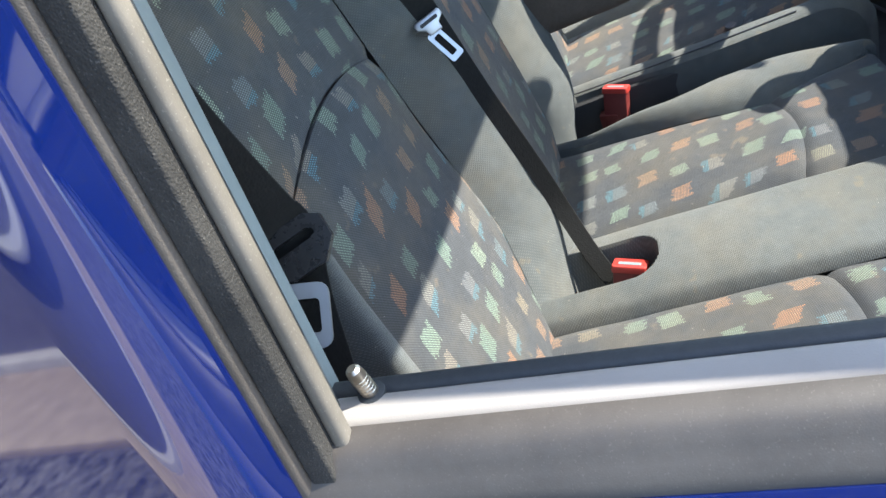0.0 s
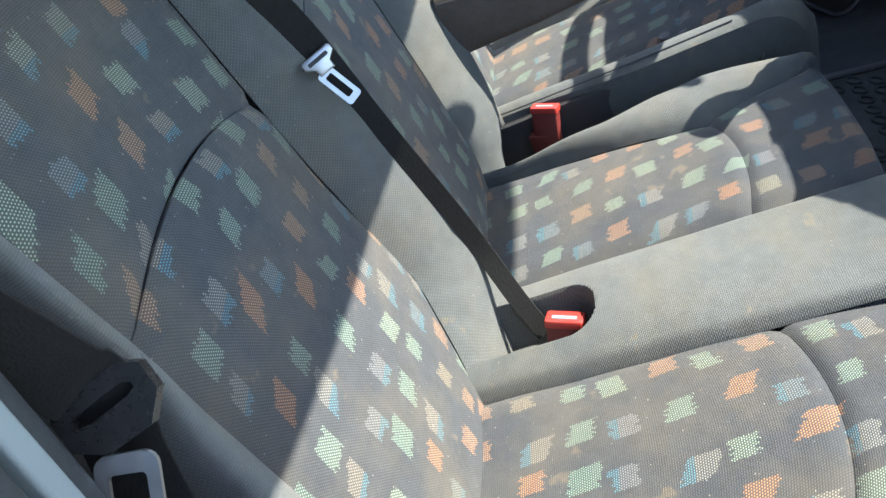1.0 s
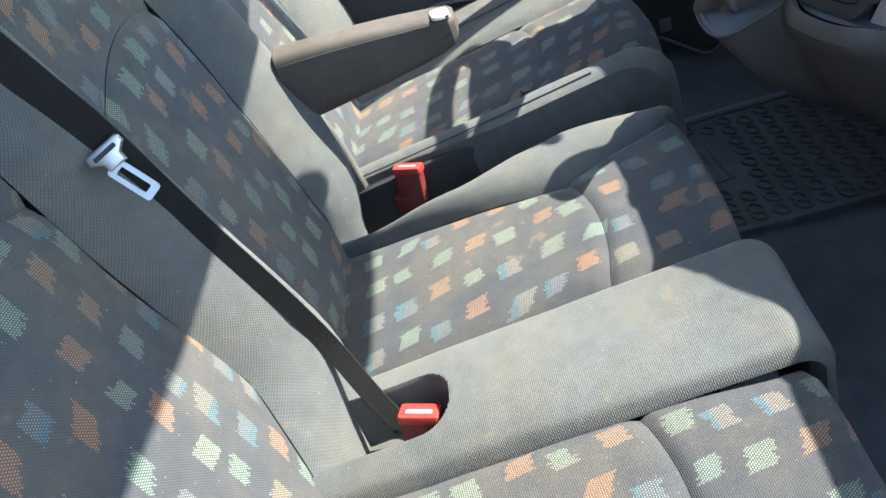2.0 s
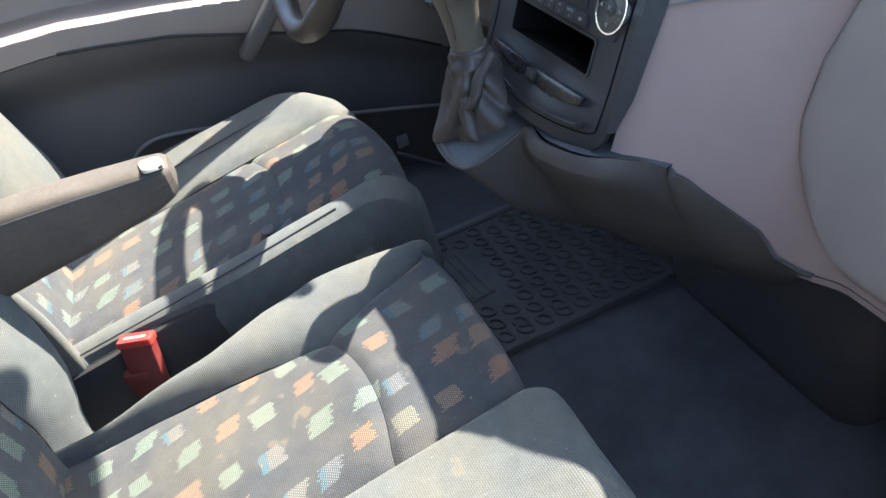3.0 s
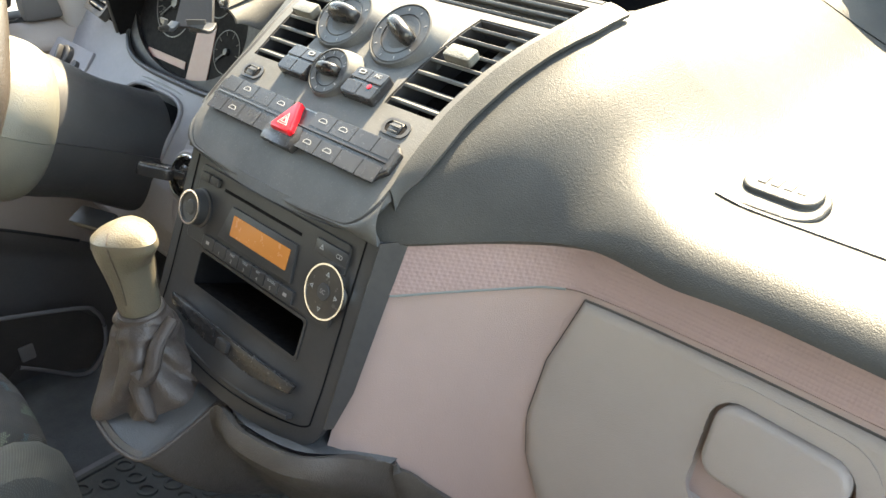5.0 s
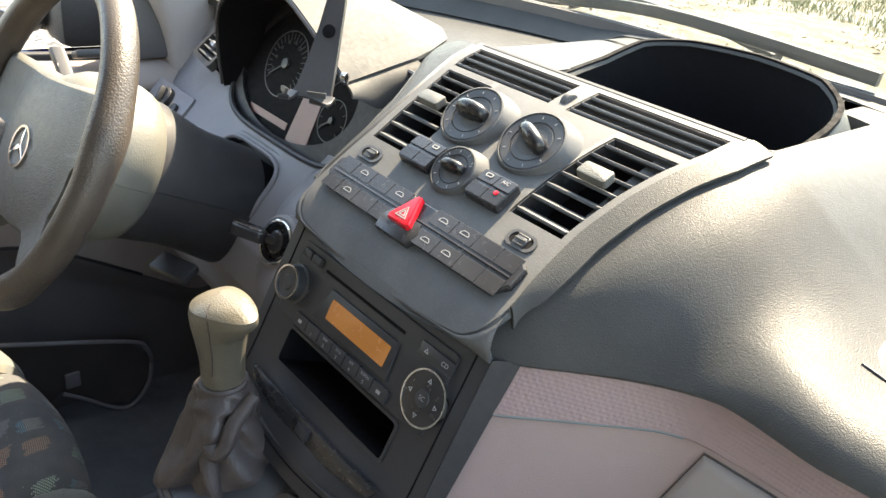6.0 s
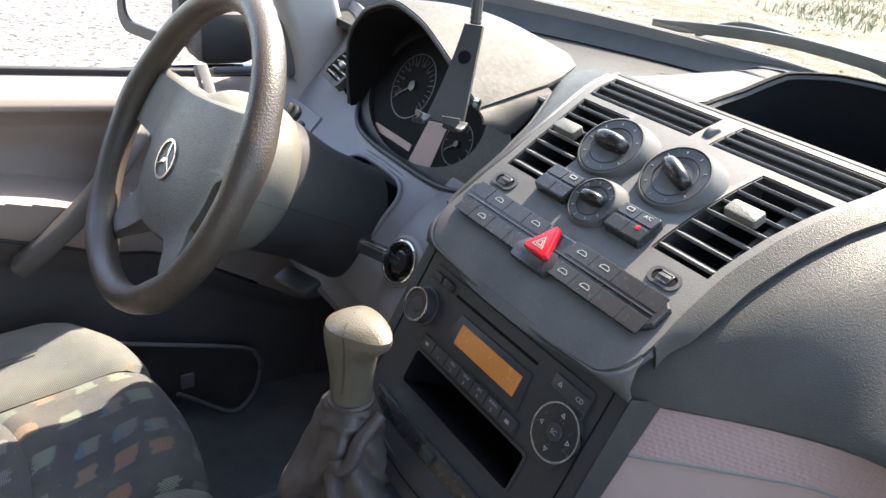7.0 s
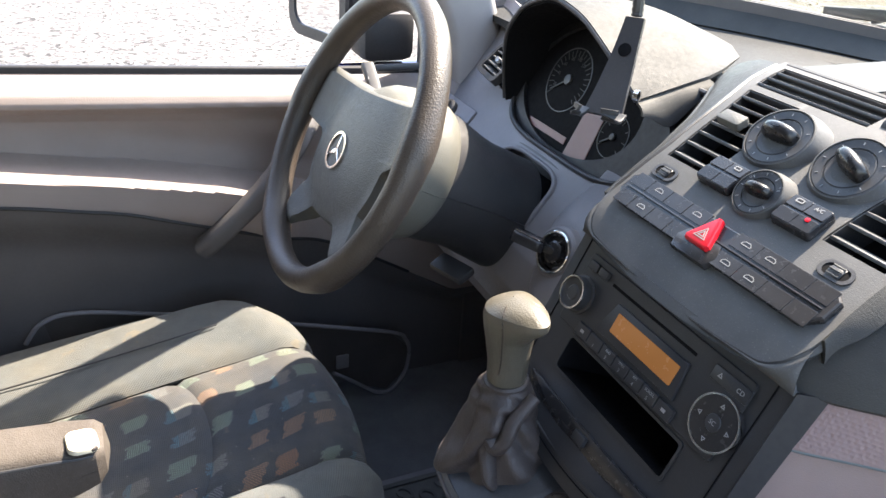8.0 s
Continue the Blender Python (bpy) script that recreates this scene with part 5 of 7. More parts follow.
part("pad_ring", ring_plate(circle(0.0238, 40), circle(0.0222, 40), 0.0045, radio_at(0.099, 0.034, 0.002)), M_CHROME, dl_)
part("pad_centre", lathe([(0.0075, 0.0), (0.007, 0.0008), (0.002, 0.001)], radio_at(0.099, 0.034, 0.0066), 24), M_RADIO, dl_)
write("SC", 0.0055, radio_at(0.099, 0.034, 0.0078), M_WHITE, dl_)
for a in (0, 90, 180, 270):
    part("arrow", ring_plate(tri(0.0026, 0), tri(0.0013, 0), 0.0003, radio_at(0.099, 0.034, 0.0066) @ pose(0, 0, 0, 0, 0, a) @ pose(0, 0.015, 0)), M_WHITE, dl_, smooth=False)
cdk = part("eject_key", prism(rrect(0.040, 0.0125, 0.0015), 0.0022, radio_at(0.092, 0.066, 0.002), 0.0008), M_RADIO, body)
write("CD", 0.0055, radio_at(0.103, 0.066, 0.0043), M_WHITE, cdk)
part("symbol", ring_plate(tri(0.003, 0), tri(0.0014, 0), 0.0003, radio_at(0.081, 0.066, 0.0043)), M_WHITE, cdk, smooth=False)
for i in range(2):
    part("source_key", prism(rrect(0.014, 0.0085, 0.0012), 0.004, radio_at(-0.098 + 0.016 * i, 0.069, 0.002), 0.001), M_RADIO, body)
tray = part("coin_tray", prism([(0.095 * a, -0.004 - 0.012 * (1 - a * a)) for a in lin(-1, 1, 13)] + [(0.1 * a, 0.006 - 0.002 * (1 - a * a)) for a in lin(1, -1, 13)], 0.004, radio_at(0, -0.058, 0.006), 0.0015), M_SWITCH, radio, "glossy pull-out ashtray front")
part("tray_catch", box(0.016, 0.010, 0.006, radio_at(0.0, -0.062, 0.012), 0.001), M_RADIO, tray)
part("tray_shelf", prism([(0.105 * a, -0.002 - 0.012 * (1 - a * a)) for a in lin(-1, 1, 13)] + [(0.105 * a, 0.002 - 0.012 * (1 - a * a)) for a in lin(1, -1, 13)], 0.008, radio_at(0, -0.078, 0.006), 0.001), M_RADIO, tray)

# ---- console below the radio, gear lever ----
console = thing("gear_console", "dark plastic gear lever console below the radio", "console", (0.0, -0.1, 0.25))
rim_pts = smooth_path([(-0.134, -0.08, 0.455), (-0.136, -0.13, 0.438), (-0.128, -0.172, 0.420), (-0.104, -0.199, 0.411), (-0.060, -0.207, 0.408), (-0.018, -0.203, 0.410), (-0.004, -0.188, 0.415), (0.002, -0.150, 0.430), (0.012, -0.124, 0.446), (0.06, -0.129, 0.453), (0.12, -0.121, 0.461), (0.155, -0.094, 0.461), (0.184, -0.070, 0.455)], 4)
low_pts = smooth_path([(-0.140, 0.04, 0.36), (-0.140, 0.00, 0.33), (-0.130, -0.04, 0.31), (-0.105, -0.068, 0.292), (-0.065, -0.078, 0.282), (-0.025, -0.075, 0.274), (-0.005, -0.066, 0.271), (0.012, -0.054, 0.269), (0.034, -0.04, 0.267), (0.075, -0.016, 0.256), (0.12, 0.012, 0.251), (0.165, 0.036, 0.250), (0.196, 0.057, 0.250)], 4)
nr = len(rim_pts)
surf("console_body", lambda u, v: rim_pts[int(u)].lerp(low_pts[int(u)], v) + Vector((0, -0.025, -0.012)) * math.sin(math.pi * v) * sstep(0.25, 0.6, u / (nr - 1)) + Vector((0.010, -0.022, 0.012)) * math.exp(-((v - 0.10) / 0.12) ** 2) * sstep(0.60, 0.72, u / (nr - 1)) * sstep(1.0, 0.86, u / (nr - 1)), list(range(nr)), lin(0, 1, 24), M_CONSOLE, console, thick=-0.008)
surf("console_top", lambda u, v: rim_pts[int(u)].lerp(Vector((rim_pts[int(u)].x, -0.06, 0.462)) if rim_pts[int(u)].x < 0.13 else rim_pts[int(u)] + Vector((0, 0.05, -0.012)), v) + Vector((0, 0, 0.006 * math.sin(math.pi * v))), list(range(nr)), lin(0, 1, 8), M_PLATE, console, "leather-grained plate round the gaiter", thick=0.006)
sweep("console_edge", rim_pts[:34], circle(0.0022, 8), M_LEATHER, console, "raised edge round the gaiter plate")
console_end = lambda v: rim_pts[-1].lerp(low_pts[-1], v) + Vector((0, -0.025, -0.012)) * math.sin(math.pi * v)
flank_edge = lambda v: face_at(0.184 + 0.127 * v, low_z(0.184 + 0.127 * v) + 0.002, 0.0005)
surf("console_flank", lambda w, v: console_end(v).lerp(flank_edge(v), w) + Vector((-0.002, -0.006, -0.002)) * math.sin(math.pi * w) * math.sin(math.pi * v), lin(0, 1, 14), lin(0, 1, 24), M_CONSOLE, console, "dark trim under the dash beside the console", thick=0.004)
part("tunnel", box(0.42, 0.30, 0.40, pose(0.04, 0.295, 0.13), 0.06, 5), M_DOORDARK, console, "brown-grey tunnel trim under the dash")

lever = thing("gear_lever", "gear lever with leather-covered knob and creased leatherette gaiter", "gear lever", (-0.09, -0.14, 0.40))
G0, G1 = Vector((-0.083, -0.139, 0.428)), Vector((-0.080, -0.143, 0.516))


def gaiter_at(a, v):
    """Soft leatherette hanging from the knob in long slanting folds, splayed over the plate at its foot."""
    c = G0.lerp(G1, v)
    r = lerp((0, 0.10, 0.22, 0.40, 0.62, 0.85, 1.0), (0.053, 0.057, 0.052, 0.042, 0.035, 0.0280, 0.0215), v)
    fold = 0.0
    for ph, tw, w, amp in ((5.15, 1.5, 0.30, 0.30), (4.15, -0.8, 0.34, 0.22), (3.2, 1.0, 0.4, 0.16), (0.25, -1.0, 0.4, 0.15), (2.0, 1.2, 0.5, 0.12), (5.8, -1.2, 0.26, 0.20)):
        d = (a - ph - tw * (v - 0.5) + math.pi) % (2 * math.pi) - math.pi
        fold += amp * (math.exp(-(d / w) ** 2) - 0.55 * math.exp(-((d - 1.5 * w) / (0.6 * w)) ** 2))
    r *= 1 + fold * math.sin(math.pi * min(1.0, 0.06 + v * 0.97)) ** 0.8
    r += 0.0016 * math.sin(v * 34 + 3 * math.sin(2 * a)) * sstep(0.55, 0.8, v) * sstep(1.0, 0.93, v)
    return Vector((c.x + r * math.cos(a), c.y + r * 0.93 * math.sin(a), c.z + 0.36 * r * math.sin(a) * (1 - v) - 0.004 * (1 - v)))


surf("gaiter", gaiter_at, lin(0, 2 * math.pi, 120), lin(0, 1, 60), M_LEATHER, lever, "creased dark brown gaiter", thick=0.002)
sweep("gaiter_fold", smooth_path([(-0.050, -0.128, 0.512), (-0.044, -0.150, 0.496), (-0.041, -0.160, 0.478), (-0.045, -0.166, 0.466), (-0.054, -0.168, 0.470), (-0.053, -0.171, 0.456), (-0.046, -0.172, 0.442), (-0.040, -0.172, 0.430), (-0.038, -0.168, 0.422)], 6), circle(0.0085, 12, 0.8), M_LEATHER, lever, "pinched fold of the gaiter", scale=[0.75 + 0.35 * math.sin(math.pi * i / 48) for i in range(49)])
up = (Vector((-0.074, -0.150, 0.61)) - G1).normalized()
kx = Vector((1, 0, 0))
ky = up.cross(kx).normalized()
KM = axes(G1, kx, ky, up)


def knob_at(a, v):
    r = lerp((0, 0.08, 0.3, 0.5, 0.68, 0.82, 0.90, 0.95, 0.985, 1.0), (0.0180, 0.0186, 0.0192, 0.0212, 0.0235, 0.0242, 0.0228, 0.0180, 0.0100, 0.0005), v)
    side = 0.5 + 0.5 * math.cos(a - 0.6)
    fwd = 1 + 1.25 * sstep(0.56, 0.90, v) * side ** 2.0 + 0.22 * sstep(0.15, 0.6, v) * (1 - side)
    return KM @ Vector((r * fwd * math.cos(a), r * 1.05 * math.sin(a), 0.098 * v + 0.005 * math.cos(a - 0.3) * sstep(0.6, 0.9, v) * min(1.0, r / 0.018)))


kb = surf("knob", knob_at, lin(0, 2 * math.pi, 40), [0, 0.01, *lin(0.05, 0.9, 22), 0.94, 0.97, 0.99, 1.0], M_KNOB, lever, "worn tan-grey leather knob", thick=0.002)
sweep("knob_seam", [knob_at(0.9 + 0.25 * math.sin(v * 3), v) for v in lin(0.2, 0.97, 16)], circle(0.0009, 5), M_RIM, kb)
sweep("knob_seam", [knob_at(5.2 + 0.25 * math.sin(v * 3), v) for v in lin(0.2, 0.97, 16)], circle(0.0009, 5), M_RIM, kb)
part("collar", lathe([(0.0205, -0.005), (0.0222, -0.003), (0.0222, 0.001), (0.0200, 0.003)], KM, 28), M_LEATHER, lever)

# ---- driver's side fascia ----
FZ = (0.36, 0.40, 0.45, 0.50, 0.55, 0.60, 0.63, 0.67, 0.70, 0.735)
FYV = (0.03, 0.008, 0.0, 0.012, 0.045, 0.088, 0.112, 0.14, 0.158, 0.176)
fas = lambda z: lerp(FZ, FYV, z)
fascia = thing("driver_fascia", "lilac-grey instrument fascia round the steering column", "fascia", (-0.45, 0.05, 0.5))
surf("fascia_skin", lambda u, v: Vector((u, fas(v) + 0.05 * sstep(-0.62, -0.84, u) - 0.05 * sstep(-0.24, -0.14, u) * sstep(0.66, 0.6, v), v)), lin(-0.84, -0.128, 200), lin(0.36, 0.735, 130), M_FASCIA, fascia, thick=0.008,
     hole=lambda x, z: ((x + 0.405) / 0.172) ** 4 + ((z - 0.70) / 0.098) ** 4 < 1 or (abs(x + 0.405) < 0.16 and z > 0.69) or ((x + 0.43) / 0.076) ** 4 + ((z - 0.548) / 0.04) ** 4 < 1)


def fas_frame(x, z, h=0.0):
    dy = (fas(z + 0.01) - fas(z - 0.01)) / 0.02
    ez = Vector((0, dy, 1)).normalized()
    n = Vector((0, -1, dy)).normalized()
    return axes(Vector((x, fas(z), z)) + n * h, Vector((1, 0, 0)), ez, n)


# the hollow's shade is coloured onto its back plate
part("cubby", box(0.17, 0.10, 0.006, fas_frame(-0.43, 0.548, -0.045), 0.002), M_DARK, fascia, "back of the hollow beside the steering column, near-black for its shade")
part("cubby_rim", ring_plate([(0.084 * math.copysign(abs(math.cos(a)) ** 0.5, math.cos(a)), 0.062 * math.copysign(abs(math.sin(a)) ** 0.5, math.sin(a))) for a in lin(0, 2 * math.pi, 41)[:-1]],
                             [(0.074 * math.copysign(abs(math.cos(a)) ** 0.5, math.cos(a)), 0.053 * math.copysign(abs(math.sin(a)) ** 0.5, math.sin(a))) for a in lin(0, 2 * math.pi, 41)[:-1]], -0.04, fas_frame(-0.43, 0.548, -0.004)), M_BLACK, fascia)
def fas_loop(cx, cz, rx, rz, n=60, p=0.5, h=0.001):
    """A closed line lying on the fascia round an opening."""
    pts = []
    for a in lin(0, 2 * math.pi, n + 1)[:-1]:
        x = cx + rx * math.copysign(abs(math.cos(a)) ** p, math.cos(a))
        z = min(0.734, cz + rz * math.copysign(abs(math.sin(a)) ** p, math.sin(a)))
        pts.append(fas_frame(x, z, h).translation + Vector((0, 0.05 * sstep(-0.62, -0.84, x) - 0.05 * sstep(-0.24, -0.14, x) * sstep(0.66, 0.6, z), 0)))
    return pts


sweep("cubby_lip", fas_loop(-0.43, 0.548, 0.076, 0.04), circle(0.0035, 8), M_FASCIA, fascia, closed=True, up=(0, -1, 0.5))
sweep("instrument_lip", [p for p in fas_loop(-0.405, 0.70, 0.172, 0.098, 120) if p.z < 0.7335], circle(0.004, 8), M_BLACK, fascia, "dark lip round the instruments", up=(0, -1, 0.5))
lp = part("light_switch_panel", prism(rrect(0.125, 0.050, 0.004), 0.016, fas_frame(-0.685, 0.574, -0.012), 0.0015), M_FASCIA, fascia, "light switch panel of grey plastic")
part("light_switch", lathe([(0.019, 0), (0.018, 0.008), (0.015, 0.010), (0.002, 0.008)], fas_frame(-0.690, 0.574, 0.004), 28), M_BLACK, lp)
part("switch_grip", box(0.007, 0.030, 0.012, fas_frame(-0.690, 0.574, 0.016) @ pose(0, 0, 0, 0, 0, 20), 0.003), M_BLACK, lp)
part("dimmer_wheel", lathe([(0.008, 0), (0.008, 0.006), (0.002, 0.007)], fas_frame(-0.650, 0.570, 0.004), 18), M_BLACK, lp)
IGN = axes((-0.241, 0.004, 0.548), (0.995, 0.05, -0.09), (0.06, 0.42, 0.905), (0.083, -0.906, 0.415))
pod_w = lambda z: lerp((0.40, 0.46, 0.50, 0.56, 0.64), (0.045, 0.058, 0.074, 0.088, 0.085), z)


def pod_at(k, z):
    """The swelling column of the fascia that carries the ignition lock, beside the radio."""
    w = pod_w(z)
    bulge = 0.043 * math.sqrt(max(0.0, 1 - abs(k) ** 2.6)) * sstep(0.625, 0.575, z)
    return Vector((-0.134 - w + w * k, fas(z) + 0.006 - bulge, z))


surf("ignition_pod", pod_at, [math.sin(a) for a in lin(-math.pi / 2, math.pi / 2, 40)], lin(0.40, 0.625, 40), M_FASCIA, fascia, "bulging fascia column round the lock", thick=0.004)
ig = part("ignition_ring", lathe([(0.034, -0.012), (0.0325, 0.001), (0.029, 0.0045), (0.0265, 0.004), (0.0265, -0.002), (0.002, -0.002)], IGN, 40), M_FASCIA, fascia, "ignition lock with bright ring")
part("lock_ring", lathe([(0.0262, -0.002), (0.0262, 0.0058), (0.0250, 0.0068), (0.0236, 0.0064), (0.0232, -0.001)], IGN, 44), M_CHROME, ig, "bright metal ring")
part("lock_barrel", lathe([(0.0232, -0.001), (0.0230, 0.0045), (0.0205, 0.0036), (0.0190, 0.0006), (0.0150, 0.0004), (0.0135, 0.006), (0.011, 0.0075), (0.001, 0.0075)], IGN, 40), M_SWITCH, ig, "black lock barrel")
carkey = thing("car_key", "black key with bright metal band sitting in the ignition lock", "key", (-0.25, -0.01, 0.555))
kd = (Vector((-0.279, -0.030, 0.560)) - Vector((-0.240, 0.004, 0.549))).normalized()
ks = kd.cross(Vector((0, 0.3, 1))).normalized()
KEY = axes((-0.240, 0.004, 0.549), ks, kd, ks.cross(kd))
part("key_head", prism(rrect(0.026, 0.044, 0.010, 6), 0.013, KEY @ pose(0, 0.036, -0.0065), 0.004, 3), M_SWITCH, carkey)
part("key_neck", box(0.013, 0.026, 0.010, KEY @ pose(0, 0.008, 0), 0.003), M_SWITCH, carkey)
part("key_band", prism(rrect(0.006, 0.034, 0.0028, 4), 0.0012, KEY @ pose(-0.004, 0.038, 0.0062), 0.0004), M_CHROME, carkey, "bright band on the key head")

# side vent by the door
lv = thing("side_air_vent", "square black side air vent at the end of the dash", "air vent", (-0.665, 0.11, 0.69))
LVM = axes((-0.627, 0.120, 0.664), (0.985, -0.17, 0.0), (0.12, 0.70, 0.70), (-0.12, -0.69, 0.71))
part("vent_frame", ring_plate(rrect(0.085, 0.06, 0.008), rrect(0.068, 0.044, 0.005), 0.012, LVM), M_BLACK, lv)
part("vent_duct", box(0.07, 0.046, 0.03, LVM @ pose(0, 0, -0.014), 0), M_DARK, lv)
for j in range(4):
    part("slat", box(0.066, 0.0025, 0.012, LVM @ pose(0, -0.015 + 0.0105 * j, 0.006, 35), 0.0006), M_PANEL, lv)
part("vent_tab", box(0.014, 0.008, 0.008, LVM @ pose(0.004, 0.002, 0.014), 0.002), M_STEEL, lv)

# ---- instrument cluster ----
cluster = thing("instrument_cluster", "instrument cluster under a pale sunlit hood", "instruments", (-0.41, 0.12, 0.68))
CX, CZ = -0.425, 0.68
HU = (0.0, 0.1, 0.22, 0.36, 0.5, 0.64, 0.78, 0.92, 1.0)


def hood_lip(u):
    """The front edge of the hood: steep by the door, rounded on top, falling gently towards the middle of the dash."""
    e = lambda vals: sum(lerp(HU, vals, u + 0.02 * k) for k in range(-2, 3)) / 5
    return Vector((e((-0.572, -0.573, -0.561, -0.512, -0.438, -0.366, -0.306, -0.262, -0.246)), e((0.100, 0.092, 0.085, 0.082, 0.080, 0.080, 0.080, 0.083, 0.088)), e((0.625, 0.684, 0.738, 0.781, 0.806, 0.794, 0.766, 0.738, 0.722))))


def hood_at(u, v):
    """The shell of the hood, from its lip back to where it runs into the dash top."""
    p = hood_lip(u)
    back = Vector((lerp(HU, (-0.60, -0.61, -0.60, -0.54, -0.45, -0.37, -0.31, -0.272, -0.256), u), lerp(HU, (0.20, 0.24, 0.29, 0.335, 0.345, 0.325, 0.285, 0.23, 0.194), u), lerp(HU, (0.64, 0.70, 0.722, 0.732, 0.742, 0.748, 0.748, 0.746, 0.742), u)))
    q = p.lerp(back, v)
    q.z = p.z + (back.z - p.z) * v ** (2.4 if back.z < p.z else 1.0)
    return q


def hood_skirt(v, w):
    """The rolled right-hand edge, deepest half-way back."""
    p = hood_at(1.0, v)
    depth = 0.010 + 0.026 * math.exp(-((p.y - 0.132) / 0.030) ** 2)
    return p + Vector((0.016 * math.sin(w * math.pi * 0.5), 0, -depth * w ** 1.6))


surf("shoulder", lambda u, v: Vector((u, 0.172 - 0.035 * v ** 1.5, (top_z(u, 0.17) - 0.003) * (1 - v) + 0.60 * v)), lin(-0.262, -0.128, 20), lin(0, 1, 14), M_PAD, fascia, "rounded shoulder below the dash top", thick=0.005)
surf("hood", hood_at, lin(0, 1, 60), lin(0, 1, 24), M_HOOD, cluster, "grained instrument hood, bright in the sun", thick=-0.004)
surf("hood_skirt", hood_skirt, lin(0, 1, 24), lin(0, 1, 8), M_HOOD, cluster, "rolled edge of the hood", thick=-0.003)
sweep("hood_edge", [hood_lip(u) for u in lin(0.0, 1, 50)], circle(0.003, 8), M_BLACK, cluster, "dark edge of the hood opening", up=(0, -1, 0.2))
def lining_at(u, v):
    p = hood_lip(u)
    inner = Vector((-0.432 + (p.x + 0.432) * 0.86, 0.150, 0.672 + (p.z - 0.672) * 0.80))
    q = (p + Vector((0, 0.002, -0.003))).lerp(inner, v)
    return q


# shade under the hood is put into the lining's near-black
surf("hood_lining", lining_at, lin(0, 1, 60), lin(0, 1, 10), M_DARK, cluster, "hood lining, coloured near-black for the shade under the hood", thick=0.003)
CM = axes((CX, 0.142, 0.672), (1, 0, 0), (0, 0.40, 0.917), (0, -0.917, 0.40))
oval = [(0.140 * math.cos(a) * (1 - 0.06 * math.sin(a)), 0.100 * math.sin(a) * (0.82 if math.sin(a) < 0 else 1.0)) for a in lin(0, 2 * math.pi, 49)[:-1]]
part("dial_plate", prism(oval, 0.004, CM), M_DIAL, cluster, "black dial plate")
part("bezel", ring_plate([((0.195 * math.copysign(abs(math.cos(a)) ** 0.55, math.cos(a)) if math.sin(a) < 0 else 0.150 * math.cos(a) + 0.045 * math.cos(a) * (1 - math.sin(a)) ** 2), (0.118 * math.copysign(abs(math.sin(a)) ** 0.55, math.sin(a)) if math.sin(a) < 0 else 0.105 * math.sin(a))) for a in lin(0, 2 * math.pi, 49)[:-1]], [(x * 0.97, y * 0.97) for x, y in oval], 0.010, CM), M_SEAL, cluster)
for gx, gy, r, n in ((-0.046, 0.012, 0.047, 24), (0.055, 0.040, 0.030, 12), (0.094, -0.026, 0.028, 8)):
    g = part("gauge", ring_plate(circle(r, 40), circle(r * 0.97, 40), 0.001, CM @ pose(gx, gy, 0.004)), M_BLACK, cluster, "round gauge")
    for i in range(n):
        a = 220 - 260 * i / (n - 1)
        part("tick", box(0.0012, r * (0.16 if i % 2 else 0.26), 0.0004, CM @ pose(gx, gy, 0.0045) @ pose(0, 0, 0, 0, 0, a - 90) @ pose(0, r * 0.82, 0), 0), M_TICK, g, smooth=False)
    part("needle", box(0.0022, r * 0.85, 0.001, CM @ pose(gx, gy, 0.006) @ pose(0, 0, 0, 0, 0, 128) @ pose(0, r * 0.36, 0), 0), M_TICK, g, smooth=False)
    part("hub", lathe([(r * 0.17, 0), (r * 0.15, 0.003), (0.001, 0.0035)], CM @ pose(gx, gy, 0.0045), 20), M_BLACK, g)
for i, num in enumerate(("20", "40", "60", "80", "100", "120")):
    a = radians(205 - 30 * i)
    write(num, 0.007, CM @ pose(-0.046 + 0.029 * math.cos(a), 0.012 + 0.031 * math.sin(a), 0.0046), M_TICK, cluster)
part("info_display", prism([(-0.018, -0.045), (0.03, -0.045), (0.026, 0.035), (-0.014, 0.035)], 0.001, CM @ pose(0.036, -0.034, 0.0042)), M_DIALRED, cluster, "dull red information display")
part("warning_strip", prism([(-0.05, -0.006), (0.05, -0.006), (0.05, 0.004), (-0.05, 0.004)], 0.001, CM @ pose(-0.04, -0.062, 0.0042)), M_DIALRED, cluster)

# ---- steering wheel and column ----
WC, WT = Vector((-0.425, -0.197, 0.645)), radians(26.8)
wu, wn = Vector((0, math.sin(WT), math.cos(WT))), Vector((0, -math.cos(WT), math.sin(WT)))
WM = axes(WC, (1, 0, 0), wu, wn) @ pose(0, 0, 0, 0, 0, 7)
wheel = thing("steering_wheel", "worn brown leather steering wheel with grey airbag cover", "steering wheel", tuple(WC))
ring = [WM @ Vector((0.180 * math.cos(a), 0.180 * math.sin(a), 0)) for a in lin(0, 2 * math.pi, 97)[:-1]]
rimscale = [1.0 + 0.14 * (math.exp(-((math.degrees(2 * math.pi * i / 96) - 10) / 10) ** 2) + math.exp(-((math.degrees(2 * math.pi * i / 96) - 170) / 10) ** 2) + math.exp(-((math.degrees(2 * math.pi * i / 96) - 235) / 9) ** 2) + math.exp(-((math.degrees(2 * math.pi * i / 96) - 305) / 9) ** 2)) for i in range(96)]
sweep("rim", ring, circle(0.0156, 16, 1.15), M_RIM, wheel, "worn brown leather rim", closed=True, up=tuple(wn), scale=rimscale)


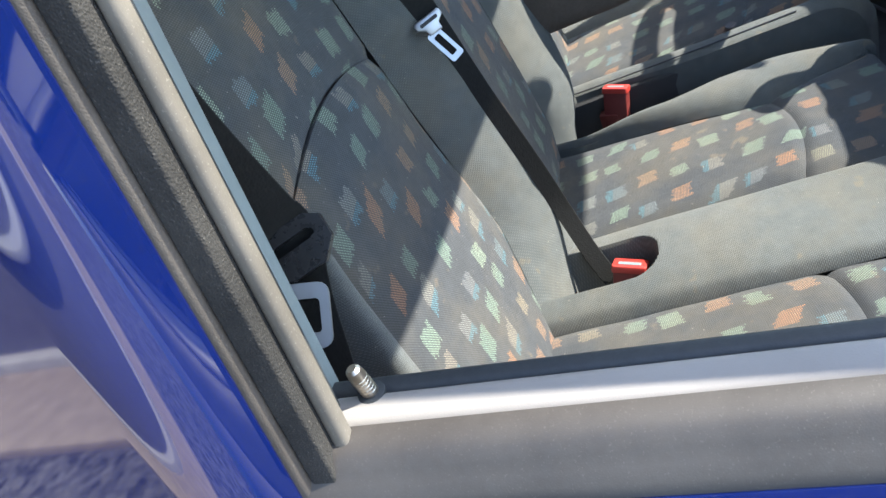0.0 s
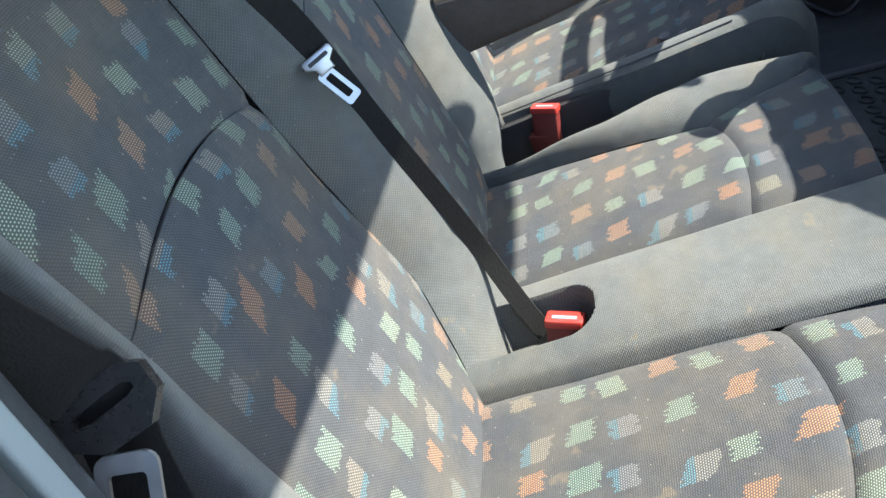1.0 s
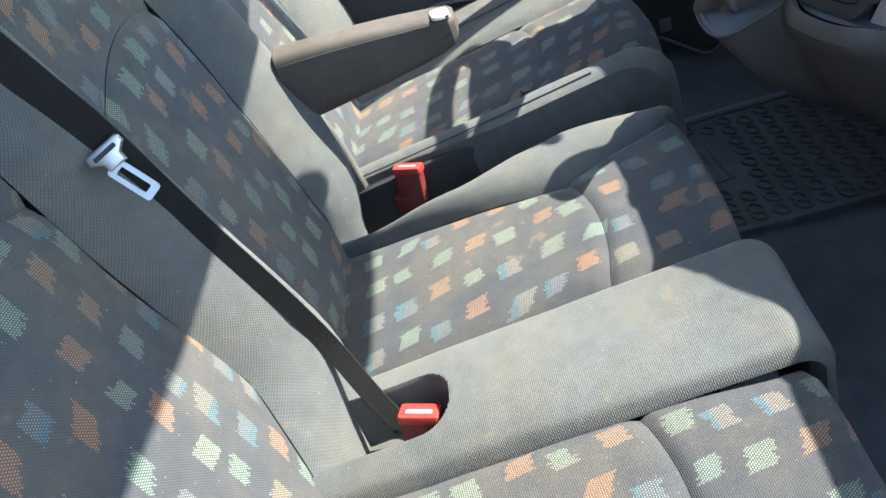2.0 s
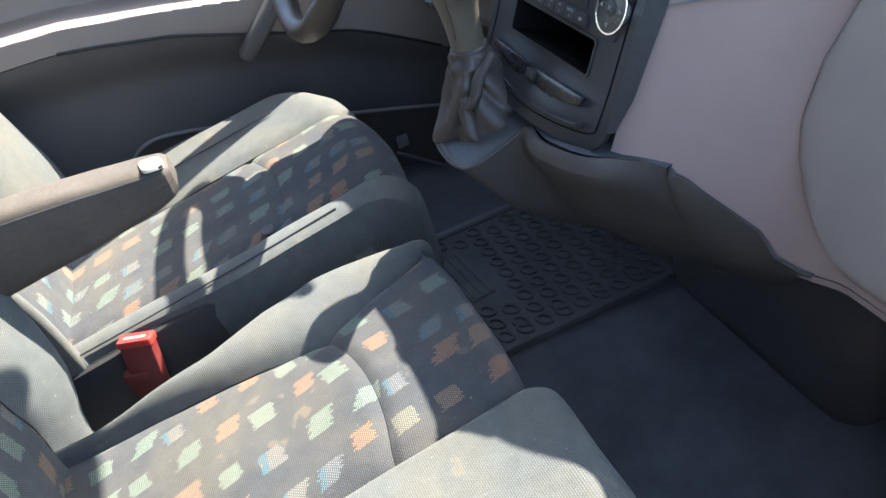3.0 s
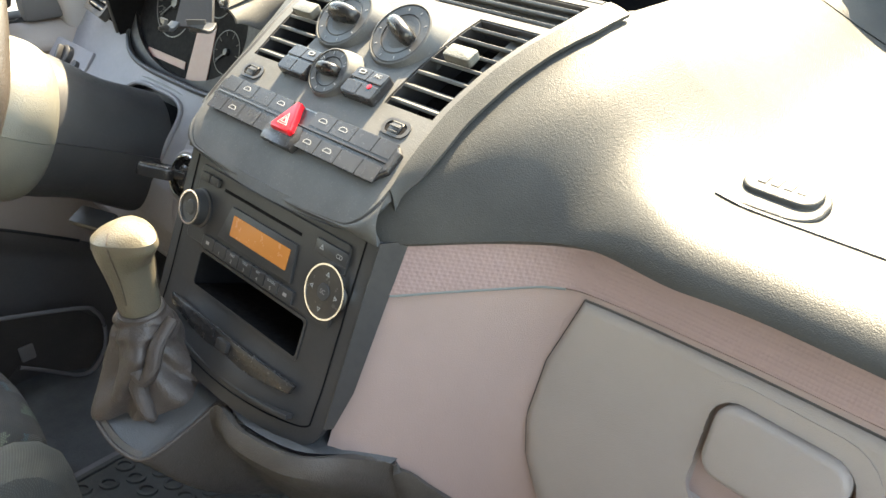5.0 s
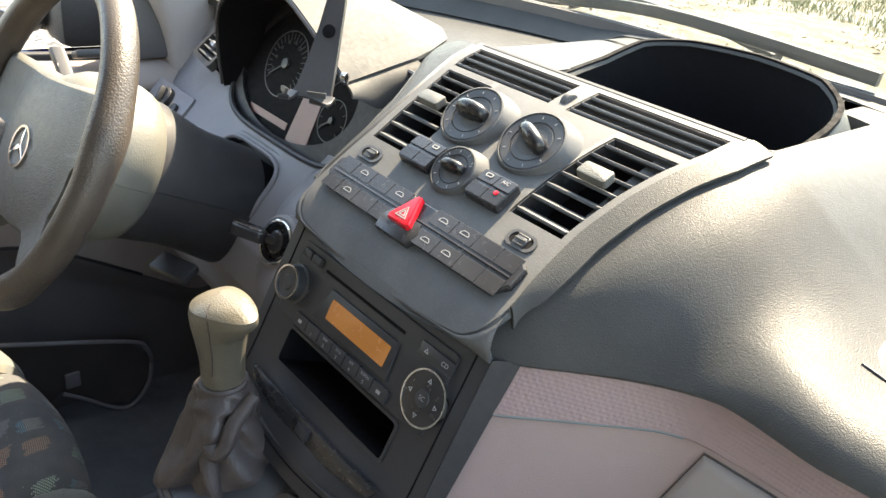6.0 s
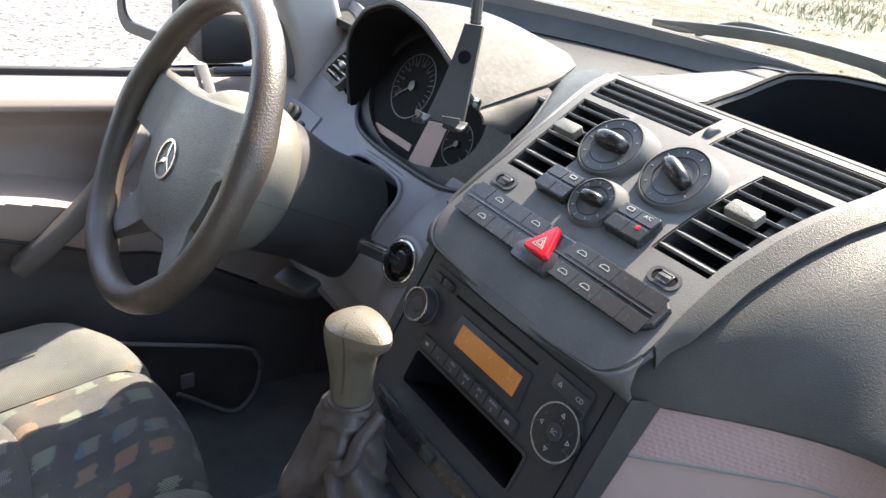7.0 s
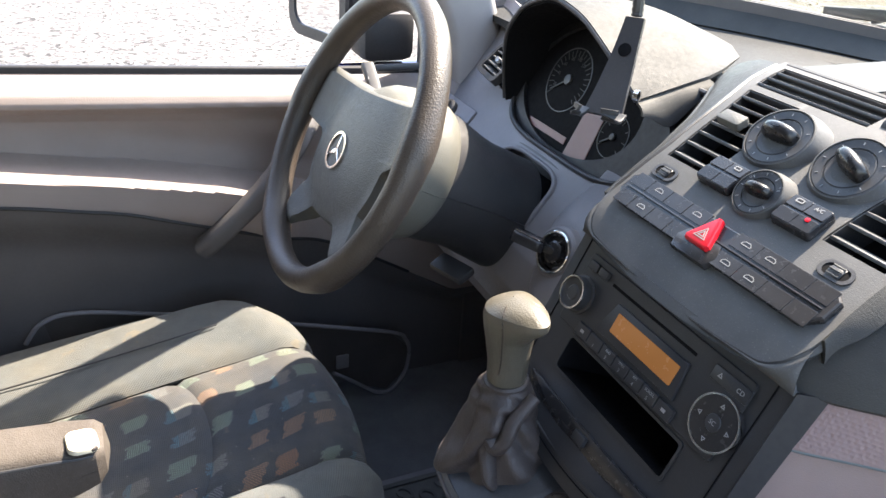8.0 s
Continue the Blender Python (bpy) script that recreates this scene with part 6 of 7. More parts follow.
def pad_reach(a):
    """How far the one-piece cover reaches from the hub: a broad pad with four arms running out to the rim."""
    ca, sa = math.cos(a), math.sin(a)
    q = 1.0 / ((abs(ca) / 0.112) ** 2.8 + (abs(sa) / (0.070 if sa > 0 else 0.108)) ** 2.8) ** (1 / 2.8)
    if sa > 0:
        q = max(q, min(0.170, 0.074 / max(sa, 0.01)))
    deg = math.degrees(a) % 360
    arm = max(math.exp(-((deg - c) / w) ** 4) for c, w in ((13, 14), (373, 14), (167, 14), (233, 11), (307, 11)))
    return q + (0.170 - q) * arm


def bag_at(u, v):
    a = 2 * math.pi * u
    rr = pad_reach(a) * v
    k = rr / 0.17
    z = -0.004 - 0.010 * (rr / 0.1) ** 2 if rr < 0.10 else -0.014 + 0.010 * sstep(0.11, 0.16, rr)
    z -= 0.022 * max(0.0, (v - 0.9) / 0.1) ** 2 * (1 - 0.6 * sstep(0.12, 0.16, rr))
    return WM @ Vector((rr * math.cos(a) - 0.018 * (1 - k), rr * math.sin(a) - 0.012 * (1 - k), z))


surf("airbag_cover", bag_at, lin(0, 1, 145), [0.0, 0.08, *lin(0.15, 0.88, 16), 0.91, 0.94, 0.97, 0.99, 1.0], M_AIRBAG, wheel, "grained grey airbag cover with four arms", thick=-0.003)
EM = WM @ pose(-0.020, -0.021, -0.0050, 0, 0, -4)
part("emblem_ring", ring_plate(circle(0.0245, 36), circle(0.0215, 36), 0.003, EM), M_CHROME, wheel, "chrome ring emblem")
part("emblem_disc", lathe([(0.0215, 0), (0.0215, 0.001), (0.002, 0.0015)], EM @ pose(0, 0, -0.001), 32), M_AIRBAG, wheel)
for a in (90, 210, 330):
    part("emblem_spoke", prism([(-0.0035, 0), (0.0035, 0), (0.0006, 0.022), (-0.0006, 0.022)], 0.0015, EM @ pose(0, 0, 0.001, 0, 0, a - 90), 0.0005), M_CHROME, wheel)
for sgn in (-1, 1):
    part("spoke_trim", box(0.034, 0.010, 0.006, WM @ pose(sgn * 0.105 - 0.004, -0.098, -0.022, 0, 0, sgn * 20), 0.002), M_BLACK, wheel)
part("raised_bar", box(0.022, 0.010, 0.001, WM @ pose(-0.050, -0.062, -0.0145, 0, 0, 0), 0.0004), M_AIRBAG, wheel, "embossed mark")
col = thing("steering_column", "black plastic steering column shroud", "steering column", (-0.425, 0.0, 0.55))
ca = [WC - wn * k for k in (0.028, 0.05, 0.10, 0.15, 0.21, 0.28)]
surf("boss", lambda a, v: WC - wn * (0.014 + 0.100 * v) + (Vector((1, 0, 0)) * math.cos(a) + wu * math.sin(a)) * lerp((0, 0.12, 0.3, 0.55, 0.8, 0.93, 1.0), (0.060, 0.076, 0.087, 0.093, 0.092, 0.088, 0.080), v) - wu * 0.006, lin(0, 2 * math.pi, 56), lin(0, 1, 18), M_BOSS, wheel, "round grey boss behind the wheel", thick=0.004)
surf("shroud", lambda a, v: WC - wn * (0.108 + 0.155 * v) + Vector((1, 0, 0)) * math.cos(a) * (0.082 - 0.014 * sstep(0, 0.6, v)) + wu * (math.sin(a) * (0.082 - 0.014 * sstep(0, 0.6, v) + 0.02 * (math.sin(a) < 0) * v) - 0.004), lin(0, 2 * math.pi, 40), lin(0, 1, 10), M_BLACK, col, "black column shroud", thick=0.004)
part("shroud_cap", lathe([(0.07, 0), (0.07, 0.004), (0.002, 0.004)], axes(WC - wn * 0.110, (1, 0, 0), wu, wn), 32), M_BLACK, col)
part("tilt_lever", box(0.06, 0.03, 0.012, pose(-0.385, -0.06, 0.46, 20, 0, 20), 0.004), M_BLACK, col, "column adjuster lever")
SM = axes(WC, (1, 0, 0), wu, wn)
stalk = thing("wiper_stalk", "black control stalk with small white symbols", "stalk", (-0.5, -0.1, 0.7))
sweep("stalk_arm", smooth_path([tuple(SM @ Vector(p)) for p in ((-0.06, 0.03, -0.055), (-0.11, 0.055, -0.055), (-0.155, 0.075, -0.05))], 5), rrect(0.018, 0.012, 0.004), M_BLACK, stalk)
st_m = SM @ pose(-0.135, 0.068, -0.046, 0, 0, 155)
for j in range(3):
    part("symbol", box(0.005, 0.003, 0.0006, st_m @ pose(-0.014 + 0.014 * j, 0, 0.0005), 0), M_WHITE, stalk, smooth=False)

# ---- phone holder ----
holder = thing("phone_holder", "black phone cradle on a flexible arm before the instruments", "phone holder", (-0.24, 0.06, 0.76))
HB, HT = Vector((-0.250, 0.052, 0.708)), Vector((-0.277, 0.090, 0.812))
hz_ = (HT - HB).normalized()
hx = Vector((0.86, 0.5, 0.12)).normalized()
hy = hz_.cross(hx).normalized()
hx = hy.cross(hz_).normalized()
HM = axes(HB, hx, hz_, hx.cross(hz_))
surf("cradle", lambda u, v: HM @ Vector((0.5 * u * lerp((0, 0.3, 0.7, 1), (0.046, 0.037, 0.027, 0.022), v), 0.112 * v, 0.004 + 0.012 * (1 - v) ** 2)), lin(-1, 1, 7), lin(0, 1, 14), M_BLACK, holder, "black plastic cradle", thick=0.005)
part("grip_pad", lathe([(0.0075, 0), (0.0075, 0.0015), (0.002, 0.002)], HM @ pose(0, 0.075, 0.005), 24), M_DARK, holder)
sweep("lower_clip", smooth_path([tuple(HM @ Vector(p)) for p in ((-0.022, 0.004, 0.014), (-0.024, -0.004, 0.022), (-0.022, -0.006, 0.034), (-0.020, 0.004, 0.038))], 4), rrect(0.012, 0.004, 0.001), M_BLACK, holder)
sweep("lower_clip", smooth_path([tuple(HM @ Vector(p)) for p in ((0.018, 0.004, 0.014), (0.018, -0.004, 0.022), (0.018, -0.006, 0.034), (0.018, 0.004, 0.038))], 4), rrect(0.020, 0.004, 0.001), M_BLACK, holder)
part("screw", lathe([(0.006, 0), (0.006, 0.006), (0.002, 0.007)], HM @ pose(0.022, 0.03, -0.004, 0, 90, 0), 16), M_CHROME, holder)
sweep("flexible_arm", smooth_path([tuple(HT), tuple(HT + Vector((-0.002, 0.004, 0.06))), (-0.262, 0.12, 0.95), (-0.27, 0.16, 1.0)], 16), circle(0.006, 10), M_BLACK, holder, "ribbed flexible arm", up=(1, 0, 0), scale=[1.0 + 0.12 * (i % 2) for i in range(49)])
part("suction_foot", lathe([(0.03, 0), (0.028, 0.008), (0.01, 0.014), (0.002, 0.014)], pose(-0.27, 0.187, 1.005, 62, 0, 0), 24), M_BLACK, holder)

# ---- driver's door ----
door_l = thing("driver_door", "grey-brown plastic driver's door trim with sunlit armrest ledge", "door", (-0.83, -0.3, 0.2))
led_z = lambda y: lerp((-0.80, -0.62, -0.45, -0.3, -0.15, 0.1), (0.515, 0.507, 0.481, 0.453, 0.41, 0.33), y)
sill_z = lambda y: lerp((-0.80, -0.589, -0.166, 0.10, 0.34), (0.652, 0.642, 0.620, 0.610, 0.605), y)


def door_x(y, z):
    """How far the trim stands from the door: a roll under the window, a hollow, and the armrest ledge."""
    d = sill_z(y) - z
    x = lerp((0.0, 0.006, 0.014, 0.026, 0.036, 0.043, 0.050, 0.060, 0.075, 0.2), (-0.806, -0.795, -0.783, -0.770, -0.764, -0.764, -0.774, -0.789, -0.799, -0.805), d)
    lz = led_z(y)
    k = sstep(-0.10, -0.25, y)
    x += 0.088 * k * sstep(lz + 0.020, lz + 0.006, z) * (0.55 + 0.45 * sstep(lz - 0.14, lz - 0.03, z))
    x -= 0.010 * math.exp(-((z - lz - 0.06) / 0.03) ** 2)
    return x


DY, DZ = lin(-0.80, 0.34, 70), sorted(lin(-0.04, 0.632, 80))
cut = lambda y: lerp((-0.80, -0.66, -0.615, -0.45, -0.245, -0.05, 0.15), (0.48, 0.479, 0.475, 0.441, 0.37, 0.27, 0.15), y)
surf("upper_trim", lambda y, v: Vector((door_x(y, cut(y) + (sill_z(y) - cut(y)) * v), y, cut(y) + (sill_z(y) - cut(y)) * v)), DY, lin(0, 1, 90), M_DOOR, door_l, "grey-brown upper door trim", thick=0.008)
surf("lower_trim", lambda y, v: Vector((door_x(y, -0.06 + (cut(y) - 0.003 + 0.06) * v) - 0.004 - 0.02 * sstep(0.99, 0.8, v), y, -0.06 + (cut(y) - 0.003 + 0.06) * v)), DY, lin(0, 1, 40), M_DOORDARK, door_l, "darker lower door trim", thick=0.008)
sweep("trim_groove", smooth_path([(door_x(y, cut(y)) + 0.001, y, cut(y)) for y in lin(-0.64, 0.05, 12)], 3), circle(0.003, 6), M_SEAL, door_l)
sweep("window_seal", [Vector((-0.811, y, sill_z(y) + 0.002)) for y in (-0.80, -0.589, -0.4, -0.166, 0.06)], rrect(0.014, 0.016, 0.004), M_SEAL, door_l, "black window seal")
part("door_shell", box(0.05, 1.14, 0.70, pose(-0.872, -0.23, 0.265), 0.02), M_BLUE, door_l, "blue outer door skin")
sweep("pull_handle", smooth_path([(-0.722, -0.345, 0.365), (-0.705, -0.315, 0.398), (-0.705, -0.25, 0.458), (-0.718, -0.195, 0.52), (-0.765, -0.15, 0.562)], 6), rrect(0.030, 0.036, 0.010), M_DOORDARK, door_l, "slanted grab handle", up=(1, 0, 0))
pocket = smooth_path([(-0.766, y, z) for y, z in ((-0.63, 0.21), (-0.6, 0.245), (-0.541, 0.253), (-0.40, 0.22), (-0.194, 0.159), (0.0, 0.10), (0.035, 0.075), (0.044, 0.038), (0.035, -0.01), (0.007, -0.045), (-0.02, -0.046), (-0.047, -0.027), (-0.08, 0.0), (-0.116, 0.027))], 6)
sweep("pocket_rim", pocket, circle(0.004, 8), M_FASCIA, door_l, "rim of the door pocket")
# flat sheet in a darker plastic draws the pocket's shade
part("pocket_hollow", prism([(-0.116, 0.027), (-0.047, -0.027), (0.0, -0.045), (0.035, -0.01), (0.044, 0.05), (0.0, 0.10), (-0.194, 0.159), (-0.4, 0.22), (-0.54, 0.253), (-0.6, 0.245), (-0.55, -0.04), (-0.2, -0.04)][::-1], 0.003, axes((-0.776, 0, 0), (0, 1, 0), (0, 0, 1), (1, 0, 0))), M_CONSOLE, door_l, "dark sheet standing in for the shade in the door pocket")
part("clip", box(0.006, 0.026, 0.032, pose(-0.768, -0.097, 0.049), 0.003), M_FASCIA, door_l, "small plastic clip")
sweep("pillar_b_left", [Vector((-0.80, -0.86, -0.05)), Vector((-0.80, -0.86, 0.62)), Vector((-0.75, -0.86, 1.2))], rrect(0.14, 0.10, 0.02), M_DOORDARK, None)
tagged(bpy.data.objects["pillar_b_left"], "dark trim of the door pillar", "pillar", "", "structure")
corner = thing("mirror_corner", "dark triangular trim at the foot of the windscreen pillar", "trim", (-0.8, 0.1, 0.65))
part("corner_panel", box(0.03, 0.11, 0.10, pose(-0.805, 0.105, 0.66, 0, 0, 0), 0.01), M_DOORDARK, corner)
part("mirror_switch", box(0.03, 0.08, 0.012, pose(-0.782, 0.0, 0.628, 0, -20, 0), 0.004), M_BLACK, corner, "mirror adjuster switch")

mirror = thing("door_mirror", "black driver's door mirror seen through the window", "mirror", (-0.98, 0.02, 0.68))
MM = axes((-0.985, -0.075, 0.745), (0.955, 0.297, 0), (0, 0, 1), (0.297, -0.955, 0))
part("housing", prism(rrect(0.19, 0.23, 0.035, 6), 0.09, MM @ pose(0, 0, -0.09), 0.02, 3), M_SEAL, mirror, "black mirror housing")
part("housing_rim", ring_plate(rrect(0.19, 0.23, 0.035, 6), rrect(0.152, 0.19, 0.028, 6), 0.008, MM), M_BLACK, mirror)
part("mirror_glass", prism(rrect(0.166, 0.206, 0.028, 6), 0.002, MM @ pose(0, 0, 0.003)), M_MIRROR, mirror, "silvered mirror glass")
part("mirror_foot", box(0.10, 0.10, 0.09, pose(-0.885, 0.01, 0.665), 0.02), M_SEAL, mirror)

# ---- passenger door ----
door_r = thing("passenger_door", "blue passenger door with its window wound down, dusty rubber sill", "door", (0.85, -0.3, 0.2))
# one sill in two colours: dark for its shaded slope, pale for the sunlit strip
sweep("sill_edge", [Vector((0.789, y, 0.600)) for y in (-0.785, -0.3, 0.25)], rrect(0.016, 0.034, 0.006, 4), M_PILLARDARK, door_r, "inner slope of the sill, its shade put into a dark colour")
sweep("inner_sill", [Vector((0.8105, y, 0.602)) for y in (-0.785, -0.775, -0.3, 0.25)], rrect(0.028, 0.036, 0.008, 5), M_SILL, door_r, "plastic window sill, pale as its sunlit strip", scale=(0.9, 1, 1, 1))
sweep("window_slot", [Vector((0.8275, y, 0.604)) for y in (-0.782, 0.25)], rrect(0.006, 0.022, 0.002), M_SEAL, door_r)
outer_sec = [(-0.026, 0.000), (-0.0255, 0.012), (-0.023, 0.0155), (-0.018, 0.016), (-0.010, 0.0140), (-0.004, 0.0105), (0.000, 0.004), (0.005, -0.002), (0.010, -0.008), (0.013, -0.014), (0.0135, -0.022), (-0.024, -0.024)]
sweep("outer_seal", [Vector((0.856, y, 0.616)) for y in (-0.802, -0.79, -0.3, 0.25)], outer_sec, M_SEALTAN, door_r, "weathered rubber window strip")
part("door_skin", box(0.06, 1.07, 0.62, pose(0.868, -0.27, 0.290), 0.016, 4), M_BLUE, door_r, "glossy blue outer skin")
part("inner_trim", box(0.03, 1.04, 0.60, pose(0.80, -0.27, 0.29), 0.01), M_DOOR, door_r)
tum = lambda z: 0.838 - 0.12 * (z - 0.70)
ups = lambda dx, y, zz=(0.60, 0.75, 0.95, 1.17): [Vector((tum(z) + dx, y, z)) for z in zz]
sweep("frame_outer_trim", ups(0.0, -0.7855), rrect(0.030, 0.0165, 0.005), M_RUBBER, door_r, "weathered grey window frame strip", up=(0, 1, 0))
sweep("frame_channel", ups(0.002, -0.769), rrect(0.018, 0.016, 0.002), M_FLOCK, door_r, "flocked black glass channel", up=(0, 1, 0))
sweep("frame_lip", ups(-0.007, -0.7563), rrect(0.012, 0.0105, 0.004), M_LIP, door_r, "dusty inner channel lip", up=(0, 1, 0))
sweep("frame_inner", ups(-0.032, -0.786), rrect(0.026, 0.030, 0.006), M_PILLARDARK, door_r, up=(0, 1, 0))
pin = part("lock_pin", lathe([(0.0055, 0), (0.0055, 0.022), (0.0048, 0.026), (0.003, 0.028), (0.0005, 0.028)], pose(0.799, -0.752, 0.618, 4, 6, 0), 16), M_PIN, door_r, "ribbed metal lock pin")
part("pin_collar", lathe([(0.009, 0), (0.009, 0.002), (0.007, 0.003), (0.002, 0.003)], pose(0.799, -0.752, 0.6185, 0, 4, 0), 20), M_PILLARDARK, door_r)
for j in range(5):
    part("pin_rib", lathe([(0.0054, 0), (0.0058, 0.0008), (0.0054, 0.0016)], pose(0.799, -0.752, 0.618, 4, 6, 0) @ pose(0, 0, 0.006 + 0.003 * j), 14), M_PIN, pin)

# B pillar, right: trim inside, blue body outside
pb = sweep("pillar_b_right", [Vector((tum(z) - 0.076, -0.86, z)) for z in (-0.05, 0.3, 0.62, 0.9, 1.2)], rrect(0.055, 0.11, 0.015), M_PILLARDARK, None, up=(0, 1, 0))
tagged(pb, "dark inner trim of the door pillar", "pillar", "", "structure")
# lit edge of the dark pillar trim, its brightness given by a paler colour
pe = sweep("pillar_edge", [Vector((tum(z) - 0.064, -0.792, z)) for z in (0.612, 0.7, 0.9, 1.2)], rrect(0.014, 0.018, 0.003), M_PILLAR, None, up=(0, 1, 0))
tagged(pe, "edge of the pillar trim, pale grey for the light on it", "trim", "", "structure")
rear = thing("sliding_door", "glossy dark blue sliding side door mirroring the yard", "door", (0.87, -1.4, 0.2))
surf("door_panel", lambda u, v: Vector((0.886 - 0.10 * max(0.0, v - 0.60) - 0.042 * max(0.0, (u + 0.816) / 0.016) ** 2.0, u, v)), sorted(lin(-2.6, -0.86, 24) + lin(-0.85, -0.800, 30)), lin(-0.3, 1.2, 40), M_BLUE, rear, "glossy dark blue body side", thick=-0.02)
part("door_panel", box(0.02, 1.62, 1.5, pose(0.868, -3.41, 0.45), 0.006), M_BLUE, rear)
part("door_gap", box(0.03, 0.010, 1.5, pose(0.815, -0.797, 0.45), 0), M_SEAL, rear)

# ---- belts and buckles ----
def ribbon(name, pts, width, up, parent, label=""):
    return sweep(name, smooth_path(pts, 8), rrect(width, 0.0016, 0.0006, 1), M_BELT, parent, label, up=up)


belt1 = thing("seat_belt", "black seat belt hanging by the door pillar with its steel tongue", "seat belt", (0.74, -0.8, 0.6), "seat belts")
ribbon("webbing", [(0.748, -0.850, 1.05), (0.738, -0.838, 0.90), (0.722, -0.828, 0.78), (0.706, -0.820, 0.70), (0.700, -0.818, 0.672), (0.712, -0.83, 0.60), (0.735, -0.84, 0.45), (0.745, -0.84, 0.2)], 0.046, (0.752, 0.281, 0.596), belt1)
TM = axes((0.702, -0.812, 0.668), (-0.455, 0.876, 0.162), (-0.476, -0.393, 0.787), (0.752, 0.281, 0.596))
grip = part("tongue_grip", ring_plate([(-0.034, 0.012), (-0.030, 0.018), (0.020, 0.020), (0.032, 0.012), (0.032, -0.008), (0.016, -0.024), (-0.016, -0.024), (-0.034, -0.010)],
                                      [(-0.025, 0.005), (-0.024, 0.007), (0.016, 0.008), (0.021, 0.005), (0.021, 0.001), (0.014, -0.001), (-0.016, -0.002), (-0.025, 0.000)], 0.011, TM @ pose(0, 0, -0.003) @ Matrix.Diagonal((0.84, 0.84, 1, 1))), M_GRIP, belt1, "black moulded tongue grip with webbing slot")
part("tongue", ring_plate(rrect(0.034, 0.046, 0.008), rrect(0.020, 0.024, 0.003), 0.0035, TM @ pose(-0.020, -0.044, 0.0, 0, 0, -28)), M_STEEL, belt1, "steel tongue")
belt2 = thing("seat_belt", "black seat belt lying across the seat backs with grey tongue", "seat belt", (0.25, -0.8, 0.5), "seat belts")
strap = smooth_path([back_point(x, q, h) for q, x, h in ((0.69, 0.236, 0.050), (0.61, 0.232, 0.054), (0.52, 0.232, 0.056), (0.43, 0.231, 0.060), (0.35, 0.231, 0.063), (0.28, 0.233, 0.062), (0.21, 0.234, 0.062), (0.15, 0.236, 0.062), (0.085, 0.243, 0.062))] + [Vector((0.272, -0.690, 0.262)), Vector((0.294, -0.668, 0.225))], 8)
sweep("webbing", strap, rrect(0.024, 0.0016, 0.0006, 1), M_BELT, belt2, up=(0.95, 0.27, 0.1), scale=[1.0 + 0.45 * sstep(0.55, 0.66, p.z) for p in strap])
tx = Vector((-0.41, 0.87, 0.26)).normalized()
tz = Vector((0.889, 0.278, 0.365))
tz = (tz - tx * tz.dot(tx)).normalized()
T2 = axes((0.246, -0.802, 0.620), tx, tz.cross(tx), tz) @ Matrix.Scale(0.86, 4)
part("tongue_grip", prism([(-0.021, 0.011), (-0.018, 0.014), (0.018, 0.014), (0.021, 0.011), (0.021, 0.004), (0.011, -0.003), (0.010, -0.012), (-0.010, -0.012), (-0.011, -0.003), (-0.021, 0.004)], 0.013, T2 @ pose(0, 0, -0.004), 0.003, 2), M_STEEL, belt2, "grey tongue grip")
part("grip_slot", prism(rrect(0.028, 0.005, 0.002), 0.001, T2 @ pose(0, 0.006, 0.0086)), M_SEAL, belt2)
part("tongue", ring_plate(rrect(0.021, 0.050, 0.004), rrect(0.010, 0.034, 0.002), 0.003, T2 @ pose(0.0, -0.032, 0.002, 0, 0, 12)), M_STEEL, belt2, "steel tongue")


def buckle(at, tilt, label):
    b = thing("belt_buckle", label, "buckle", at, "belt buckles")
    m = Matrix.Translation(at) @ tilt
    part("body", box(0.044, 0.022, 0.085, m @ pose(0, 0, -0.038), 0.004, 2), M_DARKRED, b, "dull red buckle body")
    part("release", prism(rrect(0.047, 0.025, 0.004), 0.010, m @ pose(0, 0, 0.002), 0.003, 2), M_RED, b, "red release button")
    part("slit", prism(rrect(0.030, 0.007, 0.002), 0.0008, m @ pose(0, -0.003, 0.0118)), M_PILLAR, b, "pale tongue slot", smooth=False)
    return b


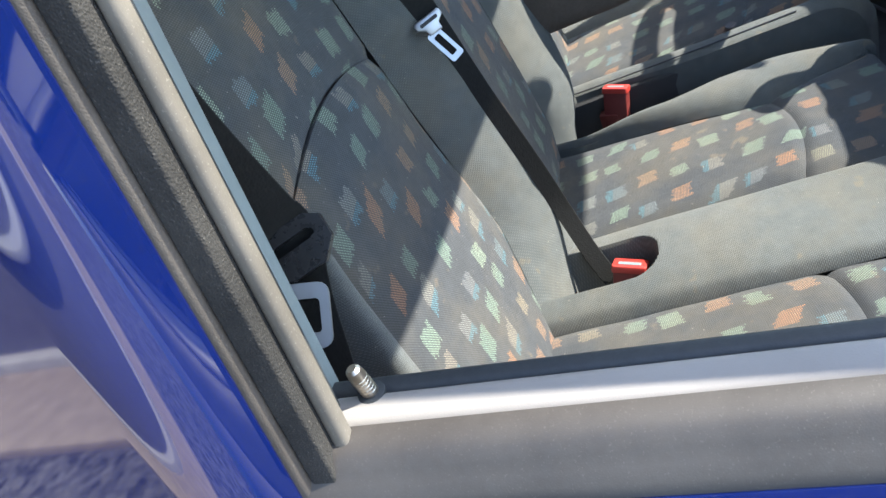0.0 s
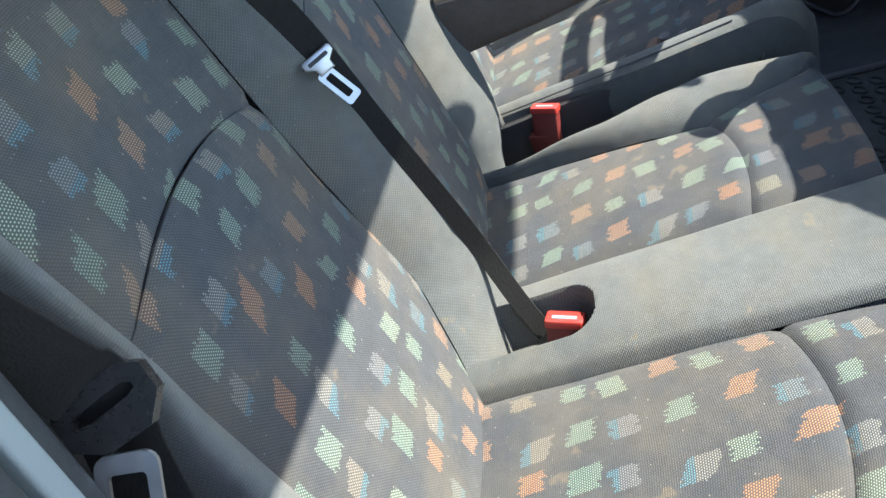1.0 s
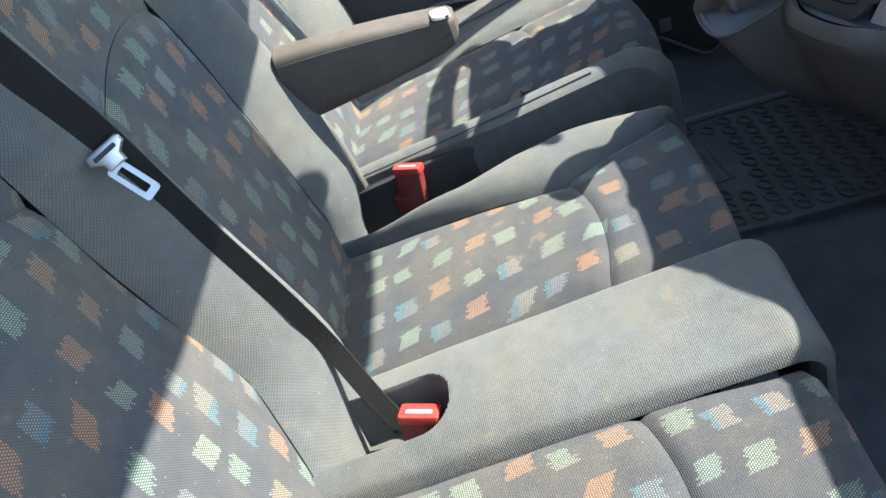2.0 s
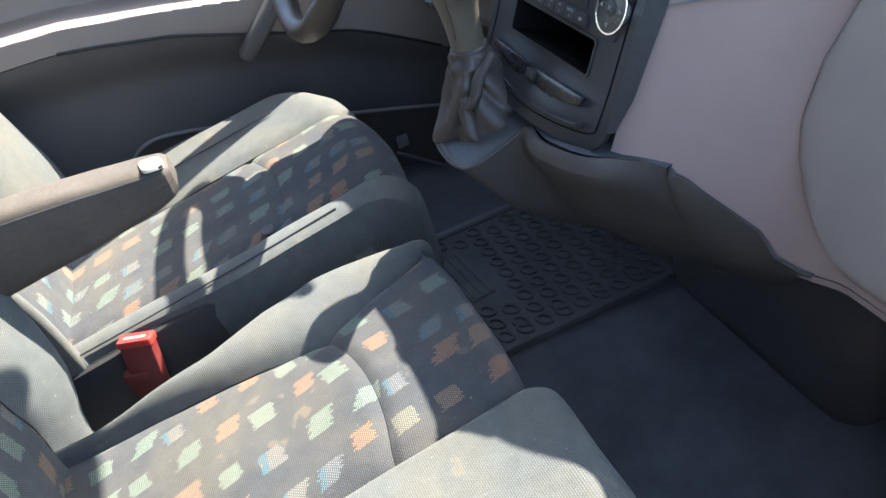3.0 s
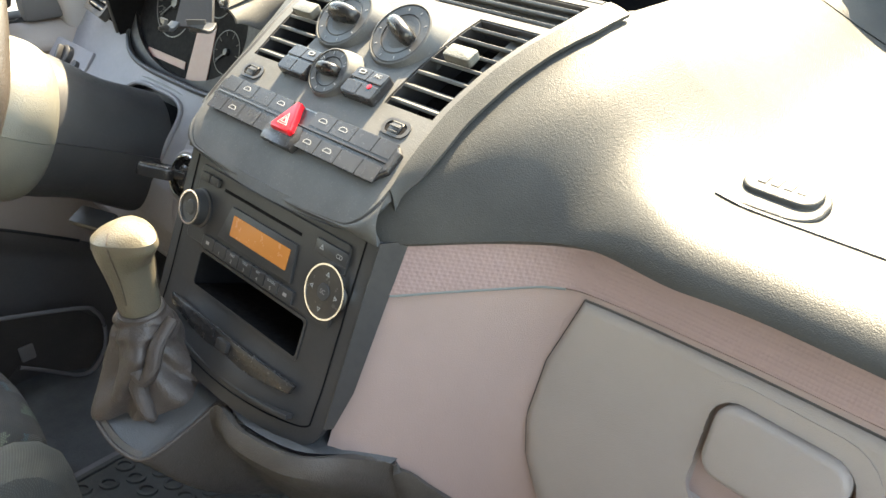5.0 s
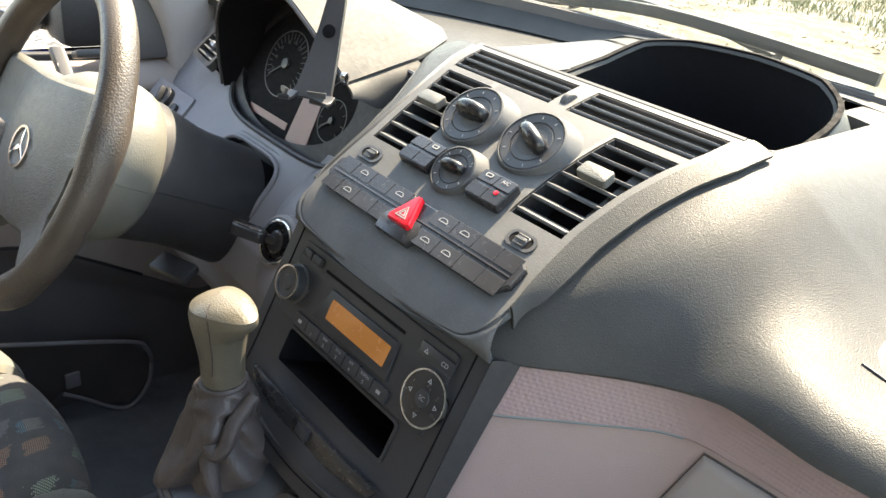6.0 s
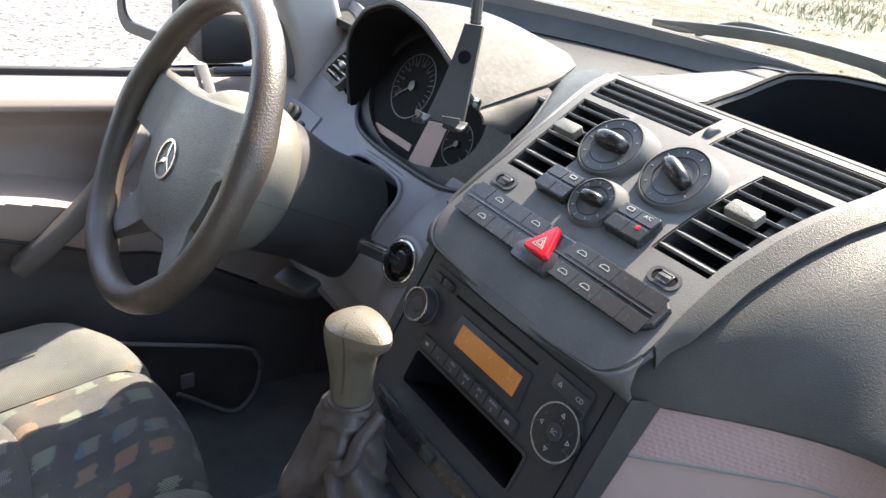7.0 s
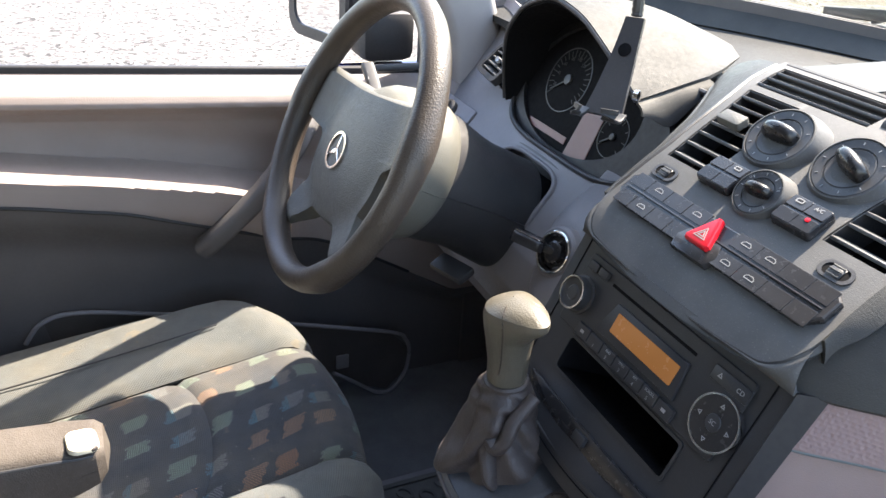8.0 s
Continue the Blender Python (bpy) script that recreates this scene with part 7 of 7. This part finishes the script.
buckle((0.306, -0.640, 0.247), pose(0, 0, 0, 0, 0, 78) @ pose(0, 0, 0, -14, 6, 0), "red seat belt buckle sunk in the centre bolster")
b2 = buckle((-0.182, -0.645, 0.243), pose(0, 0, 0, 0, 0, 72) @ pose(0, 0, 0, -12, 4, 0), "red belt buckle between the seats on a red stalk")
part("stalk", box(0.036, 0.018, 0.12, pose(-0.182, -0.662, 0.15, 8, 0, 72), 0.004), M_DARKRED, b2, "red plastic stalk")

# ---- floor things ----
mat_ = thing("floor_mat", "black rubber floor mat with oval studs, dusty", "floor mat", (-0.33, -0.05, -0.045))
part("sheet", box(0.36, 0.66, 0.008, pose(-0.33, -0.07, -0.044), 0.003), M_MAT, mat_)
part("border", ring_plate(rrect(0.36, 0.66, 0.02), rrect(0.335, 0.635, 0.015), 0.006, pose(-0.33, -0.07, -0.041)), M_MAT, mat_, "raised border")
part("edge_strip", box(0.012, 0.64, 0.008, pose(-0.511, -0.07, -0.038), 0.002), M_FASCIA, mat_, "pale dusty edge strip")
pad_ = part("heel_pad", box(0.150, 0.050, 0.007, pose(-0.368, -0.142, -0.0385, 0, 0, 6), 0.003), M_MAT, mat_, "raised ribbed heel pad")
for k in range(3):
    part("heel_rib", box(0.140, 0.006, 0.003, pose(-0.368, -0.142, -0.0345, 0, 0, 6) @ pose(0, -0.016 + 0.016 * k, 0), 0.001), M_MAT, pad_)
bm = ring_plate(circle(0.0172, 16, 0.72), circle(0.0118, 16, 0.62), 0.005, Matrix.Identity(4))
stud = bpy.data.meshes.new("stud")
bm.to_mesh(stud)
bm.free()
finish(stud, M_MAT, True)
for i in range(9):
    for j in range(17):
        if abs(-0.478 + 0.037 * i + 0.368) < 0.085 and abs(-0.365 + 0.0365 * j + 0.142) < 0.035:
            continue
        o = new("stud", stud)
        o.parent = mat_
        o.matrix_basis = Matrix.Translation(Vector((-0.478 + 0.037 * i + 0.0185 * (j % 2) * (i < 8), -0.365 + 0.0365 * j, -0.040)) - Vector(mat_.location)) @ pose(0, 0, 0, 0, 0, 35)
